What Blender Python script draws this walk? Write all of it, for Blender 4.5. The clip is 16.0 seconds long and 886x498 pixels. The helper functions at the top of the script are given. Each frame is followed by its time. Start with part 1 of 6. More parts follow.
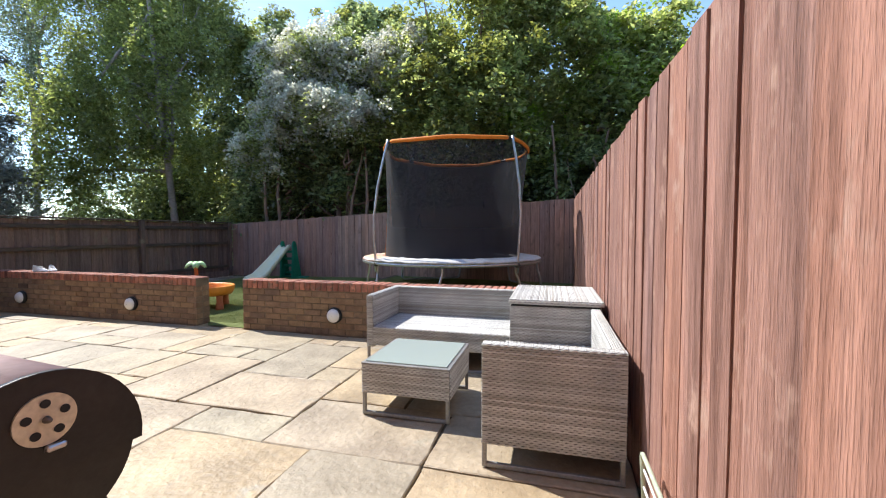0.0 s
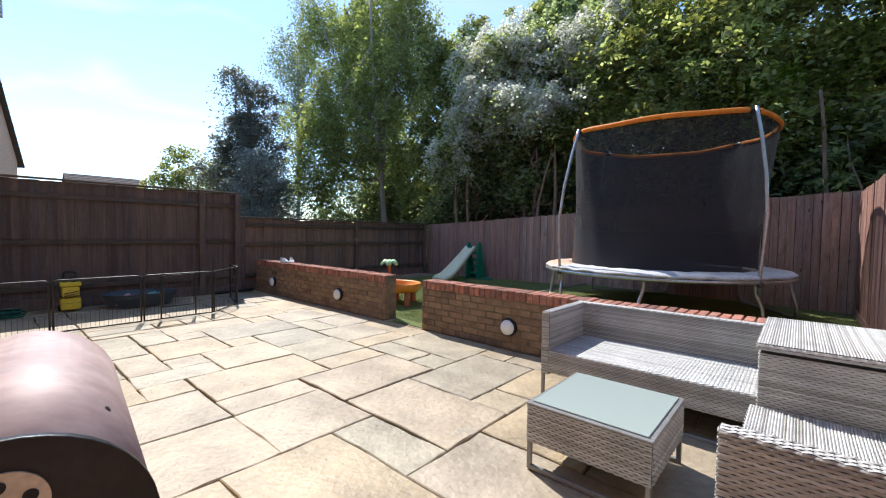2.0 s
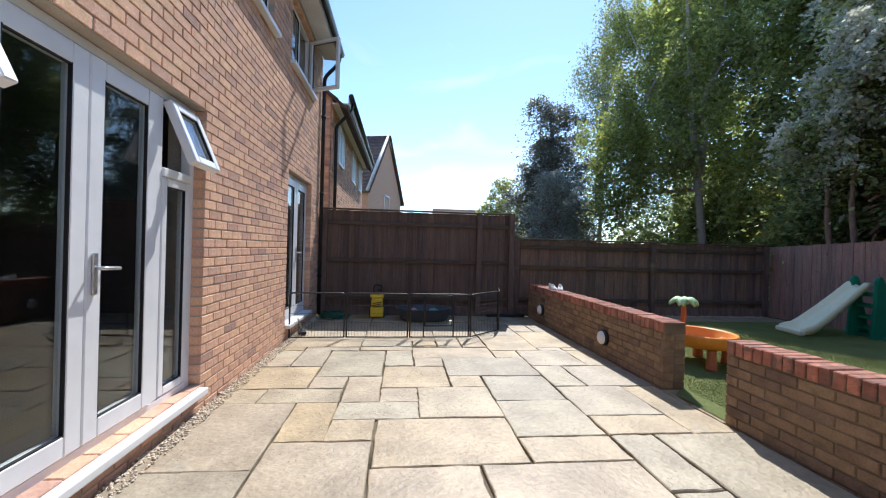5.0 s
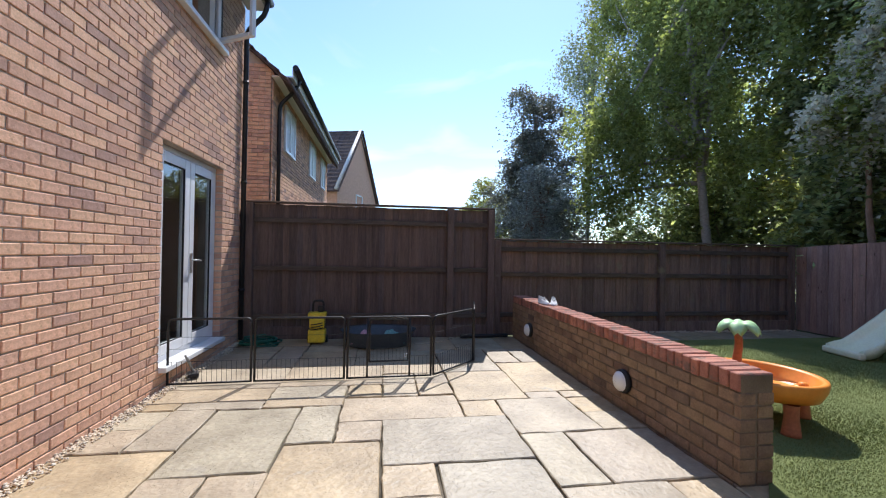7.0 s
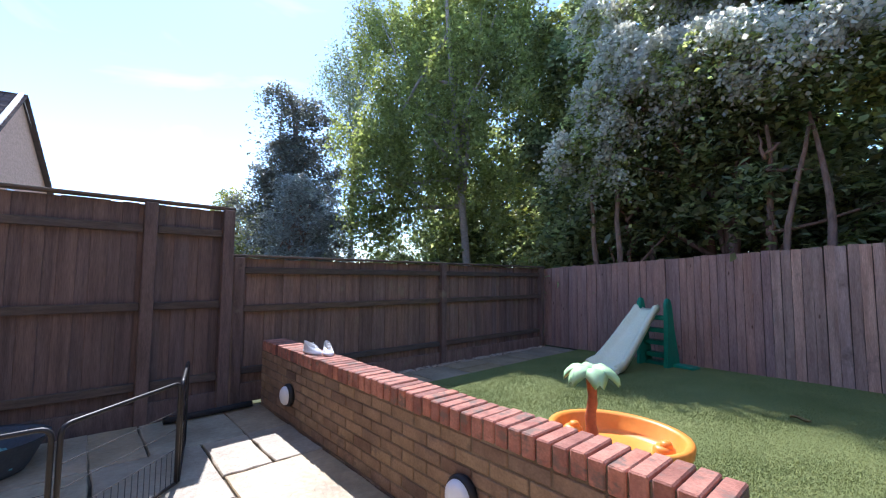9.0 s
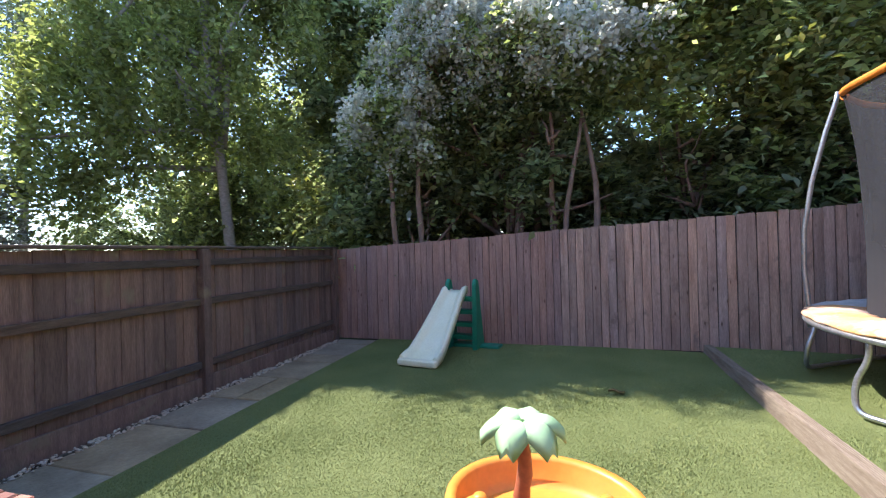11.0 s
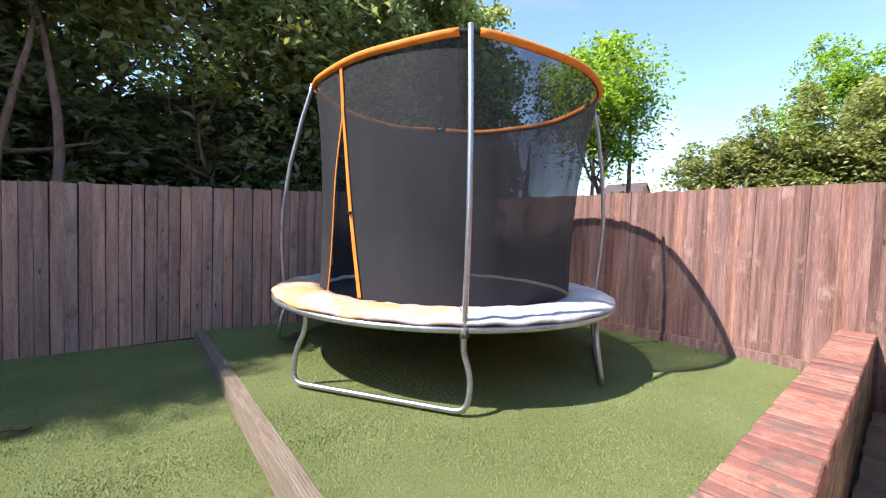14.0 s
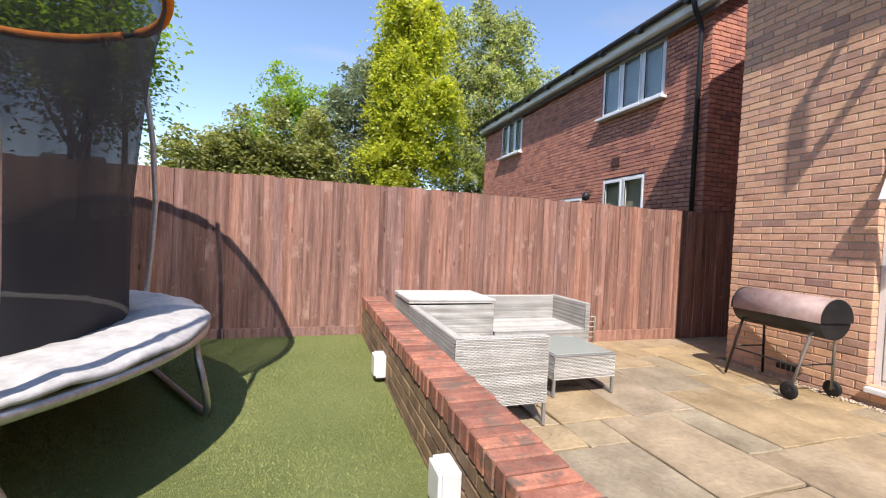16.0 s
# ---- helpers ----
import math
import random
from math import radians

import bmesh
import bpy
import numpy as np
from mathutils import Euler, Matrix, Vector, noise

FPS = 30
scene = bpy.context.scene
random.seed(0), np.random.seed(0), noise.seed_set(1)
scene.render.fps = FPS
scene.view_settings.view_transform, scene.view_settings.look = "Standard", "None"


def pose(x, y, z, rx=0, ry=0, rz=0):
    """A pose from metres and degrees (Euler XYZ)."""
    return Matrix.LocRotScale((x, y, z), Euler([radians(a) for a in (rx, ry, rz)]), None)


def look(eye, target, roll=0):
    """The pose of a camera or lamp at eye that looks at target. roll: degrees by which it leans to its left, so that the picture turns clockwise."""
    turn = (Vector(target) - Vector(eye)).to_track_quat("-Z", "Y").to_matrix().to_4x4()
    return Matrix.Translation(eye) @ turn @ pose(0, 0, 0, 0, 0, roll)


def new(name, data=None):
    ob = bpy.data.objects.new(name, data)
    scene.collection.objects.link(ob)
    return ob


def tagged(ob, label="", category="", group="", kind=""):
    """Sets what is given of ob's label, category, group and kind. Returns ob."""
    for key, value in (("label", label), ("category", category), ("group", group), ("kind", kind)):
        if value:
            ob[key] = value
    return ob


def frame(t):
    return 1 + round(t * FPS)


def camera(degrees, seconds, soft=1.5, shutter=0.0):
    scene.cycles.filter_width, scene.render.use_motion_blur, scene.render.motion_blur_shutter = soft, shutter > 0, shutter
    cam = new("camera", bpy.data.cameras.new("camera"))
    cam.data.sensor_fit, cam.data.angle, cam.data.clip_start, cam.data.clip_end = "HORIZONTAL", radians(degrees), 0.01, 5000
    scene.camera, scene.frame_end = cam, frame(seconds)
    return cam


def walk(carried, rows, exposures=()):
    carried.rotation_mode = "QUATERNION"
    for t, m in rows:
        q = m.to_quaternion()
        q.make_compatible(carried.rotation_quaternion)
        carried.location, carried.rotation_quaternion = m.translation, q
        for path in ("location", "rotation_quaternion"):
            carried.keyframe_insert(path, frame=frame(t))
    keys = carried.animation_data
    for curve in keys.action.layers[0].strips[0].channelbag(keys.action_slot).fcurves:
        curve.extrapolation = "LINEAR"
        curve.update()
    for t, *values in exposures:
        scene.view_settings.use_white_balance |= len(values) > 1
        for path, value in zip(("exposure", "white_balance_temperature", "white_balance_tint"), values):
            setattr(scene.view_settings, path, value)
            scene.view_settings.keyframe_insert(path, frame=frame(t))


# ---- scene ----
cam = camera(95.1, 16.0, soft=1.15)
PATH = [
    (0, (-0.82, 0.03, 1.241), (-1.337, 1.96, 1.16), 0.0),
    (0.5, (-0.843, 0.132, 1.24), (-1.514, 2.014, 1.157), 0.2),
    (1, (-0.914, 0.273, 1.24), (-1.774, 2.077, 1.154), 0.5),
    (1.5, (-0.986, 0.442, 1.245), (-2.054, 2.131, 1.161), 0.7),
    (2, (-0.999, 0.612, 1.256), (-2.319, 2.112, 1.176), 0.9),
    (2.5, (-0.995, 0.835, 1.268), (-2.547, 2.095, 1.198), 0.9),
    (3, (-1.023, 1.0, 1.271), (-2.761, 1.987, 1.207), 1.2),
    (3.5, (-1.154, 1.203, 1.279), (-3.023, 1.913, 1.222), 1.4),
    (4, (-1.314, 1.411, 1.292), (-3.257, 1.883, 1.244), 1.6),
    (4.2, (-1.397, 1.509, 1.278), (-3.357, 1.907, 1.243), 1.6),
    (6.3, (-2.694, 2.202, 1.316), (-4.689, 2.335, 1.318), 1.4),
    (6.5, (-2.879, 2.234, 1.324), (-4.872, 2.397, 1.328), 1.3),
    (7, (-3.355, 2.355, 1.298), (-5.334, 2.642, 1.312), 1.0),
    (7.5, (-3.829, 2.436, 1.299), (-5.761, 2.955, 1.33), 1.0),
    (8, (-4.273, 2.563, 1.288), (-6.108, 3.357, 1.356), 1.0),
    (8.5, (-4.674, 2.782, 1.301), (-6.35, 3.867, 1.411), 0.9),
    (9, (-5.027, 2.915, 1.297), (-6.518, 4.241, 1.438), 0.4),
    (9.2, (-5.159, 2.965, 1.285), (-6.572, 4.371, 1.446), 0.5),
    (11.3, (-6.166, 3.7, 1.416), (-6.52, 5.668, 1.408), -1.2),
    (11.5, (-6.147, 3.704, 1.404), (-6.371, 5.691, 1.389), -0.9),
    (12, (-5.989, 3.745, 1.391), (-5.904, 5.742, 1.347), -0.4),
    (12.5, (-5.814, 3.806, 1.35), (-5.402, 5.762, 1.299), 0.5),
    (13, (-5.664, 3.887, 1.372), (-4.905, 5.736, 1.298), 1.2),
    (13.5, (-5.483, 3.982, 1.366), (-4.432, 5.681, 1.283), 1.5),
    (14, (-5.301, 4.209, 1.365), (-3.993, 5.719, 1.276), 2.0),
    (14.5, (-5.11, 4.463, 1.328), (-3.6, 5.771, 1.237), 2.2),
    (15, (-4.988, 4.765, 1.29), (-3.31, 5.851, 1.23), 2.0),
    (15.1, (-4.943, 4.836, 1.298), (-3.204, 5.82, 1.213), 1.5),
    (15.4, (-4.881, 4.998, 1.317), (-2.956, 5.538, 1.242), 2.1),
    (15.5, (-4.895, 5.035, 1.317), (-2.929, 5.392, 1.25), 1.7),
    (15.6, (-4.923, 5.048, 1.321), (-2.931, 5.217, 1.257), 1.7),
    (15.8, (-4.94, 5.105, 1.309), (-2.955, 4.868, 1.251), 1.9),
    (16, (-5.009, 5.147, 1.326), (-3.107, 4.529, 1.274), 2.5),
]
EXPOSURE = [(0, 1.24, 6450, 10), (0.5, 1.28, 6400, 10), (1.5, 1.14, 6350, 10), (3, 0.92, 6250, 9), (7, 0.92, 6200, 12), (8, 1.13, 6050, 15), (9, 1.44, 5850, 16), (11.3, 1.76, 6350, 16),
            (13, 1.64, 6450, 17), (14, 1.48, 6400, 15), (15, 1.2, 6600, 14), (16, 0.98, 6900, 15)]
walk(cam, [(t, look(eye, target, roll)) for t, eye, target, roll in PATH], EXPOSURE)

# ---- world, sun, exposure ----
SUN = Vector((-0.75, 0.265, 1.0)).normalized()
world = bpy.data.worlds.new("sky")
scene.world = world
world.use_nodes = True
wn = world.node_tree.nodes
sky = wn.new("ShaderNodeTexSky")
sky.sky_type = "NISHITA"
sky.sun_disc = False
sky.sun_elevation = math.asin(SUN.z)
sky.sun_rotation = math.atan2(SUN.x, SUN.y)
sky.air_density, sky.dust_density, sky.ozone_density = 0.92, 0.1, 3.2
# thin high cloud: pale streaks over the blue
wl = world.node_tree.links
wc, wm, cloud, cover, grey, veil = (wn.new(k) for k in ("ShaderNodeTexCoord", "ShaderNodeMapping", "ShaderNodeTexNoise", "ShaderNodeValToRGB", "ShaderNodeRGBToBW", "ShaderNodeMix"))
wm.inputs["Scale"].default_value, wm.inputs["Rotation"].default_value = (1.2, 2.6, 7.0), (0.1, 0.15, 0.4)
cloud.inputs["Scale"].default_value, cloud.inputs["Detail"].default_value, cloud.inputs["Distortion"].default_value = 1.1, 6, 0.6
cover.color_ramp.elements[0].position, cover.color_ramp.elements[1].position = 0.54, 0.78
cover.color_ramp.elements[1].color = (0.42, 0.42, 0.42, 1)
veil.data_type = "RGBA"
wl.new(wc.outputs["Generated"], wm.inputs["Vector"])
wl.new(wm.outputs["Vector"], cloud.inputs["Vector"])
wl.new(cloud.outputs["Fac"], cover.inputs["Fac"])
wl.new(cover.outputs["Color"], veil.inputs[0])
wl.new(sky.outputs["Color"], grey.inputs["Color"])
lift = wn.new("ShaderNodeMath")
lift.operation, lift.inputs[1].default_value = "MULTIPLY", 1.35
wl.new(grey.outputs[0], lift.inputs[0])
wl.new(sky.outputs["Color"], veil.inputs[6])
wl.new(lift.outputs[0], veil.inputs[7])
wl.new(veil.outputs[2], wn["Background"].inputs["Color"])
wn["Background"].inputs["Strength"].default_value = 0.15
sun_data = bpy.data.lights.new("sun", "SUN")
sun_data.energy, sun_data.angle, sun_data.color = 3.3, radians(0.53), (1.0, 0.965, 0.91)
sun = new("sun", sun_data)
sun.matrix_world = look(SUN * 40, (0, 0, 0))


# ---- materials ----
def nodes_of(name, rough=0.7, metal=0.0, spec=0.4):
    m = bpy.data.materials.new(name)
    m.use_nodes = True
    n = m.node_tree.nodes
    b = n["Principled BSDF"]
    b.inputs["Roughness"].default_value = rough
    b.inputs["Metallic"].default_value = metal
    b.inputs["Specular IOR Level"].default_value = spec
    return m, n, m.node_tree.links, b


def ramp(n, stops):
    r = n.new("ShaderNodeValToRGB")
    while len(r.color_ramp.elements) < len(stops):
        r.color_ramp.elements.new(0.5)
    for e, (p, c) in zip(r.color_ramp.elements, stops):
        e.position, e.color = p, (*c, 1)
    return r


def own_place(n, l, mp):
    """Gives each object its own stretch of a pattern."""
    vm = n.new("ShaderNodeVectorMath")
    vm.operation = "MULTIPLY"
    l.new(n.new("ShaderNodeObjectInfo").outputs["Random"], vm.inputs[0])
    vm.inputs[1].default_value = (371, 253, 117)
    l.new(vm.outputs[0], mp.inputs["Location"])


def tex_noise(n, l, scale, detail=4.0, stretch=None, source="Object", rough=0.55, shift=False):
    co = n.new("ShaderNodeTexCoord")
    t = n.new("ShaderNodeTexNoise")
    t.inputs["Scale"].default_value, t.inputs["Detail"].default_value, t.inputs["Roughness"].default_value = scale, detail, rough
    if stretch:
        mp = n.new("ShaderNodeMapping")
        mp.inputs["Scale"].default_value = stretch
        if shift:
            own_place(n, l, mp)
        l.new(co.outputs[source], mp.inputs["Vector"])
        l.new(mp.outputs["Vector"], t.inputs["Vector"])
    else:
        l.new(co.outputs[source], t.inputs["Vector"])
    return t


def mix(n, l, kind, fac, a, b):
    x = n.new("ShaderNodeMix")
    x.data_type, x.blend_type = "RGBA", kind
    for sock, v in ((x.inputs[0], fac), (x.inputs[6], a), (x.inputs[7], b)):
        if isinstance(v, (int, float)):
            sock.default_value = v
        elif isinstance(v, tuple):
            sock.default_value = (*v, 1)
        else:
            l.new(v, sock)
    return x.outputs[2]


def surface(name, low, high, scale=6.0, rough=0.75, metal=0.0, spec=0.35, stretch=None, fine=60.0, bump=0.15, vary=None,
            island=False, fine_mix=0.35, dist=0.01, source="Object", stain=None, riven=None, shift=False, knots=False):
    """A plain surface: broad and fine variation between two colours, an own tone per piece, and fine relief."""
    m, n, l, b = nodes_of(name, rough, metal, spec)
    t1 = tex_noise(n, l, scale, 5, stretch, source, shift=shift)
    r1 = ramp(n, [(0.3, low), (0.7, high)])
    l.new(t1.outputs["Fac"], r1.inputs["Fac"])
    t2 = tex_noise(n, l, fine, 3, stretch, source, shift=shift)
    r2 = ramp(n, [(0.25, (0.72,) * 3), (0.75, (1.22,) * 3)])
    l.new(t2.outputs["Fac"], r2.inputs["Fac"])
    col = mix(n, l, "MULTIPLY", fine_mix * 2, r1.outputs["Color"], r2.outputs["Color"])
    if vary:
        if island:
            rnd = n.new("ShaderNodeNewGeometry").outputs["Random Per Island"]
        else:
            rnd = n.new("ShaderNodeObjectInfo").outputs["Random"]
        rv = ramp(n, vary)
        l.new(rnd, rv.inputs["Fac"])
        col = mix(n, l, "MULTIPLY", 1.0, col, rv.outputs["Color"])
    if stain:
        t3 = tex_noise(n, l, stain[0], 4, (1, 1, 1.3) if shift else None, source, 0.65, shift)
        r3 = ramp(n, [(stain[1], (0, 0, 0)), (stain[1] + 0.12, (1, 1, 1))])
        l.new(t3.outputs["Fac"], r3.inputs["Fac"])
        col = mix(n, l, "MIX", r3.outputs["Color"], col, stain[2])
    if knots:
        co, mp, vo = n.new("ShaderNodeTexCoord"), n.new("ShaderNodeMapping"), n.new("ShaderNodeTexVoronoi")
        mp.inputs["Scale"].default_value = (8, 2, 4.5)
        own_place(n, l, mp)
        l.new(co.outputs["Object"], mp.inputs["Vector"])
        l.new(mp.outputs["Vector"], vo.inputs["Vector"])
        vo.inputs["Scale"].default_value = 1.0
        rk = ramp(n, [(0.045, (0.42, 0.37, 0.34)), (0.10, (1, 1, 1))])
        l.new(vo.outputs["Distance"], rk.inputs["Fac"])
        col = mix(n, l, "MULTIPLY", 1.0, col, rk.outputs["Color"])
    l.new(col, b.inputs["Base Color"])
    bp = n.new("ShaderNodeBump")
    bp.inputs["Strength"].default_value, bp.inputs["Distance"].default_value = bump, dist
    if riven:
        t4 = tex_noise(n, l, riven[0], 6, None, "Generated" if source == "Generated" else source, 0.6)
        r4 = ramp(n, [(0.0, (0.0,) * 3), (0.38, (0.25,) * 3), (0.47, (0.45,) * 3), (0.54, (0.7,) * 3), (0.62, (1.0,) * 3)])
        r4.color_ramp.interpolation = "CONSTANT"
        info = n.new("ShaderNodeObjectInfo")
        shift = n.new("ShaderNodeVectorMath")
        shift.operation = "MULTIPLY_ADD"
        co = n.new("ShaderNodeTexCoord")
        l.new(info.outputs["Random"], shift.inputs[0])
        shift.inputs[1].default_value = (37, 53, 11)
        l.new(co.outputs["Object"], shift.inputs[2])
        l.new(shift.outputs[0], t4.inputs["Vector"])
        l.new(shift.outputs[0], t1.inputs["Vector"])
        l.new(t4.outputs["Fac"], r4.inputs["Fac"])
        b4 = n.new("ShaderNodeBump")
        b4.inputs["Strength"].default_value, b4.inputs["Distance"].default_value = riven[1], 0.010
        l.new(r4.outputs["Color"], b4.inputs["Height"])
        l.new(b4.outputs["Normal"], bp.inputs["Normal"])
    l.new(t2.outputs["Fac"], bp.inputs["Height"])
    l.new(bp.outputs["Normal"], b.inputs["Normal"])
    return m


TONES = [(0.0, (0.70, 0.68, 0.68)), (0.35, (1.0, 0.95, 0.92)), (0.7, (1.12, 1.0, 0.9)), (1.0, (0.85, 0.88, 0.95))]
BRICKS = [(0.0, (0.62, 0.60, 0.68)), (0.15, (0.95, 0.9, 0.9)), (0.5, (1.08, 1.0, 0.95)), (0.8, (1.15, 1.12, 1.0)), (1.0, (0.78, 0.7, 0.72))]
house_brick = surface("house_brick", (0.58, 0.36, 0.25), (0.75, 0.495, 0.365), 9, 0.88, vary=BRICKS, fine=70, bump=0.5, dist=0.006)
house_brick_far = surface("house_brick_joined", (0.58, 0.36, 0.25), (0.75, 0.495, 0.365), 9, 0.88, vary=BRICKS, island=True, fine=70, bump=0.5, dist=0.006)
red_brick_far = surface("red_brick_joined", (0.42, 0.185, 0.145), (0.58, 0.28, 0.215), 5, 0.88, vary=BRICKS, island=True, fine=50, bump=0.4)
buff_brick = surface("buff_wall_brick", (0.19, 0.13, 0.085), (0.33, 0.235, 0.155), 7, 0.92, vary=BRICKS, fine=80, bump=0.6, dist=0.006, stain=(5.0, 0.58, (0.15, 0.11, 0.08)), shift=True, stretch=(1, 1, 1))
buff_brick_far = surface("buff_wall_brick_joined", (0.19, 0.13, 0.085), (0.33, 0.235, 0.155), 7, 0.92, vary=BRICKS, island=True, fine=80, bump=0.6, dist=0.006)
cap_brick = surface("red_cap_brick", (0.32, 0.135, 0.10), (0.54, 0.265, 0.19), 11, 0.85, vary=[(0.0, (0.5, 0.47, 0.5)), (0.2, (0.85, 0.78, 0.76)), (0.5, (1.08, 1.0, 0.95)), (0.75, (1.1, 0.95, 0.85)), (1.0, (0.6, 0.55, 0.55))], fine=90, bump=0.6, dist=0.006, stain=(9.0, 0.52, (0.2, 0.13, 0.10)), shift=True, stretch=(1, 1, 1))
mortar = surface("mortar", (0.40, 0.35, 0.29), (0.52, 0.46, 0.39), 5, 0.95, fine=120, bump=0.5)
mortar_dark = surface("weathered_mortar", (0.12, 0.09, 0.06), (0.26, 0.2, 0.14), 4, 0.95, fine=120, bump=0.5)
sandstone = surface("riven_sandstone", (0.26, 0.215, 0.15), (0.475, 0.405, 0.295), 2.6, 0.56, vary=[(0.0, (0.84, 0.84, 0.82)), (0.2, (1.0, 0.94, 0.92)), (0.45, (1.10, 0.95, 0.70)), (0.7, (1.02, 0.94, 0.88)), (0.85, (0.92, 0.93, 0.89)), (1.0, (1.08, 1.01, 0.9))],
                    fine=24, bump=0.7, dist=0.012, fine_mix=0.3, stain=(3.3, 0.60, (0.33, 0.285, 0.21)), spec=0.62, riven=(3.2, 1.0))
joint_dirt = surface("joint_dirt", (0.03, 0.026, 0.018), (0.24, 0.2, 0.145), 2.2, 0.95, fine=150, bump=0.8, spec=0.1)
gravel_mat = surface("gravel_stones", (0.52, 0.45, 0.35), (0.74, 0.67, 0.55), 20, 0.8, vary=TONES, island=True)
turf_mat = surface("artificial_turf", (0.175, 0.21, 0.07), (0.25, 0.285, 0.108), 1.3, 0.85, fine=240, bump=0.8, dist=0.02, fine_mix=0.5, spec=0.15)
blade_mat = surface("turf_blades", (0.185, 0.223, 0.075), (0.305, 0.333, 0.135), 1.5, 0.7, vary=[(0.0, (0.78, 0.82, 0.75)), (0.5, (1, 1, 1)), (1.0, (1.22, 1.15, 1.0))], island=True, spec=0.25)
soil_mat = surface("soil", (0.05, 0.04, 0.025), (0.10, 0.085, 0.045), 0.6, 0.95, fine=30)
meadow_mat = surface("rough_ground", (0.045, 0.06, 0.02), (0.08, 0.085, 0.035), 0.3, 0.95, fine=12, source="Object")
fence_red = surface("red_brown_fence_board", (0.21, 0.112, 0.087), (0.50, 0.295, 0.24), 2.2, 0.7, stretch=(9, 9, 0.9), fine=20, bump=1.0, dist=0.010, vary=TONES, fine_mix=0.55, stain=(5.0, 0.58, (0.47, 0.30, 0.235)), spec=0.3, shift=True, knots=True)
fence_brown = surface("brown_fence_board", (0.29, 0.18, 0.15), (0.47, 0.31, 0.255), 2.2, 0.85, stretch=(9, 9, 1.4), fine=20, bump=0.7, dist=0.008, vary=TONES, fine_mix=0.5, spec=0.25, shift=True, knots=True)
fence_pale = surface("grey_brown_fence_board", (0.40, 0.27, 0.215), (0.62, 0.45, 0.365), 2.2, 0.85, stretch=(9, 9, 1.4), fine=20, bump=0.8, dist=0.008, vary=TONES, fine_mix=0.55, stain=(4.0, 0.60, (0.27, 0.19, 0.155)), spec=0.25, shift=True, knots=True)
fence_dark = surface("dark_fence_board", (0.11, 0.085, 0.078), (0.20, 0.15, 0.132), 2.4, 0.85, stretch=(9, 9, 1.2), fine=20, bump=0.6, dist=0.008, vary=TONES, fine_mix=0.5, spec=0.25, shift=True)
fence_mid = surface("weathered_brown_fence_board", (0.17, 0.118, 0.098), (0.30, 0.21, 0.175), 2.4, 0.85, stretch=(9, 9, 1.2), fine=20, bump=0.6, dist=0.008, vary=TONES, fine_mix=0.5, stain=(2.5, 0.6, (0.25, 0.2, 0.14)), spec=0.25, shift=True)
rail_wood = surface("weathered_fence_rail", (0.085, 0.066, 0.054), (0.155, 0.122, 0.094), 4.0, 0.88, stretch=(1, 1, 8), fine=25, bump=0.5, fine_mix=0.4, vary=TONES)
sleeper_wood = surface("grooved_timber", (0.20, 0.145, 0.10), (0.33, 0.26, 0.19), 4.0, 0.88, stretch=(8, 1, 8), fine=25, bump=0.5, fine_mix=0.4)
upvc = surface("white_upvc", (0.74, 0.75, 0.77), (0.82, 0.83, 0.84), 3, 0.32, spec=0.5, fine=9, bump=0.02, fine_mix=0.06)
white_paint = surface("white_paint", (0.70, 0.69, 0.66), (0.80, 0.79, 0.77), 4, 0.55, fine=30, bump=0.05, fine_mix=0.1)
rubber = surface("black_rubber", (0.012, 0.012, 0.013), (0.025, 0.025, 0.026), 8, 0.7)
black_plastic = surface("black_plastic", (0.014, 0.014, 0.015), (0.028, 0.028, 0.03), 6, 0.45)
pipe_black = surface("black_gutter_plastic", (0.014, 0.014, 0.016), (0.03, 0.03, 0.033), 3, 0.4)
# the room's dimness is put into this dark plaster colour
interior_mat = surface("shaded_room_plaster", (0.10, 0.10, 0.105), (0.14, 0.14, 0.145), 2, 0.9)
roof_tile = surface("brown_roof_tile", (0.085, 0.062, 0.056), (0.14, 0.105, 0.095), 4, 0.85, vary=TONES, island=True)
wicker = surface("grey_rattan", (0.44, 0.435, 0.42), (0.62, 0.61, 0.59), 5, 0.5, vary=[(0.0, (0.68, 0.66, 0.62)), (0.3, (0.88, 0.87, 0.84)), (0.6, (1.05, 1.05, 1.03)), (0.85, (1.2, 1.2, 1.18)), (1.0, (0.72, 0.68, 0.62))], island=True, fine=90, bump=0.25, fine_mix=0.3, spec=0.45)
# darkened core colour: the shade seen between the grey strands
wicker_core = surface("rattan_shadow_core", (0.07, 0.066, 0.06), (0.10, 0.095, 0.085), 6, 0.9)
grey_steel = surface("grey_painted_steel", (0.27, 0.265, 0.255), (0.36, 0.355, 0.345), 8, 0.4, metal=0.4, fine=80, bump=0.05)
galv = surface("galvanised_steel", (0.50, 0.51, 0.52), (0.66, 0.67, 0.68), 12, 0.33, metal=0.85, fine=60, bump=0.06, spec=0.5)
rust = surface("weathered_bracket", (0.10, 0.09, 0.08), (0.22, 0.2, 0.18), 20, 0.7, metal=0.5)
pad_grey = surface("faded_grey_pad", (0.46, 0.445, 0.43), (0.62, 0.605, 0.59), 3, 0.75, fine=25, bump=0.3, dist=0.012)
pad_orange = surface("faded_orange_pad", (0.74, 0.36, 0.10), (0.56, 0.42, 0.385), 2.4, 0.75, fine=25, bump=0.4, dist=0.014, stain=(3.0, 0.52, (0.60, 0.50, 0.46)))
orange_trim = surface("orange_webbing", (0.80, 0.21, 0.018), (0.92, 0.30, 0.04), 8, 0.7, fine=120, bump=0.3)
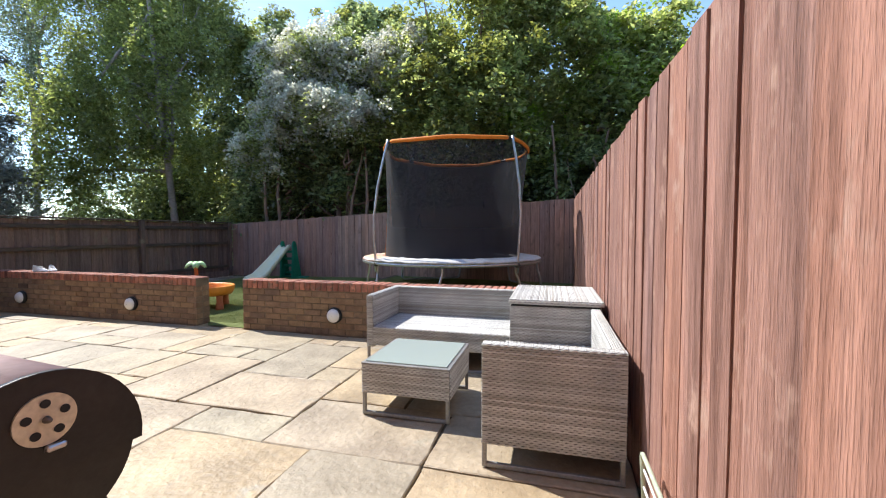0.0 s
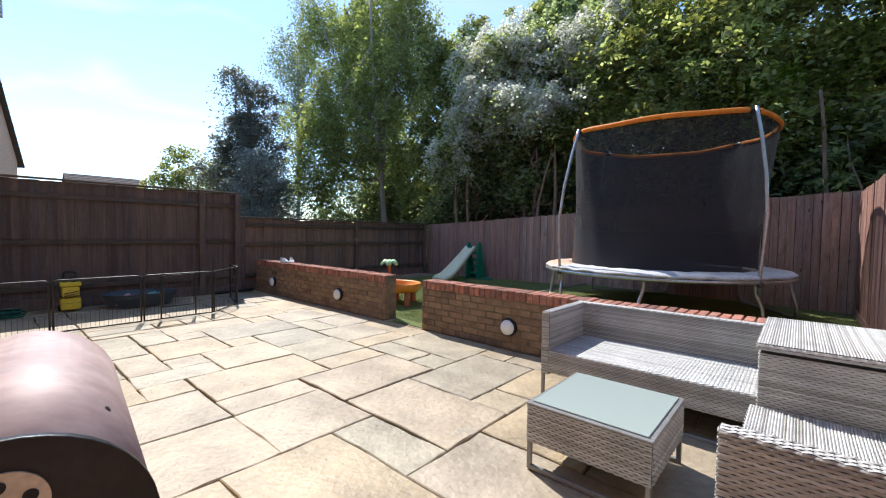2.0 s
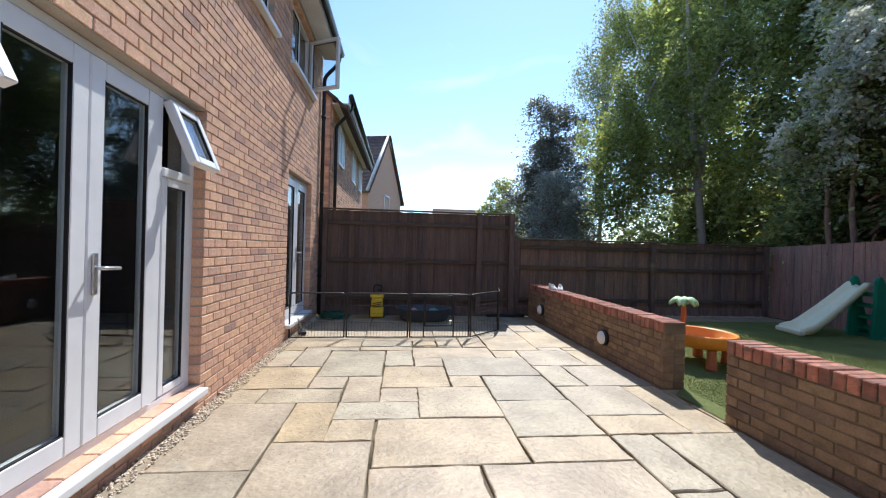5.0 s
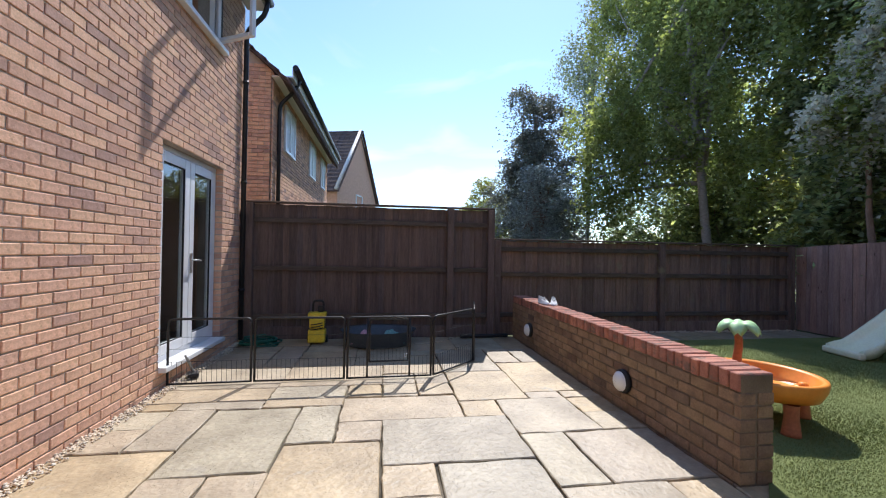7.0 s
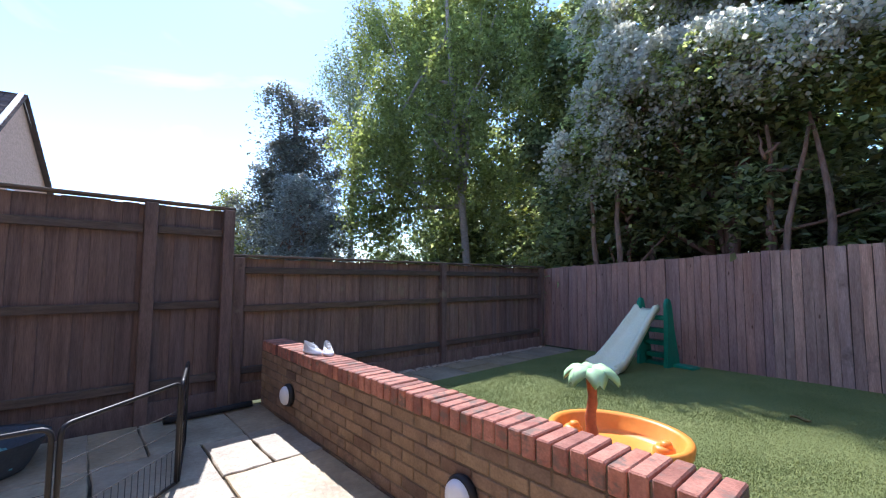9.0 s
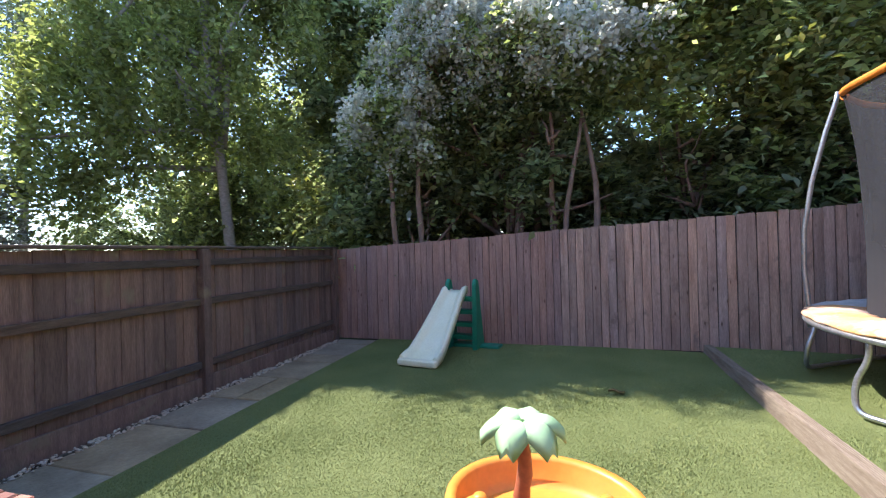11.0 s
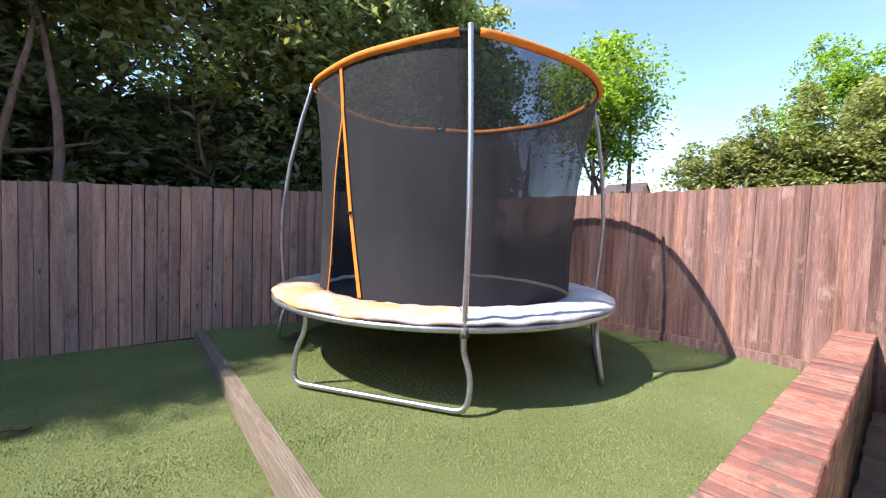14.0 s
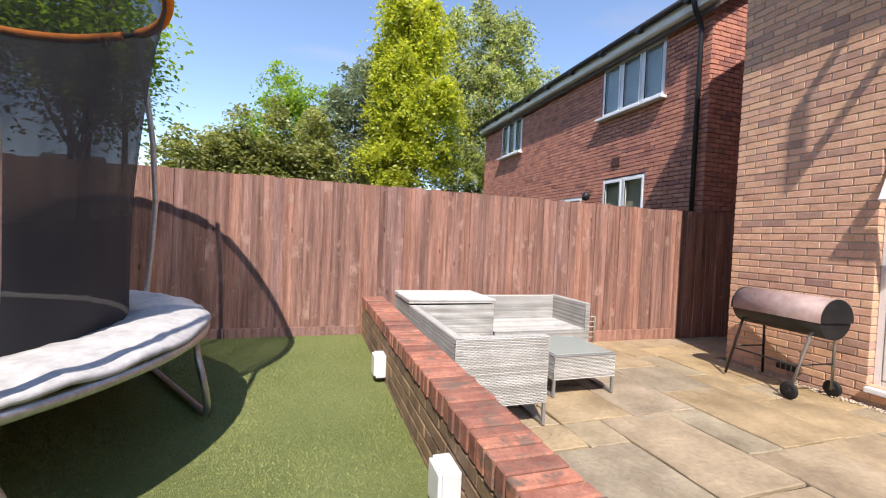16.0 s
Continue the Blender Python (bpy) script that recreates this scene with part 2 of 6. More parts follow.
mat_black = surface("black_jump_mat", (0.02, 0.021, 0.024), (0.04, 0.041, 0.045), 4, 0.75, fine=200, bump=0.2, stain=(2.5, 0.66, (0.10, 0.10, 0.105)))
slide_white = surface("cream_plastic", (0.88, 0.84, 0.55), (0.92, 0.89, 0.64), 4, 0.38, fine=40, bump=0.04, fine_mix=0.12)
slide_green = surface("dark_green_plastic", (0.012, 0.20, 0.115), (0.022, 0.27, 0.155), 5, 0.4, fine=40, bump=0.04, fine_mix=0.15)
toy_orange = surface("orange_plastic", (0.78, 0.25, 0.035), (0.88, 0.34, 0.06), 5, 0.4, fine=30, bump=0.05, fine_mix=0.12)
toy_brown = surface("terracotta_plastic", (0.42, 0.125, 0.06), (0.52, 0.17, 0.085), 7, 0.5, fine=50, bump=0.15)
toy_leaf = surface("pale_green_plastic", (0.42, 0.66, 0.32), (0.52, 0.76, 0.42), 6, 0.45, fine=30, bump=0.05, fine_mix=0.12)
toy_red = surface("red_plastic", (0.65, 0.03, 0.02), (0.75, 0.05, 0.03), 6, 0.4)
toy_blue = surface("blue_plastic", (0.03, 0.22, 0.70), (0.05, 0.30, 0.80), 6, 0.4)
toy_yellow = surface("yellow_plastic", (0.74, 0.52, 0.03), (0.82, 0.62, 0.06), 6, 0.45)
toy_grey = surface("grey_plastic", (0.20, 0.20, 0.21), (0.28, 0.28, 0.29), 6, 0.5)
bbq_lid = surface("faded_burgundy_lid", (0.30, 0.19, 0.175), (0.44, 0.33, 0.305), 3.5, 0.6, metal=0.1, fine=18, bump=0.05, spec=0.6, stain=(7, 0.64, (0.22, 0.16, 0.15)))
bbq_black = surface("black_enamel", (0.012, 0.012, 0.013), (0.03, 0.028, 0.027), 6, 0.42, fine=60, bump=0.15)
brass = surface("dull_brass_plate", (0.56, 0.51, 0.40), (0.66, 0.61, 0.50), 10, 0.45, metal=0.5)
lamp_glass = surface("opal_lamp_cover", (0.80, 0.80, 0.78), (0.86, 0.86, 0.85), 3, 0.3, spec=0.5, bump=0.0, fine_mix=0.05)
cloth_pink = surface("pink_blanket", (0.52, 0.24, 0.30), (0.66, 0.40, 0.44), 18, 0.95, fine=60, bump=0.8)
cloth_teal = surface("teal_blanket", (0.12, 0.34, 0.33), (0.30, 0.50, 0.48), 18, 0.95, fine=60, bump=0.8)
tub_grey = surface("slate_grey_plastic", (0.06, 0.075, 0.09), (0.09, 0.105, 0.12), 5, 0.5)
hose_green = surface("green_hose", (0.01, 0.09, 0.06), (0.02, 0.14, 0.10), 10, 0.45)
shoe_white = surface("white_canvas", (0.70, 0.69, 0.67), (0.82, 0.81, 0.79), 12, 0.8, fine=90, bump=0.3)
blind_mat = surface("grey_blind", (0.70, 0.73, 0.76), (0.80, 0.83, 0.86), 3, 0.6)


def glass_material(name, tint=(0.9, 0.95, 0.95), rough=0.0, solid=0.0, body=(0.4, 0.5, 0.5)):
    m, n, l, b = nodes_of(name, rough)
    out = n["Material Output"]
    tr, gl, mx, fr = n.new("ShaderNodeBsdfTransparent"), n.new("ShaderNodeBsdfGlossy"), n.new("ShaderNodeMixShader"), n.new("ShaderNodeLayerWeight")
    tr.inputs["Color"].default_value = (*tint, 1)
    gl.inputs["Roughness"].default_value = max(rough, 0.01)
    pw, sc = n.new("ShaderNodeMath"), n.new("ShaderNodeMath")
    pw.operation, sc.operation = "POWER", "MULTIPLY_ADD"
    fr.inputs["Blend"].default_value = 0.5
    pw.inputs[1].default_value, sc.inputs[1].default_value, sc.inputs[2].default_value = 3.5, 0.85, 0.05
    l.new(fr.outputs["Facing"], pw.inputs[0])
    l.new(pw.outputs[0], sc.inputs[0])
    l.new(sc.outputs[0], mx.inputs["Fac"])
    base = tr.outputs[0]
    if solid:
        df, m2 = n.new("ShaderNodeBsdfDiffuse"), n.new("ShaderNodeMixShader")
        df.inputs["Color"].default_value = (*body, 1)
        m2.inputs["Fac"].default_value = solid
        l.new(tr.outputs[0], m2.inputs[1])
        l.new(df.outputs[0], m2.inputs[2])
        base = m2.outputs[0]
    l.new(base, mx.inputs[1])
    l.new(gl.outputs[0], mx.inputs[2])
    l.new(mx.outputs[0], out.inputs["Surface"])
    return m


pane_glass = glass_material("window_glass", (0.82, 0.86, 0.86))
frosted = glass_material("frosted_glass", (0.74, 0.80, 0.78), 0.18, 0.8, (0.46, 0.53, 0.49))


def net_material():
    m, n, l, b = nodes_of("fine_black_net", 0.8)
    b.inputs["Base Color"].default_value = (0.027, 0.027, 0.031, 1)
    tr, mx = n.new("ShaderNodeBsdfTransparent"), n.new("ShaderNodeMixShader")
    t = tex_noise(n, l, 2.2, 4, (1.6, 1.6, 0.3))
    r = ramp(n, [(0.3, (0.66,) * 3), (0.72, (0.9,) * 3)])
    l.new(t.outputs["Fac"], r.inputs["Fac"])
    # the net hangs double and gathered towards its foot
    co, sp, mr, mx2 = n.new("ShaderNodeTexCoord"), n.new("ShaderNodeSeparateXYZ"), n.new("ShaderNodeMapRange"), n.new("ShaderNodeMath")
    l.new(co.outputs["Object"], sp.inputs[0])
    l.new(sp.outputs["Z"], mr.inputs["Value"])
    for key, v in (("From Min", 1.0), ("From Max", 2.2), ("To Min", 0.95), ("To Max", 0.0)):
        mr.inputs[key].default_value = v
    mx2.operation = "MAXIMUM"
    l.new(mr.outputs["Result"], mx2.inputs[0])
    l.new(r.outputs["Color"], mx2.inputs[1])
    l.new(mx2.outputs[0], mx.inputs["Fac"])
    l.new(tr.outputs[0], mx.inputs[1])
    l.new(b.outputs[0], mx.inputs[2])
    l.new(mx.outputs[0], n["Material Output"].inputs["Surface"])
    return m


net_mat = net_material()


def leaf_material(name, low, high, through_col, amount=0.35, rough=0.5):
    m, n, l, b = nodes_of(name, rough, 0, 0.55)
    rnd = n.new("ShaderNodeNewGeometry").outputs["Random Per Island"]
    r = ramp(n, [(0.0, low), (0.75, high), (1.0, tuple(min(1, 1.25 * c) for c in high))])
    l.new(rnd, r.inputs["Fac"])
    t = tex_noise(n, l, 0.7, 3)
    rt = ramp(n, [(0.3, (0.7,) * 3), (0.7, (1.2,) * 3)])
    l.new(t.outputs["Fac"], rt.inputs["Fac"])
    col = mix(n, l, "MULTIPLY", 1.0, r.outputs["Color"], rt.outputs["Color"])
    l.new(col, b.inputs["Base Color"])
    ts, mx = n.new("ShaderNodeBsdfTranslucent"), n.new("ShaderNodeMixShader")
    l.new(mix(n, l, "MULTIPLY", 1.0, col, through_col), ts.inputs["Color"])
    mx.inputs["Fac"].default_value = amount
    l.new(b.outputs[0], mx.inputs[1])
    l.new(ts.outputs[0], mx.inputs[2])
    l.new(mx.outputs[0], n["Material Output"].inputs["Surface"])
    return m


leaf_birch = leaf_material("birch_leaf", (0.15, 0.18, 0.075), (0.28, 0.315, 0.145), (1.9, 1.9, 1.0), 0.5)
leaf_dark = leaf_material("dark_leaf", (0.085, 0.115, 0.06), (0.37, 0.41, 0.27), (1.55, 1.6, 0.95), 0.6, 0.34)
leaf_mid = leaf_material("mid_green_leaf", (0.12, 0.145, 0.065), (0.42, 0.44, 0.27), (1.65, 1.7, 0.85), 0.64, 0.34)
leaf_bright = leaf_material("bright_green_leaf", (0.13, 0.21, 0.035), (0.25, 0.34, 0.06), (1.8, 1.9, 0.8), 0.6)
leaf_yellow = leaf_material("yellow_green_leaf", (0.27, 0.32, 0.04), (0.50, 0.51, 0.09), (1.7, 1.7, 0.8), 0.45)
leaf_purple = leaf_material("purple_grey_leaf", (0.15, 0.16, 0.14), (0.25, 0.26, 0.23), (1.2, 1.2, 1.0), 0.35)
leaf_silver = leaf_material("silver_leaf", (0.16, 0.19, 0.12), (0.34, 0.38, 0.25), (1.3, 1.4, 1.0), 0.3)
leaf_olive = leaf_material("olive_leaf", (0.16, 0.18, 0.055), (0.38, 0.39, 0.16), (1.6, 1.6, 0.8), 0.35)
leaf_cedar = leaf_material("silver_cedar_needles", (0.26, 0.29, 0.27), (0.48, 0.52, 0.49), (1.1, 1.1, 1.0), 0.3)
blossom = leaf_material("white_blossom", (0.56, 0.56, 0.46), (0.80, 0.79, 0.69), (1, 1, 0.95), 0.6, 0.7)
bark = surface("bark", (0.21, 0.135, 0.10), (0.38, 0.255, 0.195), 6, 0.95, stretch=(4, 4, 1), fine=30, bump=0.8, dist=0.02)
bark_pale = surface("birch_bark", (0.26, 0.22, 0.19), (0.42, 0.37, 0.33), 6, 0.9, stretch=(2, 2, 4), fine=20, bump=0.5)


# ---- building helpers ----
def bm_new():
    return bmesh.new()


def box(bm, x0, x1, y0, y1, z0, z1):
    v = [bm.verts.new((x, y, z)) for x in (x0, x1) for y in (y0, y1) for z in (z0, z1)]
    for f in ((0, 1, 3, 2), (4, 6, 7, 5), (0, 4, 5, 1), (2, 3, 7, 6), (0, 2, 6, 4), (1, 5, 7, 3)):
        bm.faces.new([v[i] for i in f])


def round_box(bm, x0, x1, y0, y1, z0, z1, r=0.01, seg=2):
    b2 = bmesh.new()
    box(b2, x0, x1, y0, y1, z0, z1)
    bmesh.ops.bevel(b2, geom=b2.edges[:], offset=r, segments=seg, affect="EDGES", profile=0.6)
    join(bm, b2)


def join(bm, other, m=None):
    idx = {}
    for v in other.verts:
        idx[v] = bm.verts.new(m @ v.co if m else v.co)
    for f in other.faces:
        g = bm.faces.new([idx[v] for v in f.verts])
        g.smooth = f.smooth
    other.free()


def tube(bm, pts, r, n=8, closed=False, cap=True):
    """A round bar along points; r may be a number or one radius a point."""
    pts = [Vector(p) for p in pts]
    k = len(pts)
    rs = r if isinstance(r, (list, tuple)) else [r] * k
    rings, side = [], None
    for i, p in enumerate(pts):
        a = pts[i - 1] if (i or closed) else p
        c = pts[(i + 1) % k] if (i < k - 1 or closed) else p
        d = (c - a).normalized()
        if side is None:
            side = d.orthogonal().normalized()
        side = (side - d * side.dot(d)).normalized()
        up = d.cross(side)
        rings.append([bm.verts.new(p + rs[i] * (math.cos(2 * math.pi * j / n) * side + math.sin(2 * math.pi * j / n) * up)) for j in range(n)])
    for i in range(k if closed else k - 1):
        a, c = rings[i], rings[(i + 1) % k]
        for j in range(n):
            f = bm.faces.new((a[j], a[(j + 1) % n], c[(j + 1) % n], c[j]))
            f.smooth = True
    if cap and not closed:
        bm.faces.new(rings[0][::-1])
        bm.faces.new(rings[-1])


def arc(corners, r=0.06, seg=5):
    """A path through the corners with its bends rounded."""
    p = [Vector(c) for c in corners]
    out = [p[0]]
    for a, b, c in zip(p, p[1:], p[2:]):
        q = min(r, (a - b).length / 2.1, (c - b).length / 2.1)
        s, e = b + (a - b).normalized() * q, b + (c - b).normalized() * q
        for i in range(seg + 1):
            t = i / seg
            out.append((1 - t) ** 2 * s + 2 * t * (1 - t) * b + t * t * e)
    return out + [p[-1]]


def lathe(bm, profile, n=24, centre=(0, 0, 0), smooth=True):
    """Turns (radius, height) pairs about z."""
    c = Vector(centre)
    rings = [[bm.verts.new(c + Vector((r * math.cos(2 * math.pi * j / n), r * math.sin(2 * math.pi * j / n), z))) for j in range(n)] for r, z in profile]
    for a, b in zip(rings, rings[1:]):
        for j in range(n):
            f = bm.faces.new((a[j], a[(j + 1) % n], b[(j + 1) % n], b[j]))
            f.smooth = smooth
    return rings


def mesh_of(name, bm, material):
    me = bpy.data.meshes.new(name)
    bmesh.ops.recalc_face_normals(bm, faces=bm.faces[:]) if len(bm.faces) < 60000 else None
    bm.to_mesh(me)
    bm.free()
    me.materials.append(material)
    return me


def part(name, bm, material, parent, label="", kind=""):
    """One mesh under a thing or a part, in its parent's own coordinates."""
    ob = new(name, mesh_of(name, bm, material) if isinstance(bm, bmesh.types.BMesh) else bm)
    ob.parent = parent
    return tagged(ob, label, kind=kind)


def thing(name, label, category, place=(0, 0, 0), turn=0.0, group="", kind=""):
    ob = new(name)
    ob.empty_display_size = 0.1
    ob.matrix_basis = pose(*place, 0, 0, turn)
    return tagged(ob, label, category, group, kind)


def structure(name, bm, material, label, category):
    ob = new(name, mesh_of(name, bm, material))
    return tagged(ob, label, category, kind="structure")


def raw_mesh(name, verts, faces_idx, material, smooth=False):
    """A mesh from numpy arrays: vertices and equal-sided faces."""
    me = bpy.data.meshes.new(name)
    v, f = np.asarray(verts, np.float32), np.asarray(faces_idx, np.int32)
    me.vertices.add(len(v))
    me.vertices.foreach_set("co", v.ravel())
    k = f.shape[1]
    me.loops.add(f.size)
    me.loops.foreach_set("vertex_index", f.ravel())
    me.polygons.add(len(f))
    me.polygons.foreach_set("loop_start", np.arange(0, f.size, k, dtype=np.int32))
    me.polygons.foreach_set("loop_total", np.full(len(f), k, np.int32))
    me.update(calc_edges=True)
    me.materials.append(material)
    return me


def chamfer_mesh(name, w, d, h, material, c=0.006):
    """A block w x d x h, centred in x and y, standing on z 0, with broken edges."""
    bm = bm_new()
    box(bm, -w / 2, w / 2, -d / 2, d / 2, 0, h)
    bmesh.ops.bevel(bm, geom=bm.edges[:], offset=c, segments=1, affect="EDGES")
    return mesh_of(name, bm, material)


def piece(name, me, m, parent):
    ob = new(name, me)
    ob.parent = parent
    ob.matrix_basis = m
    return ob


# ---- ground ----
XE, XW, YH, YW = -0.37, -9.5, 0.35, 4.36      # east fence, west fence, house face, garden wall's face
GAP = (-5.38, -4.64)                          # opening in the garden wall
WALL_T, CAP_Z = 0.215, 0.64


def north(x):
    """The back fence's y at x: it runs a little aslant."""
    return 9.80 - (x + 9.65) * 1.1 / 9.28


def lawn_z(x, y):
    return 0.012 + 0.11 * max(0, min(1, (y - 4.6) / 4.6)) * max(0, min(1, (x + 9.6) / 4.5))


bm = bm_new()
box(bm, -160, 160, -120, 170, -0.6, -0.07)
structure("ground", bm, meadow_mat, "rough grassy ground around the houses and garden", "ground")
bm = bm_new()
box(bm, XW, XE, -3.0, YW + 0.02, -0.069, -0.022)
structure("patio_bed", bm, joint_dirt, "dark soil and moss bed under the patio slabs", "ground")

bm = bm_new()
nx, ny = 24, 24
grid = []
for i in range(nx + 1):
    row = []
    for j in range(ny + 1):
        x = -8.92 + 4.44 * i / nx
        y0 = YW + WALL_T if not (GAP[0] < x < GAP[1]) else YW + 0.02
        y = y0 + (north(x) - 0.03 - y0) * j / ny
        row.append(bm.verts.new((x, y, lawn_z(x, y) + 0.006 * noise.noise(Vector((x, y, 0)) * 1.3))))
    grid.append(row)
for i in range(nx):
    for j in range(ny):
        bm.faces.new((grid[i][j], grid[i + 1][j], grid[i + 1][j + 1], grid[i][j + 1]))
lawn = structure("lawn", bm, turf_mat, "lower artificial grass lawn with shaded back half", "lawn")
bm = bm_new()
UP = 0.2
EDGE_S, EDGE_N = -4.665, -4.435           # the timber edging runs a little aslant
xs = [-4.42 + (XE - 0.01 + 4.42) * i / 16 for i in range(17)]
rows_ = []
for i, x in enumerate(xs):
    r = []
    for j in range(17):
        xx = x if i else EDGE_S + 0.02 + (EDGE_N - EDGE_S) * j / 16
        y = YW + WALL_T - 0.01 + (north(xx) - 0.03 - YW - WALL_T) * j / 16
        r.append(bm.verts.new((xx, y, UP + 0.006 * noise.noise(Vector((xx, y, 3)) * 1.3))))
    rows_.append(r)
for i in range(16):
    for j in range(16):
        bm.faces.new((rows_[i][j], rows_[i + 1][j], rows_[i + 1][j + 1], rows_[i][j + 1]))
lawn_up = structure("upper_lawn", bm, turf_mat, "raised artificial grass lawn under the trampoline", "lawn")


def blades(name, parent, count, region, zfun, label, first=None):
    rng = np.random.default_rng(5)
    p = rng.random((count, 2))
    x = region[0] + p[:, 0] * (region[1] - region[0])
    y = region[2] + p[:, 1] * (np.array([north(a) for a in x]) - 0.05 - region[2])
    if first:
        keep = x > first(y)
        x, y, count = x[keep], y[keep], int(keep.sum())
    z = np.array([zfun(a, b) for a, b in zip(x, y)])
    a = rng.random(count) * 2 * np.pi
    h, w, lean = 0.005 + 0.006 * rng.random(count), 0.0028 + 0.0014 * rng.random(count), 0.018 * rng.random((count, 2)) - 0.007
    v = np.empty((count, 3, 3))
    v[:, 0] = np.stack([x - w * np.cos(a), y - w * np.sin(a), z - 0.004], 1)
    v[:, 1] = np.stack([x + w * np.cos(a), y + w * np.sin(a), z - 0.004], 1)
    v[:, 2] = np.stack([x + lean[:, 0], y + lean[:, 1], z + h], 1)
    f = np.arange(count * 3).reshape(-1, 3)
    part(name, raw_mesh(name, v.reshape(-1, 3), f, blade_mat), None, parent, label, "stuff")


blades("grass_blades", lawn, 290000, (-8.90, -4.5, YW + WALL_T), lawn_z, "short artificial grass blades")
blades("grass_blades", lawn_up, 240000, (-4.70, XE - 0.02, YW + WALL_T), lambda x, y: UP, "short artificial grass blades", lambda y: EDGE_S + 0.06 + (EDGE_N - EDGE_S) * (y - 4.6) / 4.6)

# timber edging between the two lawns, with grooves along its top
L = math.hypot(EDGE_N - EDGE_S, north(-4.4) - YW - WALL_T)
sl = thing("timber_edging", "long grooved timber edging between lower and raised lawn", "edging", (EDGE_S, YW + WALL_T, 0.025), -math.degrees(math.atan2(EDGE_N - EDGE_S, north(-4.4) - YW - WALL_T)))
bm = bm_new()
box(bm, -0.045, 0.045, 0, L, -0.06, 0.184)
part("timber", bm, sleeper_wood, sl)
for k in range(6):
    x = -0.045 + 0.09 * k / 6
    bm = bm_new()
    box(bm, x + 0.0022, x + 0.09 / 6 - 0.0022, 0.002, L - 0.002, 0.15, 0.19)
    part("ridge", bm, sleeper_wood, sl)

# ---- paving ----
STONE = 0.306
patio = thing("patio", "buff riven sandstone patio slabs in random courses", "paving", (0, 0, 0), kind="structure")
slab_meshes = {}


def slab_mesh(w, d, k):
    key = (round(w, 3), round(d, 3), k)
    if key not in slab_meshes:
        rng = random.Random(k * 977 + round(w * 1000) * 31 + round(d * 1000))
        bm = bm_new()
        n = 5
        def edge(a, b):
            return [(a[0] + (b[0] - a[0]) * i / n, a[1] + (b[1] - a[1]) * i / n) for i in range(n)]
        c = [(-w / 2, -d / 2), (w / 2, -d / 2), (w / 2, d / 2), (-w / 2, d / 2)]
        loop = [q for i in range(4) for q in edge(c[i], c[(i + 1) % 4])]
        loop = [(x + rng.uniform(-0.007, 0.007), y + rng.uniform(-0.007, 0.007)) for x, y in loop]
        low = [bm.verts.new((x, y, -0.03)) for x, y in loop]
        mid = [bm.verts.new((x, y, -0.006)) for x, y in loop]
        top = [bm.verts.new((x * (1 - 0.012 / w), y * (1 - 0.012 / d), rng.uniform(-0.002, 0.0015))) for x, y in loop]
        m = len(loop)
        for a, b in ((low, mid), (mid, top)):
            for i in range(m):
                bm.faces.new((a[i], a[(i + 1) % m], b[(i + 1) % m], b[i]))
        bm.faces.new(top)
        slab_meshes[key] = mesh_of("slab", bm, sandstone)
    return slab_meshes[key]


def pave(parent, x0, y0, nx, ny, seed, unit=STONE, ylim=None, gap=0.0155, zfun=None):
    rng = random.Random(seed)
    used = set()
    sizes = [(3, 2), (3, 2), (2, 3), (2, 2), (2, 2), (3, 2), (2, 1), (1, 2), (1, 1), (3, 3)]
    for j in range(ny):
        for i in range(nx):
            if (i, j) in used:
                continue
            opts = sizes[:]
            rng.shuffle(opts)
            for w, d in opts + [(1, 1)]:
                cells = [(i + a, j + b) for a in range(w) for b in range(d)]
                if all(a < nx and b < ny and (a, b) not in used for a, b in cells):
                    break
            used.update(cells)
            g = gap * rng.choice((0.6, 0.9, 1.2, 1.6, 2.0))
            W, D = w * unit - g, d * unit - g
            cx, cy = x0 + (i + w / 2) * unit, y0 + (j + d / 2) * unit
            z = (zfun(cx, cy) if zfun else 0.0) + rng.uniform(-0.004, 0.004)
            piece("slab", slab_mesh(W, D, rng.randrange(4)), pose(cx, cy, z, rng.uniform(-0.3, 0.3), rng.uniform(-0.3, 0.3), 0), parent)


# the patio's slabs, course by course away from the house: cells of one letter that touch are one slab
PLAN = [
    "aabbddaecaccbdddeeeaccaaaba",
    "bcbbddadbbccadddeeebbdaaaba",
    "baacddadaaababbccaabbeeccdd",
    "ccbbeeceaaaccdaccaacccaaeee",
    "ccbbeececcbbadbbdbbcccaaeee",
    "aaddeeabbabbccbbdbbaabbbccc",
    "aaddabcbbddaccbbaacccbbbccc",
    "aaddaeabbddbbaacaacccddaabb",
    "bbcccdddaddbbaacaabbaddaabb",
    "aacccdddccaaccdbbcbbcbcaacc",
    "aabbaaaeccbbccdaaabbcdddbcc",
    "ccddaaadbabbeeeaaacaadddaab",
]
COLS = [-9.48] + [-7.01 - 0.3335 * m for m in range(6, -1, -1)] + [-6.17 + 0.3355 * k for k in range(-2, 17)] + [XE - 0.02]
ROWS = [0.375] + [0.40 + 0.327 * j for j in range(1, 12)] + [YW - 0.008]


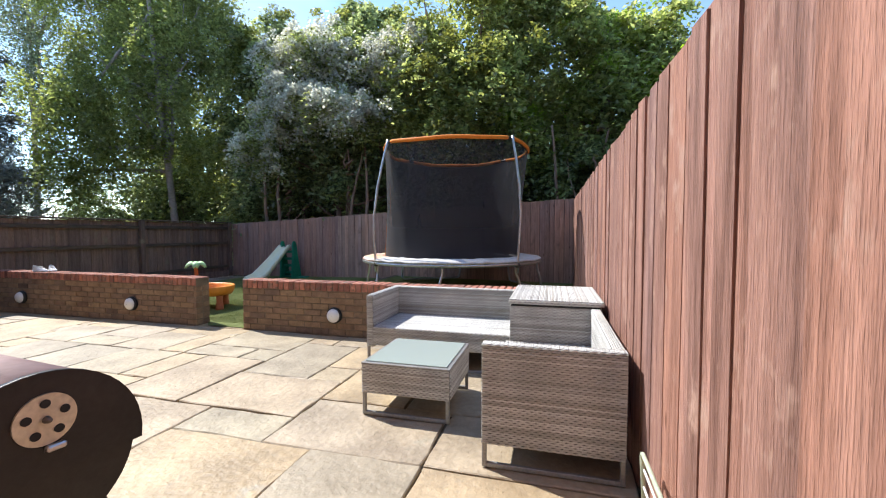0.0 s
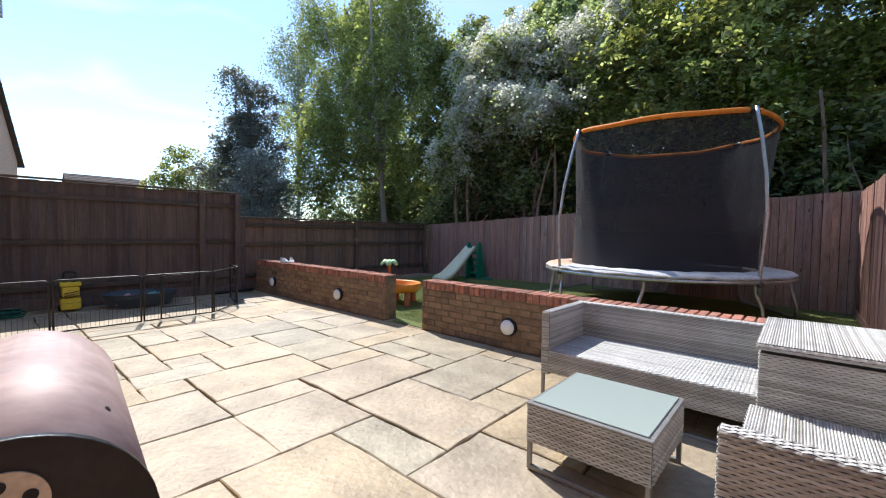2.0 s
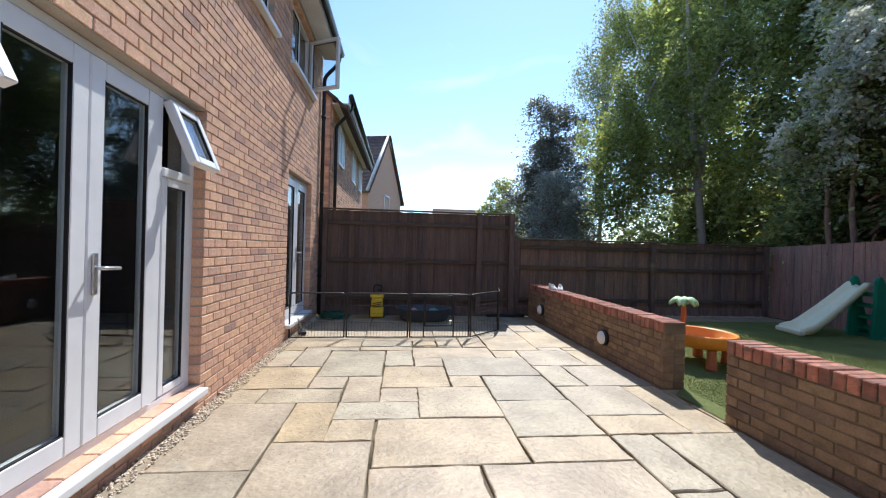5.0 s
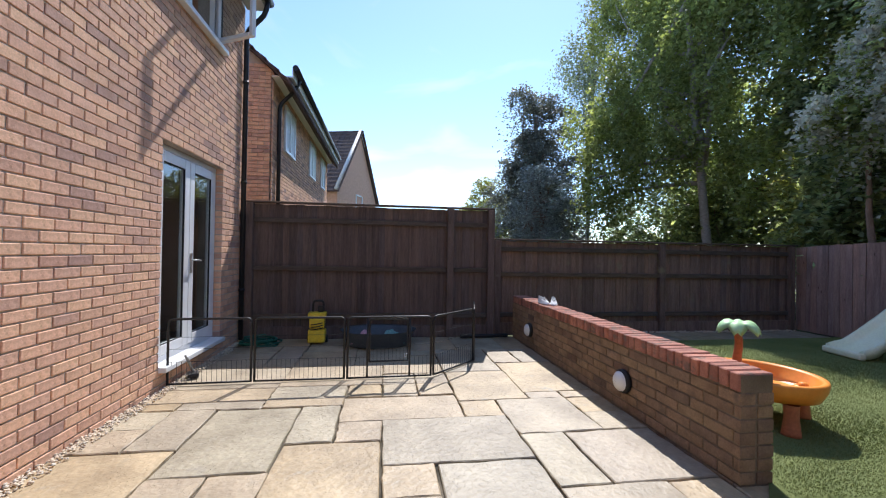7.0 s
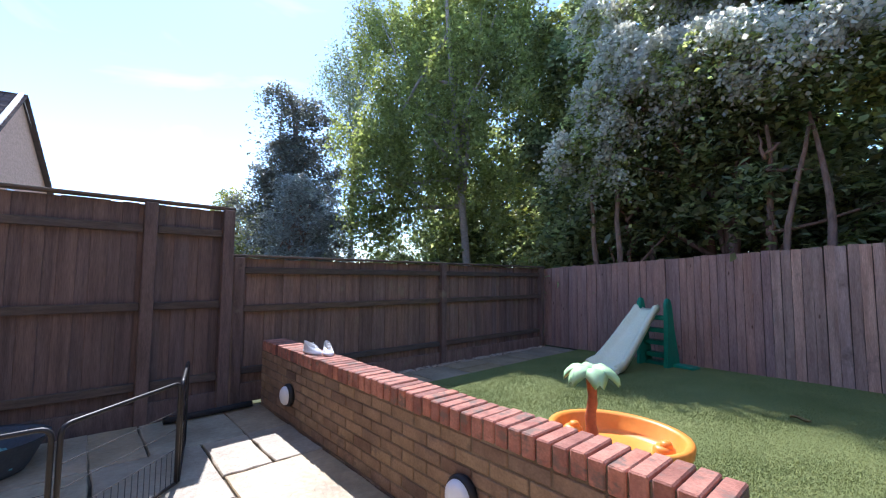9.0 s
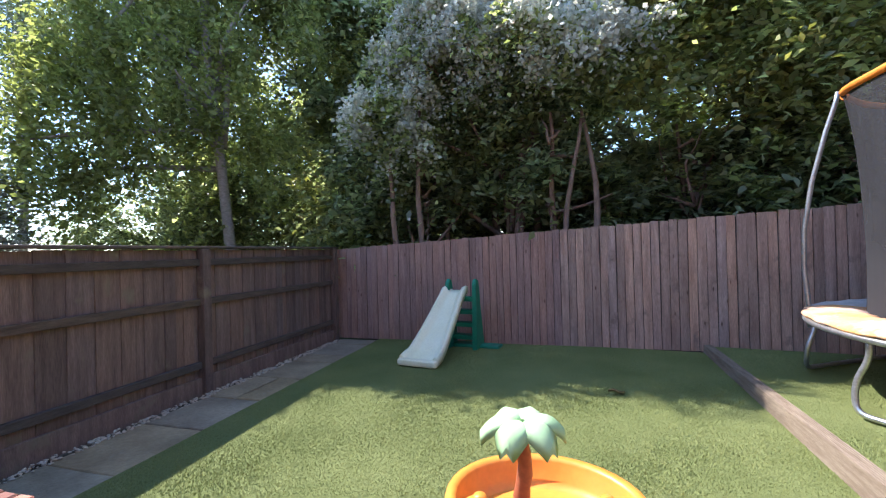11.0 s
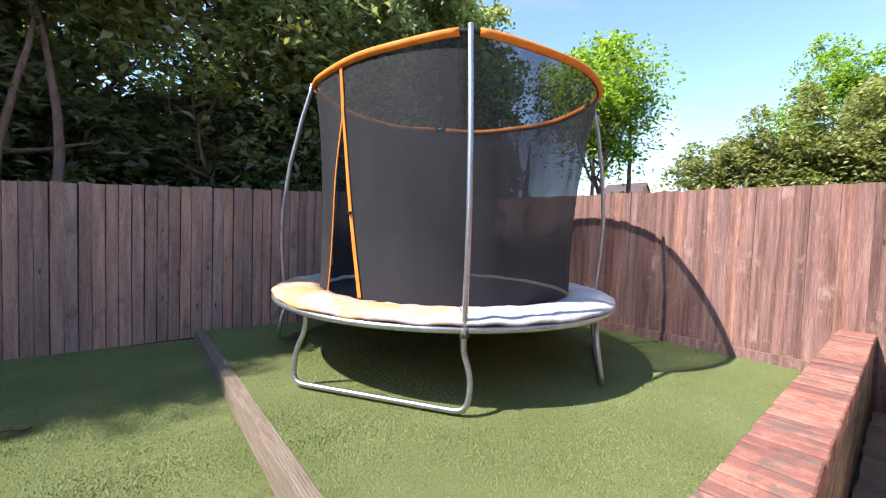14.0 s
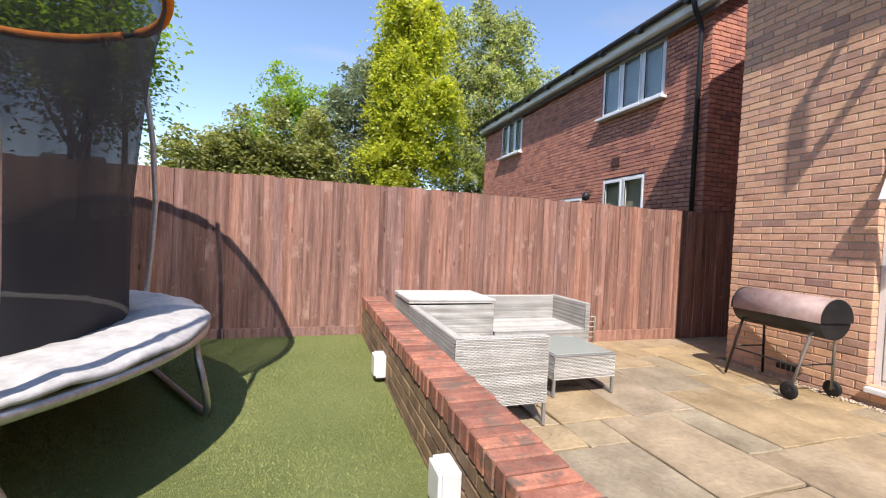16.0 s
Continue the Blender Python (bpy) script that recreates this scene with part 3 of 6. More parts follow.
def pave_plan(parent, plan, cols, rows, seed):
    rng = random.Random(seed)
    laid = set()
    for j, line in enumerate(plan):
        for i, c in enumerate(line):
            if (i, j) in laid:
                continue
            w = d = 1
            while i + w < len(line) and line[i + w] == c and (i + w, j) not in laid:
                w += 1
            while j + d < len(plan) and plan[j + d][i:i + w] == c * w:
                d += 1
            laid.update((i + a, j + b) for a in range(w) for b in range(d))
            g = 0.011 * rng.choice((0.5, 0.7, 0.9, 1.2, 1.8))
            x0, x1, y0, y1 = cols[i], cols[i + w], rows[j], rows[j + d]
            piece("slab", slab_mesh(x1 - x0 - g, y1 - y0 - g, rng.randrange(4)),
                  pose((x0 + x1) / 2 + rng.uniform(-0.004, 0.004), (y0 + y1) / 2 + rng.uniform(-0.004, 0.004), rng.uniform(-0.004, 0.004), rng.uniform(-0.3, 0.3), rng.uniform(-0.3, 0.3), rng.uniform(-0.3, 0.3)), parent)


pave_plan(patio, PLAN, COLS, ROWS, 11)
pave(patio, -1.32, 0.37 - 11 * STONE, 3, 11, 5)
pave(patio, GAP[0] - 0.02, YW - 0.01, 2, 1, 4, unit=0.38)
side_path = thing("side_path", "shaded grey stone path beside the fence", "path", (0, 0, 0), kind="structure")
bm = bm_new()
box(bm, XW - 0.2, -8.92, YW + WALL_T, north(-9), -0.069, -0.018)
part("path_bed", bm, joint_dirt, side_path)
pave(side_path, -9.60, 4.6, 2, 15, 9, unit=0.34)


def pebbles(name, count, x0, x1, y0, y1, z, r0, r1, parent, seed):
    rng = np.random.default_rng(seed)
    base = np.array([(0, 0, 1), (1, 0, 0), (0, 1, 0), (-1, 0, 0), (0, -1, 0), (0, 0, -1)], float)
    tri = np.array([(0, 1, 2), (0, 2, 3), (0, 3, 4), (0, 4, 1), (5, 2, 1), (5, 3, 2), (5, 4, 3), (5, 1, 4)])
    # one round of subdivision gives a 32-sided stone
    vs, fs = base.tolist(), []
    memo = {}
    def midpoint(a, b):
        k = (min(a, b), max(a, b))
        if k not in memo:
            q = (np.array(vs[a]) + np.array(vs[b]))
            vs.append((q / np.linalg.norm(q)).tolist())
            memo[k] = len(vs) - 1
        return memo[k]
    for a, b, c in tri:
        ab, bc, ca = midpoint(a, b), midpoint(b, c), midpoint(c, a)
        fs += [(a, ab, ca), (b, bc, ab), (c, ca, bc), (ab, bc, ca)]
    vs, fs = np.array(vs), np.array(fs)
    k = len(vs)
    s = r0 + (r1 - r0) * rng.random((count, 1, 1))
    squash = np.stack([np.ones(count), 0.6 + 0.4 * rng.random(count), 0.45 + 0.3 * rng.random(count)], 1)[:, None, :]
    ang = rng.random(count) * 2 * np.pi
    v = vs[None] * squash * s * (1 + 0.16 * rng.standard_normal((count, k, 1)))
    ca, sa = np.cos(ang)[:, None], np.sin(ang)[:, None]
    vx, vy = v[..., 0] * ca - v[..., 1] * sa, v[..., 0] * sa + v[..., 1] * ca
    c = np.stack([x0 + (x1 - x0) * rng.random(count), y0 + (y1 - y0) * rng.random(count), z + 0.012 * rng.random(count)], 1)
    v = np.stack([vx, vy, v[..., 2]], 2) + c[:, None, :]
    f = fs[None] + (np.arange(count) * k)[:, None, None]
    part(name, raw_mesh(name, v.reshape(-1, 3), f.reshape(-1, 3), gravel_mat), None, parent, kind="stuff")


gravel = thing("gravel_strip", "pale gravel strip along the foot of the house", "gravel", (0, 0, 0), kind="stuff")
pebbles("pebbles", 1700, -9.3, -1.4, YH + 0.006, YH + 0.07, -0.008, 0.006, 0.015, gravel, 3)
pebbles("pebbles", 1300, -9.2, -1.4, YH + 0.05, YH + 0.14, 0.004, 0.005, 0.012, gravel, 8)
verge = thing("stone_verge", "pale stone chippings along the shaded fence", "gravel", (0, 0, 0), kind="stuff")
pebbles("pebbles", 700, XW - 0.16, XW - 0.05, 4.7, 9.6, 0.002, 0.007, 0.018, verge, 4)

# ---- brickwork ----
BL, BH, JT = 0.215, 0.065, 0.010


def courses(x0, x1, z0, z1, holes, half_first=False):
    """Brick centres and lengths on a wall between x0 and x1, in stretcher bond, cut at the openings."""
    out = []
    n = int(round((z1 - z0) / (BH + JT)))
    for r in range(n):
        zb = z0 + r * (BH + JT)
        spans = [(x0, x1)]
        for hx0, hx1, hz0, hz1 in holes:
            if zb + BH > hz0 + 0.01 and zb < hz1 - 0.01:
                new_spans = []
                for a, b in spans:
                    if hx1 <= a or hx0 >= b:
                        new_spans.append((a, b))
                    else:
                        if hx0 - a > 0.03:
                            new_spans.append((a, hx0))
                        if b - hx1 > 0.03:
                            new_spans.append((hx1, b))
                spans = new_spans
        for a, b in spans:
            off = (BL + JT) / 2 if (r + half_first) % 2 else 0.0
            k = math.floor((a - x0 + off) / (BL + JT))
            x = x0 - off + k * (BL + JT)
            while x < b - 0.02:
                s, e = max(x, a), min(x + BL, b)
                if e - s > 0.03:
                    out.append(((s + e) / 2, zb, e - s))
                x += BL + JT
    return out


unit_brick = {}


def brick_mesh(material, depth=0.1):
    key = (material.name, depth)
    if key not in unit_brick:
        unit_brick[key] = chamfer_mesh("brick", BL, depth, BH, material, 0.004)
    return unit_brick[key]


def lay(parent, places, face_y, outward, near, mat_near, mat_far, depth=0.1, seed=1, along="x", face_x=0.0):
    """Lays bricks: those in the stretch near() picks are single objects (at most 300), the rest one joined mesh."""
    rng = random.Random(seed)
    me = brick_mesh(mat_near, depth)
    singles, rest = [], []
    for b in places:
        (singles if near(b) and len(singles) < 300 else rest).append(b)
    def place(b):
        x, z, ln = b
        o = rng.uniform(-0.002, 0.002)
        if along == "x":
            return pose(x, face_y - outward * (depth / 2 - o), z) @ Matrix.Diagonal((ln / BL, 1, 1, 1))
        return pose(face_x - outward * (depth / 2 - o), x, z, 0, 0, 90) @ Matrix.Diagonal((ln / BL, 1, 1, 1))
    for b in singles:
        piece("brick", me, place(b), parent)
    if rest:
        k = len(me.vertices)
        base = np.array([v.co[:] for v in me.vertices])
        polys = [list(p.vertices) for p in me.polygons]
        verts = np.empty((len(rest), k, 3))
        for i, b in enumerate(rest):
            m = np.array(place(b))
            verts[i] = base @ m[:3, :3].T + m[:3, 3]
        data = bpy.data.meshes.new("bricks")
        data.from_pydata(verts.reshape(-1, 3).tolist(), [], [[q + i * k for q in p] for i in range(len(rest)) for p in polys])
        data.materials.append(mat_far)
        part("brickwork", data, None, parent, kind="stuff")


# ---- garden wall: two stretches with a gap ----
def garden_wall(name, x0, x1, label, near_x, seed):
    w = thing(name, label, "garden wall", ((x0 + x1) / 2, YW + WALL_T / 2, 0), kind="structure")
    cx, cy = (x0 + x1) / 2, YW + WALL_T / 2
    bm = bm_new()
    box(bm, x0 - cx + 0.006, x1 - cx - 0.006, -WALL_T / 2 + 0.007, WALL_T / 2 - 0.007, -0.1, 0.53)
    part("mortar_core", bm, mortar_dark, w)
    pl = [(x - cx, z, l) for x, z, l in courses(x0, x1, -0.065, 0.535, [])]
    front = [p for p in pl]
    lay(w, front, -WALL_T / 2, -1, lambda b: abs(b[0] + cx - near_x) < 2.0, buff_brick, buff_brick_far, 0.1, seed)
    pl2 = [(x - cx, z, l) for x, z, l in courses(x0, x1, -0.065, 0.535, [], True)]
    lay(w, pl2, WALL_T / 2, 1, lambda b: False, buff_brick, buff_brick_far, 0.1, seed + 1)
    # brick-on-edge capping
    me = chamfer_mesh("capping_brick", BH + 0.001, WALL_T + 0.012, 0.103, cap_brick, 0.006)
    rng = random.Random(seed)
    n = int((x1 - x0) / 0.075)
    for i in range(n):
        x = x0 + (i + 0.5) * (x1 - x0) / n - cx
        piece("capping_brick", me, pose(x, rng.uniform(-0.003, 0.003), 0.537 + rng.uniform(-0.005, 0.003), rng.uniform(-0.5, 0.5), rng.uniform(-1.5, 1.5), rng.uniform(-1.0, 1.0)), w)
    bm = bm_new()
    box(bm, x0 - cx + 0.004, x1 - cx - 0.004, -WALL_T / 2 + 0.006, WALL_T / 2 - 0.006, 0.525, 0.624)
    part("capping_mortar", bm, mortar_dark, w)
    return w


garden_wall("garden_wall_east", GAP[1], XE - 0.02, "low buff brick garden wall with red brick-on-edge capping, behind the rattan sofa", -3.2, 21)
garden_wall("garden_wall_west", XW + 0.03, GAP[0], "low buff brick garden wall with red brick-on-edge capping, a pair of shoes on top", -6.8, 22)


def bulkhead_lamp(x):
    t = thing("wall_lamp", "round white bulkhead lamp with black rim on the brick wall", "wall lamp", (x, YW, 0.25), group="garden wall lamps")
    m = Matrix.Rotation(math.pi / 2, 4, "X")
    bm = bm_new()
    lathe(bm, [(0.0, -0.001), (0.092, 0.0), (0.098, 0.012), (0.098, 0.032), (0.088, 0.046), (0.078, 0.046)], 32)
    bm.transform(m)
    part("rim", bm, black_plastic, t, "black plastic rim")
    bm = bm_new()
    lathe(bm, [(0.081, 0.044), (0.078, 0.06), (0.062, 0.076), (0.035, 0.086), (0.003, 0.089)], 32)
    bm.transform(m)
    part("cover", bm, lamp_glass, t, "white opal cover")


for x in (-3.32, -6.48, -8.68):
    bulkhead_lamp(x)


def socket_box(x, z):
    t = thing("outdoor_socket", "white plastic outdoor box fixed to the brick wall", "socket box", (x, YW + WALL_T, z), group="outdoor boxes")
    bm = bm_new()
    round_box(bm, -0.075, 0.075, 0.0, 0.075, -0.085, 0.085, 0.008)
    part("housing", bm, upvc, t)
    bm = bm_new()
    round_box(bm, -0.068, 0.068, 0.075, 0.092, -0.07, 0.078, 0.006)
    part("lid", bm, upvc, t)


socket_box(-1.9, 0.33)
socket_box(-3.53, 0.36)


# ---- fences ----
def board_fence(name, a, b, z0, ztop_a, ztop_b, material, label, facing, step=0.1, seed=1, zbase=None, proud=0.014, grooved=False, newer=None):
    """Upright feather-edge boards from a to b; facing turns the boards' thick edge out; newer: a share of the length and the material past it."""
    f = thing(name, label, "fence", ((a[0] + b[0]) / 2, (a[1] + b[1]) / 2, 0), kind="structure")
    c = Vector(((a[0] + b[0]) / 2, (a[1] + b[1]) / 2, 0))
    A, B = Vector((a[0], a[1], 0)), Vector((b[0], b[1], 0))
    d = (B - A).normalized()
    L = (B - A).length
    ang = math.degrees(math.atan2(d.y, d.x))
    rng = random.Random(seed)
    kinds = []
    for k in range(4):
        bm = bm_new()
        w, t0, t1 = (step + 0.036 if k < 2 else step + (0.01 if proud < 0.02 else -0.008)), 0.013, 0.019
        if grooved:
            w = step - (0.010 if k < 2 else 0.006)
        r2 = random.Random(seed * 10 + k)
        n = 7
        vs = []
        for i in range(n + 1):
            z = i / n
            j = r2.uniform(-0.0025, 0.0025)
            vs.append([bm.verts.new(p) for p in ((-w / 2, 0, z), (w / 2, 0, z), (w / 2 + j, t1, z), (-w / 2 + j, t0, z))])
        for i in range(n):
            for j in range(4):
                bm.faces.new((vs[i][j], vs[i][(j + 1) % 4], vs[i + 1][(j + 1) % 4], vs[i + 1][j]))
        bm.faces.new(vs[0])
        bm.faces.new(vs[-1][::-1])
        kinds.append(mesh_of("board", bm, material))
    if newer:
        for me in kinds[:]:
            me = me.copy()
            me.materials[0] = newer[1]
            kinds.append(me)
    nrm = Vector((-d.y, d.x, 0)) * facing
    n = int(L / step)
    for i in range(n + 1):
        s = min(L, (i + 0.5) * L / (n + 1))
        p = A + d * s - c
        zt = ztop_a + (ztop_b - ztop_a) * s / L + rng.uniform(-0.008, 0.008)
        zb = (z0 if zbase is None else zbase(s / L))
        p = p + nrm * (proud if i % 2 else 0.0)
        piece("board", kinds[rng.randrange(2) + (2 if i % 2 else 0) + (4 if newer and s > newer[0] * L else 0)], pose(p.x, p.y, zb, rng.uniform(-0.2, 0.2), rng.uniform(-0.2, 0.2), ang + (0 if facing > 0 else 180) + rng.uniform(-1.2, 1.2)) @ Matrix.Diagonal((1, 1, zt - zb, 1)), f)
    nrm = Vector((-d.y, d.x, 0)) * facing
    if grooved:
        # added dark sheet: its colour stands for the shade in the gaps between boards
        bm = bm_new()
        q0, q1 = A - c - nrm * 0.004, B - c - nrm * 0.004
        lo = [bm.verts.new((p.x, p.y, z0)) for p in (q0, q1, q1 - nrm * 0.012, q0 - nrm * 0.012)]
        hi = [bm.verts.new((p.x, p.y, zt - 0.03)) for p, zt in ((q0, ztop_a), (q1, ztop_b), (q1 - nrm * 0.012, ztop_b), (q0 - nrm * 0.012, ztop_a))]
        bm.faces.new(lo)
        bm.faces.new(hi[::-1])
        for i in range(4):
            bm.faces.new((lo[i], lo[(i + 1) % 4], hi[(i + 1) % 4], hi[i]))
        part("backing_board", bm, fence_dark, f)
    bm = bm_new()
    for z in (0.25, 0.5, 0.8):
        za = z0 + (min(ztop_a, ztop_b) - z0) * z
        q0, q1 = A - c - nrm * 0.05, B - c - nrm * 0.05
        pts = [q0 + nrm * 0.045, q1 + nrm * 0.045, q1, q0]
        lo = [bm.verts.new((p.x, p.y, za)) for p in pts]
        hi = [bm.verts.new((p.x, p.y, za + 0.07)) for p in pts]
        bm.faces.new(lo)
        bm.faces.new(hi[::-1])
        for i in range(4):
            bm.faces.new((lo[i], lo[(i + 1) % 4], hi[(i + 1) % 4], hi[i]))
    part("rails", bm, rail_wood, f)
    return f, A, d, L, nrm, c


FENCE_TOP = 1.875
ef = board_fence("fence_east", (XE, -3.0), (XE, north(XE)), -0.02, FENCE_TOP, FENCE_TOP + 0.03, fence_red, "tall red-brown upright board fence lit by the sun", 1, 0.102, 7, proud=0.008)[0]
bm = bm_new()
for k in range(3):
    round_box(bm, XE - 0.03 - ef.location.x, XE - 0.006 - ef.location.x, YW + WALL_T + 0.03 + k * 1.37 - ef.location.y, YW + WALL_T + 0.02 + (k + 1) * 1.365 - ef.location.y, 0.16, 0.30, 0.004, 1)
part("gravel_board", bm, fence_red, ef)
bm = bm_new()
round_box(bm, XE - 0.032 - ef.location.x, XE - 0.008 - ef.location.x, 0.05 - ef.location.y, 1.9 - ef.location.y, -0.02, 0.15, 0.004, 1)
part("gravel_board", bm, fence_red, ef)
board_fence("fence_north", (XW - 0.24, north(XW - 0.24)), (XE, north(XE)), 0.0, 1.49, 1.93, fence_brown, "brown upright board fence with ragged dark boards under the trees", -1, 0.1, 8,
            zbase=lambda u: 0.0 + 0.15 * min(1, u * 1.6), proud=0.010, grooved=True, newer=(0.385, fence_pale))


def west_fence(name, y0, y1, top, posts, rails, label, seed, wood, x=XW):
    """The rear of a panel fence: boards behind, posts and rails in front."""
    f = thing(name, label, "fence", (x, (y0 + y1) / 2, 0), kind="structure")
    cy = (y0 + y1) / 2
    rng = random.Random(seed)
    me = chamfer_mesh("board", 0.118, 0.016, 1.0, wood, 0.003)
    n = int((y1 - y0) / 0.1)
    for i in range(n + 1):
        y = y0 + (i + 0.5) * (y1 - y0) / (n + 1) - cy
        piece("board", me, pose(-0.062 - 0.01 * (i % 2), y, -0.03, 0, 0, 90 + rng.uniform(-1, 1)) @ Matrix.Diagonal((1, 1, top + 0.03 + rng.uniform(-0.006, 0.006), 1)), f)
    edges = sorted(posts)
    for y in edges:
        bm = bm_new()
        round_box(bm, -0.055, 0.035, y - cy - 0.05, y - cy + 0.05, -0.1, top + 0.01, 0.006, 1)
        part("post", bm, wood, f)
    for z in rails:
        for a, b in zip(edges, edges[1:]):
            bm = bm_new()
            round_box(bm, -0.05, -0.004, a - cy + 0.052, b - cy - 0.052, z - 0.035, z + 0.035, 0.005, 1)
            part("rail", bm, rail_wood, f)
    bm = bm_new()
    round_box(bm, -0.085, 0.012, y0 - cy, y1 - cy, top + 0.012, top + 0.04, 0.006, 1)
    part("capping_rail", bm, rail_wood, f)
    bm = bm_new()
    round_box(bm, -0.05, -0.012, y0 - cy, y1 - cy, -0.03, 0.17, 0.005, 1)
    part("gravel_board", bm, wood, f)
    return f


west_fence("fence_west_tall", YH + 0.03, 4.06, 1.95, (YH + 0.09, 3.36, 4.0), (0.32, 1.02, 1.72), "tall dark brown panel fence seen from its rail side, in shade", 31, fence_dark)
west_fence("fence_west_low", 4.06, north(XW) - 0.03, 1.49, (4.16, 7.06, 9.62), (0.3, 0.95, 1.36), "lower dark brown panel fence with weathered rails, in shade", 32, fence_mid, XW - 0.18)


# ---- houses ----
def wall_core(bm, x0, x1, z0, z1, y0, y1, holes):
    xs = sorted({x0, x1, *[h[0] for h in holes], *[h[1] for h in holes]})
    for a, b in zip(xs, xs[1:]):
        zs = [z0]
        for h in sorted((h for h in holes if h[0] <= a + 1e-6 and h[1] >= b - 1e-6), key=lambda h: h[2]):
            zs += [h[2], h[3]]
        zs.append(z1)
        for lo, hi in zip(zs[::2], zs[1::2]):
            if hi - lo > 0.001:
                box(bm, a, b, y0, y1, lo, hi)


def frame_bars(bm, x0, x1, z0, z1, y0, y1, t):
    box(bm, x0, x0 + t, y0, y1, z0, z1)
    box(bm, x1 - t, x1, y0, y1, z0, z1)
    box(bm, x0 + t, x1 - t, y0, y1, z0, z0 + t)
    box(bm, x0 + t, x1 - t, y0, y1, z1 - t, z1)


def soften(bm, r=0.006):
    bmesh.ops.bevel(bm, geom=bm.edges[:], offset=r, segments=1, affect="EDGES")
    return bm


def pane_part(parent, x0, x1, z0, z1, y):
    bm = bm_new()
    box(bm, x0, x1, y - 0.006, y + 0.006, z0, z1)
    ob = part("pane", bm, pane_glass, parent)
    ob.visible_shadow = False
    return ob


def sash(parent, name, x0, x1, z0, z1, y, t=0.062, label=""):
    """A white framed light with its pane."""
    bm = bm_new()
    frame_bars(bm, x0, x1, z0, z1, y - 0.03, y + 0.03, t)
    s = part(name, soften(bm, 0.007), upvc, parent, label)
    pane_part(s, x0 + t - 0.005, x1 - t + 0.005, z0 + t - 0.005, z1 - t + 0.005, y)
    bm = bm_new()
    frame_bars(bm, x0 + t - 0.008, x1 - t + 0.008, z0 + t - 0.008, z1 - t + 0.008, y + 0.008, y + 0.026, 0.012)
    part("gasket", bm, rubber, s)
    return s


def lever(parent, x, z, y, way):
    bm = bm_new()
    round_box(bm, x - 0.016, x + 0.016, y, y + 0.012, z - 0.11, z + 0.11, 0.005)
    tube(bm, arc([(x, y + 0.008, z + 0.03), (x, y + 0.05, z + 0.03), (x + way * 0.12, y + 0.05, z + 0.025)], 0.02), 0.010, 8)
    part("door_handle", bm, galv, parent, "chrome lever handle")


FY = YH - 0.12     # plane of the door and window frames
HOLES = [(-5.07, -2.76, 0.17, 2.28), (-8.75, -7.36, 0.20, 2.28), (-8.62, -7.36, 3.72, 4.62), (-6.60, -5.35, 3.72, 4.62), (-4.35, -3.10, 3.72, 4.62)]
HX0, HX1, EAVES = -9.42, -1.46, 4.74
house = thing("house", "two-storey orange brick house with white patio doors", "house", ((HX0 + HX1) / 2, YH, 0), kind="structure")
hx = (HX0 + HX1) / 2
bm = bm_new()
lh = [(a - hx, b - hx, c, d) for a, b, c, d in HOLES]
wall_core(bm, HX0 - hx + 0.006, HX1 - hx - 0.006, -0.1, EAVES, -0.28, -0.008, [(a - 0.006, b + 0.006, c - 0.004, d + 0.004) for a, b, c, d in lh])
part("wall_core", bm, mortar, house)
lay(house, [(x - hx, z, l) for x, z, l in courses(HX0, HX1, -0.035, EAVES - 0.02, HOLES)], 0.0, 1, lambda b: -7.34 < b[0] + hx < -5.05 and b[1] < 2.3, house_brick, house_brick_far, 0.1, 51)
bm = bm_new()
box(bm, HX1 - hx - 0.28, HX1 - hx - 0.002, -8.0, -0.285, -0.1, EAVES)
box(bm, HX0 - hx + 0.002, HX0 - hx + 0.28, -8.0, -0.285, -0.1, EAVES)
box(bm, HX0 - hx + 0.28, HX1 - hx - 0.28, -8.0, -7.7, -0.1, EAVES)
part("side_wall", bm, house_brick_far, house)
# inner room, coloured dark for the dimness behind the glass
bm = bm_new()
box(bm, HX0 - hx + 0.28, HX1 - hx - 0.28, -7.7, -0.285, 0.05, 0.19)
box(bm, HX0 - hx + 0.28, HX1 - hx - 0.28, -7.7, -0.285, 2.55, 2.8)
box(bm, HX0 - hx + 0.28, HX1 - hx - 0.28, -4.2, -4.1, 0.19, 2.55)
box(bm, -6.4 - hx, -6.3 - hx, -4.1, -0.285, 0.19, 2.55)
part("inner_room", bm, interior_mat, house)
bm = bm_new()
for s in (-1, 1):
    a = [(HX0 - hx - 0.08, 0.30 if s > 0 else -8.3, EAVES + 0.05), (HX1 - hx + 0.08, 0.30 if s > 0 else -8.3, EAVES + 0.05), (HX1 - hx + 0.08, -4.0, 7.6), (HX0 - hx - 0.08, -4.0, 7.6)]
    lo = [bm.verts.new(p) for p in a]
    hi = [bm.verts.new((p[0], p[1], p[2] + 0.09)) for p in a]
    bm.faces.new(lo)
    bm.faces.new(hi[::-1])
    for i in range(4):
        bm.faces.new((lo[i], lo[(i + 1) % 4], hi[(i + 1) % 4], hi[i]))
part("roof", bm, roof_tile, house, "brown tiled roof")
bm = bm_new()
box(bm, HX0 - hx - 0.06, HX1 - hx + 0.06, 0.004, 0.27, EAVES - 0.03, EAVES - 0.01)
box(bm, HX0 - hx - 0.06, HX1 - hx + 0.06, 0.248, 0.27, EAVES - 0.008, EAVES + 0.15)
part("soffit", bm, white_paint, house, "white soffit and fascia")
bm = bm_new()
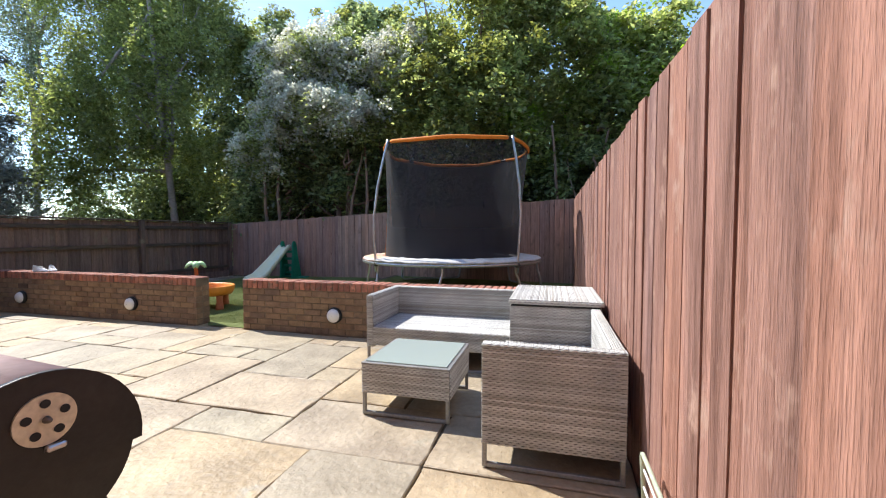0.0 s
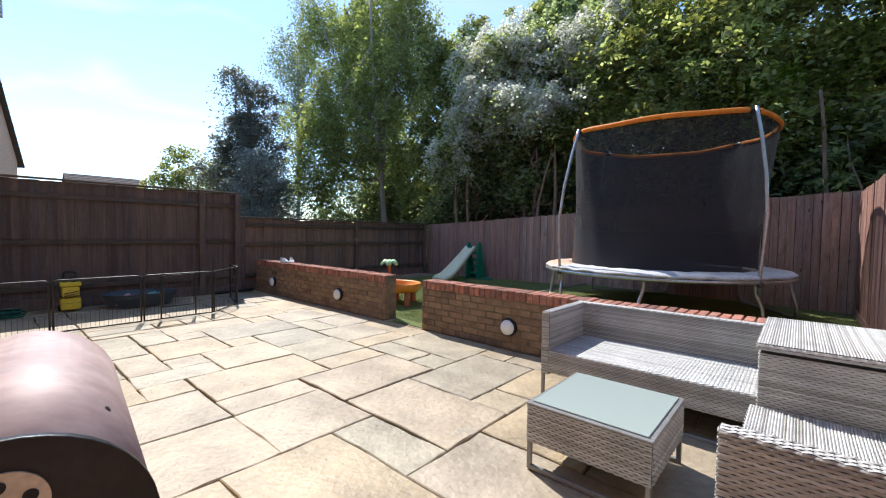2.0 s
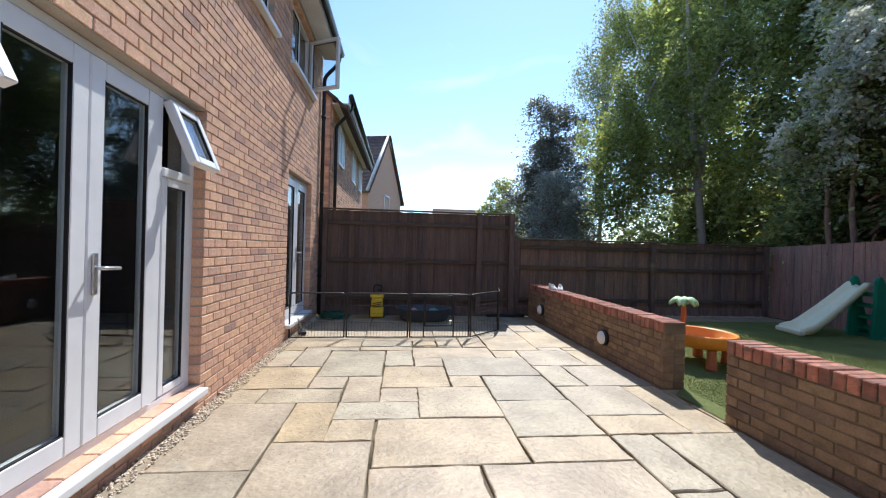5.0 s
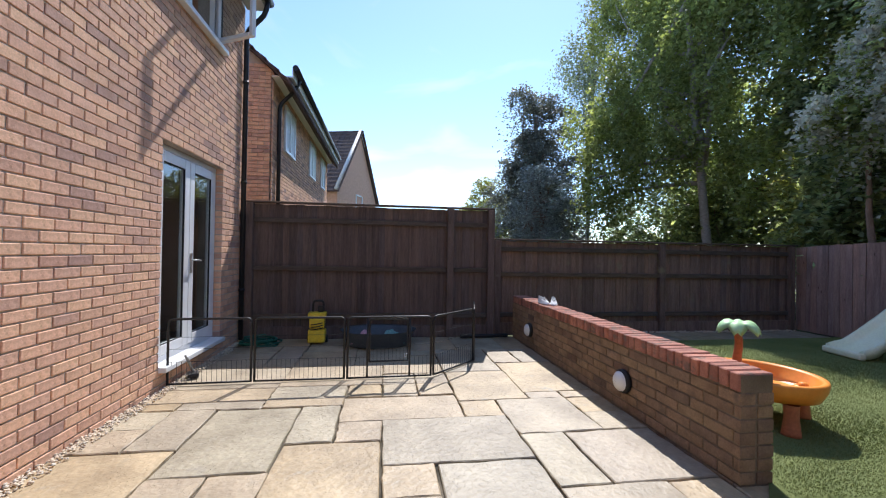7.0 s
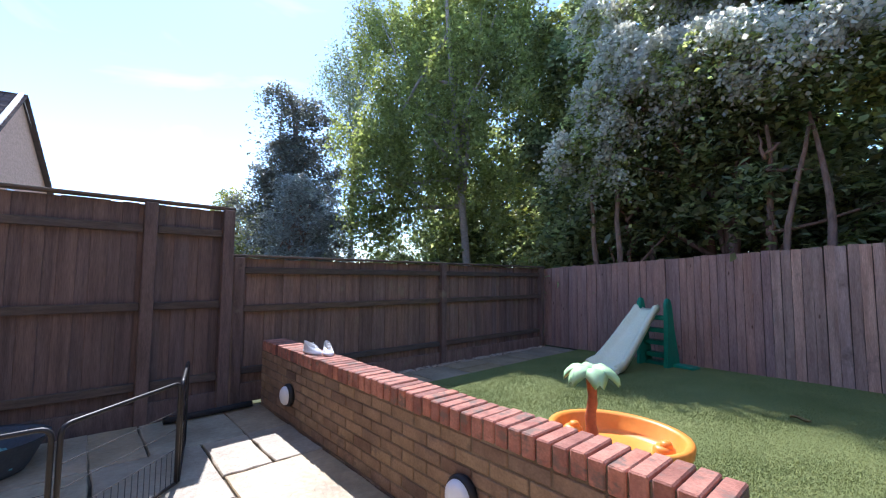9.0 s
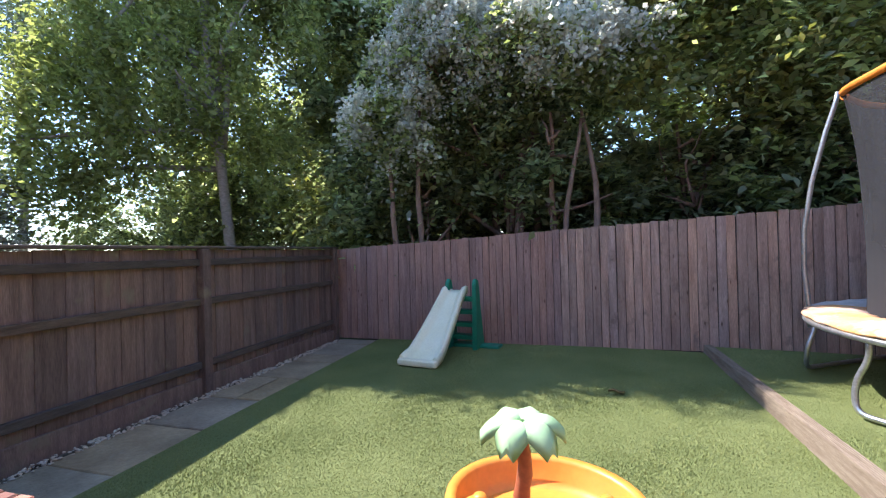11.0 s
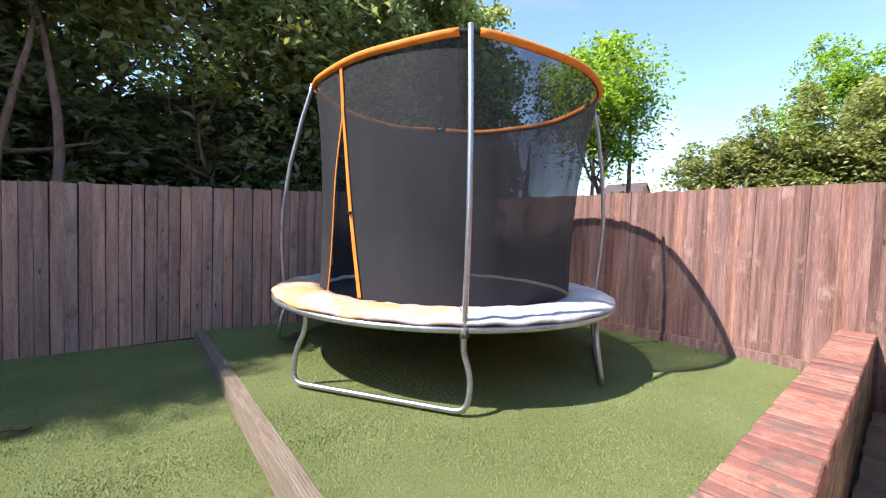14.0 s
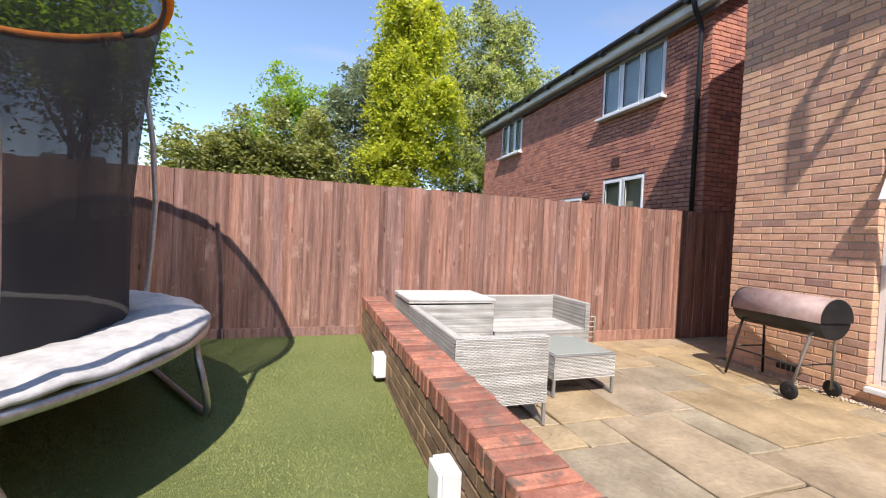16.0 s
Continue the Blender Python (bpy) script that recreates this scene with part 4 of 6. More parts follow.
tube(bm, [(HX0 - hx - 0.06, 0.32, EAVES + 0.08), (HX1 - hx + 0.06, 0.32, EAVES + 0.08)], 0.055, 10)
part("gutter", bm, pipe_black, house, "black plastic gutter")
bm = bm_new()
tube(bm, arc([(-9.36 - hx, 0.32, EAVES + 0.04), (-9.36 - hx, 0.28, EAVES - 0.15), (-9.36 - hx, 0.045, EAVES - 0.4), (-9.36 - hx, 0.045, 0.02)], 0.1), 0.034, 10)
for z in (0.7, 2.2, 3.6):
    tube(bm, [(-9.36 - hx, 0.045, z), (-9.36 - hx, 0.045, z + 0.04)], 0.042, 10)
part("downpipe", bm, pipe_black, house, "black plastic downpipe")
bm = bm_new()
for i in range(4):
    box(bm, -2.2 - hx + i * 0.05, -2.2 - hx + i * 0.05 + 0.035, 0.002, 0.008, 0.1, 0.16)
part("air_brick", bm, black_plastic, house)


def patio_door(name, x0, x1, z0, z1, mullions, leaves, openers, label):
    d = thing(name, label, "patio door", ((x0 + x1) / 2, FY, z0), kind="structure")
    cx = (x0 + x1) / 2
    bm = bm_new()
    frame_bars(bm, x0 - cx, x1 - cx, 0, z1 - z0, -0.035, 0.035, 0.055)
    for x in mullions:
        box(bm, x - cx - 0.035, x - cx + 0.035, -0.036, 0.036, 0.056, z1 - z0 - 0.056)
    part("door_frame", soften(bm, 0.005), upvc, d)
    for a, b, handle in leaves:
        s = sash(d, "door_leaf", a - cx, b - cx, 0.06, z1 - z0 - 0.06, 0.02, 0.105)
        if handle:
            lever(s, (a if handle < 0 else b) - cx + (-handle) * 0.05 * -1 * -1, 0.92, 0.05, handle * -1)
    for a, b, hinge in openers:
        zt = 1.74 - z0
        sash(d, "side_light", a - cx, b - cx, 0.06, zt - 0.03, 0.01, 0.06)
        bm = bm_new()
        box(bm, a - cx, b - cx, -0.034, 0.05, zt - 0.028, zt + 0.032)
        part("transom", soften(bm, 0.006), upvc, d)
        h = z1 - z0 - 0.06 - (zt + 0.035)
        w = sash(d, "top_light", a - cx - 0.01, b - cx + 0.01, -h, 0, 0.0, 0.062, "open white top-hung light")
        w.matrix_basis = pose(0, 0.055, z1 - z0 - 0.065, hinge, 0, 0)
    bm = bm_new()
    round_box(bm, x0 - cx + 0.004, x1 - cx - 0.004, -0.10, 0.185, -0.05, -0.002, 0.008)
    part("door_sill", bm, upvc, d, "white projecting door sill")
    return d


patio_door("door_1", -5.07, -2.76, 0.17, 2.28, (-4.62, -3.40), [(-4.58, -4.003, 0), (-3.997, -3.44, 0)], [(-5.01, -4.66, 23), (-3.36, -2.82, 25)],
           "white double patio doors with side lights and open top windows")
patio_door("door_2", -8.75, -7.36, 0.20, 2.28, (), [(-8.69, -8.058, 0), (-8.052, -7.42, 0)], [], "white double patio doors beside the puppy pen")
for nm, x, way in (("door_1", -4.05, -1), ("door_2", -8.1, -1)):
    d = bpy.data.objects[nm]
    leaf = [o for o in d.children if o.name.startswith("door_leaf")][0]
    lever(leaf, x - d.location.x, 0.93, 0.052, way)
bm = bm_new()
round_box(bm, -3.425 + 3.915, -3.385 + 3.915, 0.04, 0.075, 0.88, 1.1, 0.008)
part("hinge", bm, upvc, bpy.data.objects["door_1"])


def window(name, x0, x1, z0, z1, y, label, lights=2, open_at=None, angle=70, sill=True, blind=False, dark=True):
    w = thing(name, label, "window", ((x0 + x1) / 2, y, z0), kind="structure")
    cx, h = (x0 + x1) / 2, z1 - z0
    bm = bm_new()
    frame_bars(bm, x0 - cx, x1 - cx, 0, h, -0.03, 0.03, 0.045)
    step = (x1 - x0) / lights
    for i in range(1, lights):
        box(bm, x0 - cx + i * step - 0.022, x0 - cx + i * step + 0.022, -0.031, 0.031, 0.046, h - 0.046)
    part("window_frame", soften(bm, 0.005), upvc, w)
    for i in range(lights):
        a, b = x0 - cx + i * step + 0.03, x0 - cx + (i + 1) * step - 0.03
        if open_at == i:
            side = -1 if i == 0 else 1
            px = a if side < 0 else b
            s = sash(w, "open_casement", 0 if side < 0 else -(b - a), (b - a) if side < 0 else 0, 0, h - 0.09, 0.0, 0.05, "open white casement")
            s.matrix_basis = pose(px, 0.06, 0.045, 0, 0, angle if side < 0 else -angle)
        else:
            sash(w, "casement", a, b, 0.04, h - 0.04, 0.012, 0.045)
    if sill:
        bm = bm_new()
        round_box(bm, x0 - cx - 0.06, x1 - cx + 0.06, -0.08, 0.17, -0.055, -0.004, 0.008)
        part("window_sill", bm, upvc, w)
    if blind:
        bm = bm_new()
        for k in range(int(h / 0.035)):
            box(bm, x0 - cx + 0.03, x1 - cx - 0.03, -0.052, -0.04, 0.02 + k * 0.035, 0.02 + k * 0.035 + 0.03)
        part("blind", bm, blind_mat, w, "closed grey slatted blind")
    return w


window("window_1", -8.62, -7.36, 3.72, 4.62, FY + 0.02, "white upstairs window with an open casement", 2, 0, 62)
window("window_2", -6.60, -5.35, 3.72, 4.62, FY + 0.02, "white upstairs window, closed", 2)
window("window_3", -4.35, -3.10, 3.72, 4.62, FY + 0.02, "white upstairs window with an open casement", 2, 1, 66)


def gable_house(name, label, x0, x1, y0, y1, z_eaves, z_ridge, wall_mat, ridge_along, over=0.3, openings=(), brick_face=None, tiles_side=None):
    """A plain pitched-roof house; y1 is its garden face."""
    cx, cy = (x0 + x1) / 2, (y0 + y1) / 2
    h = thing(name, label, "house", (cx, cy, 0))
    w, d = (x1 - x0) / 2, (y1 - y0) / 2
    bm = bm_new()
    pts = [(-w, -d), (w, -d), (w, d), (-w, d)]
    lo, hi = [bm.verts.new((*p, -0.1)) for p in pts], [bm.verts.new((*p, z_eaves)) for p in pts]
    for i in range(4):
        bm.faces.new((lo[i], lo[(i + 1) % 4], hi[(i + 1) % 4], hi[i]))
    if ridge_along == "x":
        ra, rb = bm.verts.new((-w, 0, z_ridge)), bm.verts.new((w, 0, z_ridge))
        bm.faces.new((hi[3], hi[0], ra))
        bm.faces.new((hi[1], hi[2], rb))
    else:
        ra, rb = bm.verts.new((0, -d, z_ridge)), bm.verts.new((0, d, z_ridge))
        bm.faces.new((hi[0], hi[1], ra))
        bm.faces.new((hi[2], hi[3], rb))
    part("wall", bm, wall_mat, h)
    for s in (-1, 1):
        rows = 16
        run = (d if ridge_along == "x" else w) + over
        rise = z_ridge - z_eaves
        full = (d if ridge_along == "x" else w)
        half = (w if ridge_along == "x" else d) + 0.2
        bm = bm_new()
        vs = []
        for l in (-half + 0.02, half - 0.02):
            for q, lift in ((run - 0.02, 0.0), (0.01, 0.0), (0.01, 0.028), (run - 0.02, 0.028)):
                z = z_eaves + rise * (1 - q / full) + lift
                vs.append(bm.verts.new((l, s * q, z) if ridge_along == "x" else (s * q, l, z)))
        for f in ((0, 1, 2, 3), (4, 7, 6, 5), (0, 4, 5, 1), (1, 5, 6, 2), (2, 6, 7, 3), (3, 7, 4, 0)):
            bm.faces.new([vs[i] for i in f])
        roof = part("roof", bm, roof_tile, h, "brown tiled roof slope")
        for k in range(rows):
            bm = bm_new()
            t0, t1 = k / rows, (k + 1) / rows + 0.012
            def at(t, lift):
                q = run * (1 - t)
                return q, z_eaves + rise * (1 - q / full) + lift
            (qa, za), (qb, zb) = at(t0, 0.10), at(t1, 0.06)
            (qc, zc), (qd, zd) = at(t0, 0.03), at(t1, 0.03)
            ncol = max(2, int(half * 2 / 0.3)) if tiles_side == s else 1
            for c in range(ncol):
                l0, l1 = -half + 2 * half * c / ncol, -half + 2 * half * (c + 1) / ncol - (0.02 if ncol > 1 else 0)
                vs = []
                for l in (l0, l1):
                    for q, z in ((qa, za), (qb, zb), (qd, zd), (qc, zc)):
                        vs.append(bm.verts.new((l, s * q, z) if ridge_along == "x" else (s * q, l, z)))
                for f in ((0, 1, 2, 3), (4, 7, 6, 5), (0, 4, 5, 1), (1, 5, 6, 2), (2, 6, 7, 3), (3, 7, 4, 0)):
                    bm.faces.new([vs[i] for i in f])
            part("tile_course", bm, roof_tile, roof)
    return h, cx, cy


# house beyond the tall fence
nh, cx, cy = gable_house("neighbour_house", "orange brick house beyond the tall dark fence", -19.2, -11.6, -6.5, 0.15, 4.75, 7.6, mortar, "x", 0.4)
lay(nh, [(x - cx, z, l) for x, z, l in courses(-19.1, -11.6, 1.5, 4.72, [])], 0.15 - cy + 0.02, 1, lambda b: False, house_brick, house_brick_far, 0.1, 61)
lay(nh, [(y - cy, z, l) for y, z, l in courses(-2.0, 0.13, 1.5, 4.9, [])], 0, 1, lambda b: False, house_brick, house_brick_far, 0.1, 62, "y", -11.58 - cx)
bm = bm_new()
box(bm, -19.3 - cx, -11.5 - cx, 0.16 - cy, 0.56 - cy, 4.60, 4.63)
box(bm, -19.3 - cx, -11.5 - cx, 0.54 - cy, 0.56 - cy, 4.632, 4.80)
part("soffit", bm, white_paint, nh)
bm = bm_new()
tube(bm, [(-19.3 - cx, 0.61 - cy, 4.78), (-11.45 - cx, 0.61 - cy, 4.78)], 0.06, 8)
tube(bm, arc([(-11.9 - cx, 0.6 - cy, 4.72), (-11.9 - cx, 0.5 - cy, 4.5), (-11.9 - cx, 0.22 - cy, 4.2), (-11.9 - cx, 0.22 - cy, 1.0)], 0.1), 0.04, 8)
part("gutter", bm, pipe_black, nh, "black gutter and downpipe")
for a, b in ((-13.5, -12.5), (-16.4, -15.4), (-18.4, -17.5)):
    bm = bm_new()
    frame_bars(bm, a - cx, b - cx, 3.42, 4.42, 0.16 - cy, 0.21 - cy, 0.06)
    box(bm, (a + b) / 2 - cx - 0.03, (a + b) / 2 - cx + 0.03, 0.162 - cy, 0.208 - cy, 3.48, 4.36)
    wf = part("window", bm, upvc, nh)
    bm = bm_new()
    box(bm, a - cx + 0.05, b - cx - 0.05, 0.165 - cy, 0.185 - cy, 3.47, 4.37)
    part("pane", bm, blind_mat, wf)

gh, cx, cy = gable_house("gable_house", "pale house with brown tiled gable roof", -29.0, -23.0, -8.0, 0.9, 4.3, 7.75, house_brick_far, "y", 0.25, tiles_side=1)
gh.matrix_basis = pose(-27.2, -3.35, 0, 0, 0, -16)
for s in (-1, 1):
    bm = bm_new()
    tube(bm, [(s * 3.25, 4.48, 4.15), (0, 4.48, 7.85)], 0.09, 4)
    part("bargeboard", bm, white_paint, gh)
bm = bm_new()
frame_bars(bm, -0.5, 0.5, 3.3, 4.3, 4.45, 4.5, 0.06)
part("window", bm, upvc, gh)
gable_house("far_house", "small distant house with a dark roof", -58, -50, 6, 12, 3.6, 6.3, house_brick_far, "y", 0.3)
gable_house("far_house", "small distant red brick house", 46, 51, 27, 32, 6.0, 8.4, red_brick_far, "y", 0.3)

# red brick house over the east fence
FY2 = -0.6
EW = [(0.62, 2.22, 3.98, 5.02), (5.68, 7.0, 3.98, 5.02), (0.95, 2.08, 1.5, 2.68), (2.75, 3.7, 0.3, 2.40)]
eh, cx, cy = gable_house("red_brick_house", "red brick house with white windows over the fence", -0.22, 8.3, -8.5, FY2 - 0.1, 5.08, 7.9, mortar, "x", 0.2)
lay(eh, [(x - cx, z, l) for x, z, l in courses(-0.24, 8.32, 1.2, 5.06, EW)], FY2 - cy, 1, lambda b: False, house_brick, red_brick_far, 0.1, 71)
lay(eh, [(y - cy, z, l) for y, z, l in courses(-3.0, FY2 - 0.01, 0.0, 5.3, [])], 0, -1, lambda b: False, house_brick, red_brick_far, 0.1, 72, "y", -0.25 - cx)
bm = bm_new()
box(bm, -0.4 - cx, 8.4 - cx, FY2 + 0.002 - cy, FY2 + 0.2 - cy, 5.07, 5.09)
box(bm, -0.4 - cx, 8.4 - cx, FY2 + 0.18 - cy, FY2 + 0.205 - cy, 5.092, 5.27)
part("soffit", bm, white_paint, eh, "white soffit and fascia")
bm = bm_new()
tube(bm, [(-0.4 - cx, FY2 + 0.26 - cy, 5.26), (8.45 - cx, FY2 + 0.26 - cy, 5.26)], 0.055, 10)
for i in range(9):
    tube(bm, [(i - cx, FY2 + 0.21 - cy, 5.23), (i - cx, FY2 + 0.31 - cy, 5.23)], 0.06, 6)
part("gutter", bm, pipe_black, eh, "black plastic gutter")
bm = bm_new()
tube(bm, arc([(-0.1 - cx, FY2 + 0.26 - cy, 5.2), (-0.1 - cx, FY2 + 0.22 - cy, 5.05), (-0.1 - cx, FY2 + 0.06 - cy, 4.8), (-0.1 - cx, FY2 + 0.06 - cy, 0.0)], 0.1), 0.036, 10)
part("downpipe", bm, pipe_black, eh, "black plastic downpipe")
bm = bm_new()
round_box(bm, 1.60 - cx, 1.82 - cx, FY2 + 0.002 - cy, FY2 + 0.02 - cy, 2.92, 3.1, 0.004, 1)
part("air_vent", bm, surface("brown_vent", (0.09, 0.04, 0.035), (0.13, 0.06, 0.05), 9, 0.8), eh, "brown plastic air vent")
bm = bm_new()
lathe(bm, [(0.02, 0.0), (0.07, 0.02), (0.085, 0.09), (0.06, 0.16), (0.01, 0.19)], 12, (2.42 - cx, FY2 + 0.14 - cy, 2.28))
tube(bm, [(2.42 - cx, FY2 - cy, 2.5), (2.42 - cx, FY2 + 0.14 - cy, 2.5), (2.42 - cx, FY2 + 0.14 - cy, 2.46)], 0.012, 6)
part("lantern", bm, black_plastic, eh, "black outdoor lantern")
window("window_4", 0.62, 2.22, 3.98, 5.02, FY2 - 0.04, "white three-light window with grey blinds", 3, blind=True)
window("window_5", 5.68, 7.0, 3.98, 5.02, FY2 - 0.04, "white three-light window with grey blinds", 3, blind=True)
window("window_6", 0.95, 2.08, 1.5, 2.68, FY2 - 0.04, "white two-light ground floor window", 2)
window("window_7", 2.75, 3.7, 0.3, 2.40, FY2 - 0.04, "white back door beside a lantern", 1, sill=False)


# ---- trees ----
def crown_mesh(name, blobs, leaves, size, material, seed, per=110, spread=0.22, flat=0.42, tilt=0.55, droop=0.0, shell=0.45, aspect=0.55, top_only=0.0, south=0.0):
    """Many small leaves in sprays about uneven shells; each leaf a folded diamond. flat: a spray's height to its breadth;
    tilt: how far the leaves lean from lying level; south: boughs that arch out clear of the crown on its sunny side, by so much."""
    rng = np.random.default_rng(seed)
    b = np.array(blobs, float)
    vol = (b[:, 3] * b[:, 4] * b[:, 5]) ** 0.75
    k = max(1, leaves // per)
    which = rng.choice(len(b), k, p=vol / vol.sum())
    d = rng.standard_normal((k, 3))
    if top_only:
        d[:, 2] = np.abs(d[:, 2]) * top_only
    if south:
        d[:, 1] = -np.abs(d[:, 1])
    d /= np.linalg.norm(d, axis=1)[:, None]
    lump = 0.82 + 0.22 * np.sin(d[:, 0] * 5 + seed) * np.sin(d[:, 1] * 6 + which) + 0.12 * np.sin(d[:, 2] * 9 + 2 * which)
    rad = (shell + (1 - shell) * np.sqrt(rng.random(k))) * lump
    c = b[which, :3] + d * rad[:, None] * b[which, 3:6] - (0, south, 0)
    n = k * per
    grow = np.repeat(0.6 + 0.8 * rng.random(k), per)[:, None]
    off = rng.standard_normal((n, 3)) * spread * grow
    off[:, 2] = off[:, 2] * flat - droop * spread * np.abs(rng.standard_normal(n)) - 0.45 * (off[:, 0] ** 2 + off[:, 1] ** 2) / spread
    p = np.repeat(c, per, 0) + off
    up = rng.standard_normal((n, 3)) * tilt
    up[:, 2] += 1
    up /= np.linalg.norm(up, axis=1)[:, None]
    u = np.cross(up, rng.standard_normal((n, 3)))
    u /= np.linalg.norm(u, axis=1)[:, None]
    w = np.cross(up, u)
    s = size * (0.65 + 0.7 * rng.random(n))[:, None]
    nrm = up * s * 0.12
    v = np.stack([p - u * s * 0.5, p + w * s * aspect * 0.5 + nrm, p + u * s * 0.5, p - w * s * aspect * 0.5 + nrm], 1)
    return raw_mesh(name, v.reshape(-1, 3), np.arange(n * 4).reshape(-1, 4), material)


def limb(bm, a, b, r0, r1, seed, bend=0.25, seg=7):
    rng = random.Random(seed)
    a, b = Vector(a), Vector(b)
    pts, rs = [], []
    o = Vector((rng.uniform(-1, 1), rng.uniform(-1, 1), rng.uniform(-0.3, 0.3))) * bend
    for i in range(seg + 1):
        t = i / seg
        pts.append(a.lerp(b, t) + o * math.sin(math.pi * t) + Vector((rng.uniform(-1, 1), rng.uniform(-1, 1), 0)) * 0.03 * (0 < i < seg))
        rs.append(r0 + (r1 - r0) * t)
    tube(bm, pts, rs, 7)


def tree(name, label, base, height, r, blobs, crowns, seed, bark_mat=bark, stems=1, limbs=9, lean=(0, 0), category="tree"):
    t = thing(name, label, category, base)
    rng = random.Random(seed)
    bm = bm_new()
    rel = [(b[0] - base[0], b[1] - base[1], b[2] - base[2], *b[3:]) for b in blobs]
    for s in range(stems):
        ox, oy = (rng.uniform(-0.25, 0.25), rng.uniform(-0.2, 0.2)) if stems > 1 else (0, 0)
        top = (lean[0] + ox * 4, lean[1] + oy * 2, height * rng.uniform(0.85, 1))
        limb(bm, (ox * 1.6, oy, -0.3), top, r * rng.uniform(0.6, 1.15), r * 0.3, seed + s * 31, 0.22 if stems < 3 else 0.3, 10)
    part("trunk", bm, bark_mat, t)
    for i in range(limbs):
        bm = bm_new()
        b = rel[i % len(rel)]
        z0 = height * rng.uniform(0.3, 0.8)
        e = (b[0] + rng.uniform(-0.7, 0.7) * b[3], b[1] + rng.uniform(-0.7, 0.7) * b[4], b[2] + rng.uniform(-0.5, 0.8) * b[5])
        f = z0 / height
        limb(bm, (lean[0] * f, lean[1] * f, z0), e, r * 0.4, r * 0.08, seed * 7 + i, 0.3, 6)
        part("limb", bm, bark_mat, t)
    lobes = list(rel)
    for b in rel:
        for k in range(5):
            d = Vector((rng.gauss(0, 1), rng.gauss(0, 1), rng.gauss(0.2, 1))).normalized()
            q = rng.uniform(0.24, 0.42)
            lobes.append((b[0] + d.x * b[3] * 0.95, b[1] + d.y * b[4] * 0.95, b[2] + d.z * b[5] * 0.95, b[3] * q, b[4] * q, b[5] * q))
    for nm, lab, mat, n, size, kw in crowns:
        part(nm, crown_mesh(nm, lobes, n, size, mat, seed, **kw), None, t, lab)
    return t


tree("birch_tree", "tall birch with hanging yellow-green leaves behind the fence", (-12.3, 10.5, 0), 10.5, 0.17,
     [(-14.6, 8.9, 4.4, 1.3, 1.2, 2.2), (-14.6, 10.8, 7.8, 1.5, 1.2, 2.4), (-13.3, 9.8, 5.2, 1.7, 1.4, 2.6), (-13.0, 10.9, 8.2, 2.1, 1.3, 2.9), (-13.8, 11.3, 10.0, 1.9, 1.2, 2.2), (-15.6, 10.8, 6.2, 1.4, 1.2, 2.4), (-11.6, 11.2, 8.0, 1.2, 1.0, 1.8), (-11.7, 10.6, 5.6, 1.5, 1.2, 2.8), (-15.4, 9.3, 3.2, 0.9, 0.9, 1.5), (-16.6, 10.8, 9.4, 1.3, 1.1, 2.0)],
     [("crown", "light yellow-green birch leaves", leaf_birch, 84000, 0.115, dict(spread=0.17, flat=1.5, tilt=1.1, droop=1.6, shell=0.4))], 101, bark_pale, lean=(-0.9, -0.3), limbs=14)
tree("birch_tree", "thin wispy birch with sparse pale leaves behind the conifer", (-20.2, 11.2, 0), 11.0, 0.12,
     [(-20.6, 10.8, 9.9, 1.0, 0.9, 1.6), (-18.9, 10.9, 9.0, 1.2, 1.0, 2.2), (-18.2, 11.0, 11.2, 1.1, 0.9, 1.4), (-20.0, 11.0, 7.6, 1.2, 1.0, 1.6)],
     [("crown", "sparse pale birch leaves", leaf_silver, 11000, 0.11, dict(spread=0.22, per=40, flat=1.3, tilt=1.1, droop=1.0, shell=0.3))], 112, bark_pale, limbs=12)
tree("dark_conifer", "dark purple-grey conical tree", (-19.6, 8.6, 0), 8.0, 0.2,
     [(-19.6, 8.6, 2.8, 1.9, 1.8, 2.2), (-19.2, 8.9, 4.6, 1.4, 1.4, 1.6), (-20.1, 8.3, 5.4, 1.2, 1.2, 1.4), (-19.5, 8.7, 6.6, 1.1, 1.1, 1.3), (-19.9, 8.5, 7.8, 0.7, 0.7, 1.0)],
     [("crown", "dark purple-grey foliage", leaf_purple, 34000, 0.13, dict(spread=0.28, shell=0.3))], 102)
tree("silver_cedar", "silvery grey cedar with drooping layered boughs below the conifer", (-17.6, 8.0, 0), 4.6, 0.14,
     [(-17.6, 8.0, 2.6, 1.25, 1.1, 1.7), (-17.5, 8.0, 3.9, 0.85, 0.8, 0.8), (-16.6, 8.6, 2.4, 0.9, 0.9, 1.4)],
     [("crown", "silver-grey needles", leaf_cedar, 24000, 0.10, dict(spread=0.24, flat=0.25, droop=0.3, tilt=0.4, shell=0.5))], 103)
tree("round_tree", "distant round yellow-green tree", (-37.5, 12.1, 0), 5.0, 0.3,
     [(-37.5, 12.1, 4.4, 3.2, 3.4, 3.0)], [("crown", "", leaf_olive, 14000, 0.26, dict(spread=0.5))], 104)
tree("round_tree", "distant round yellow-green tree", (-36.5, 15.6, 0), 4.0, 0.3,
     [(-36.5, 15.6, 3.4, 3.2, 3.0, 2.4)], [("crown", "", leaf_olive, 11000, 0.26, dict(spread=0.5))], 105)
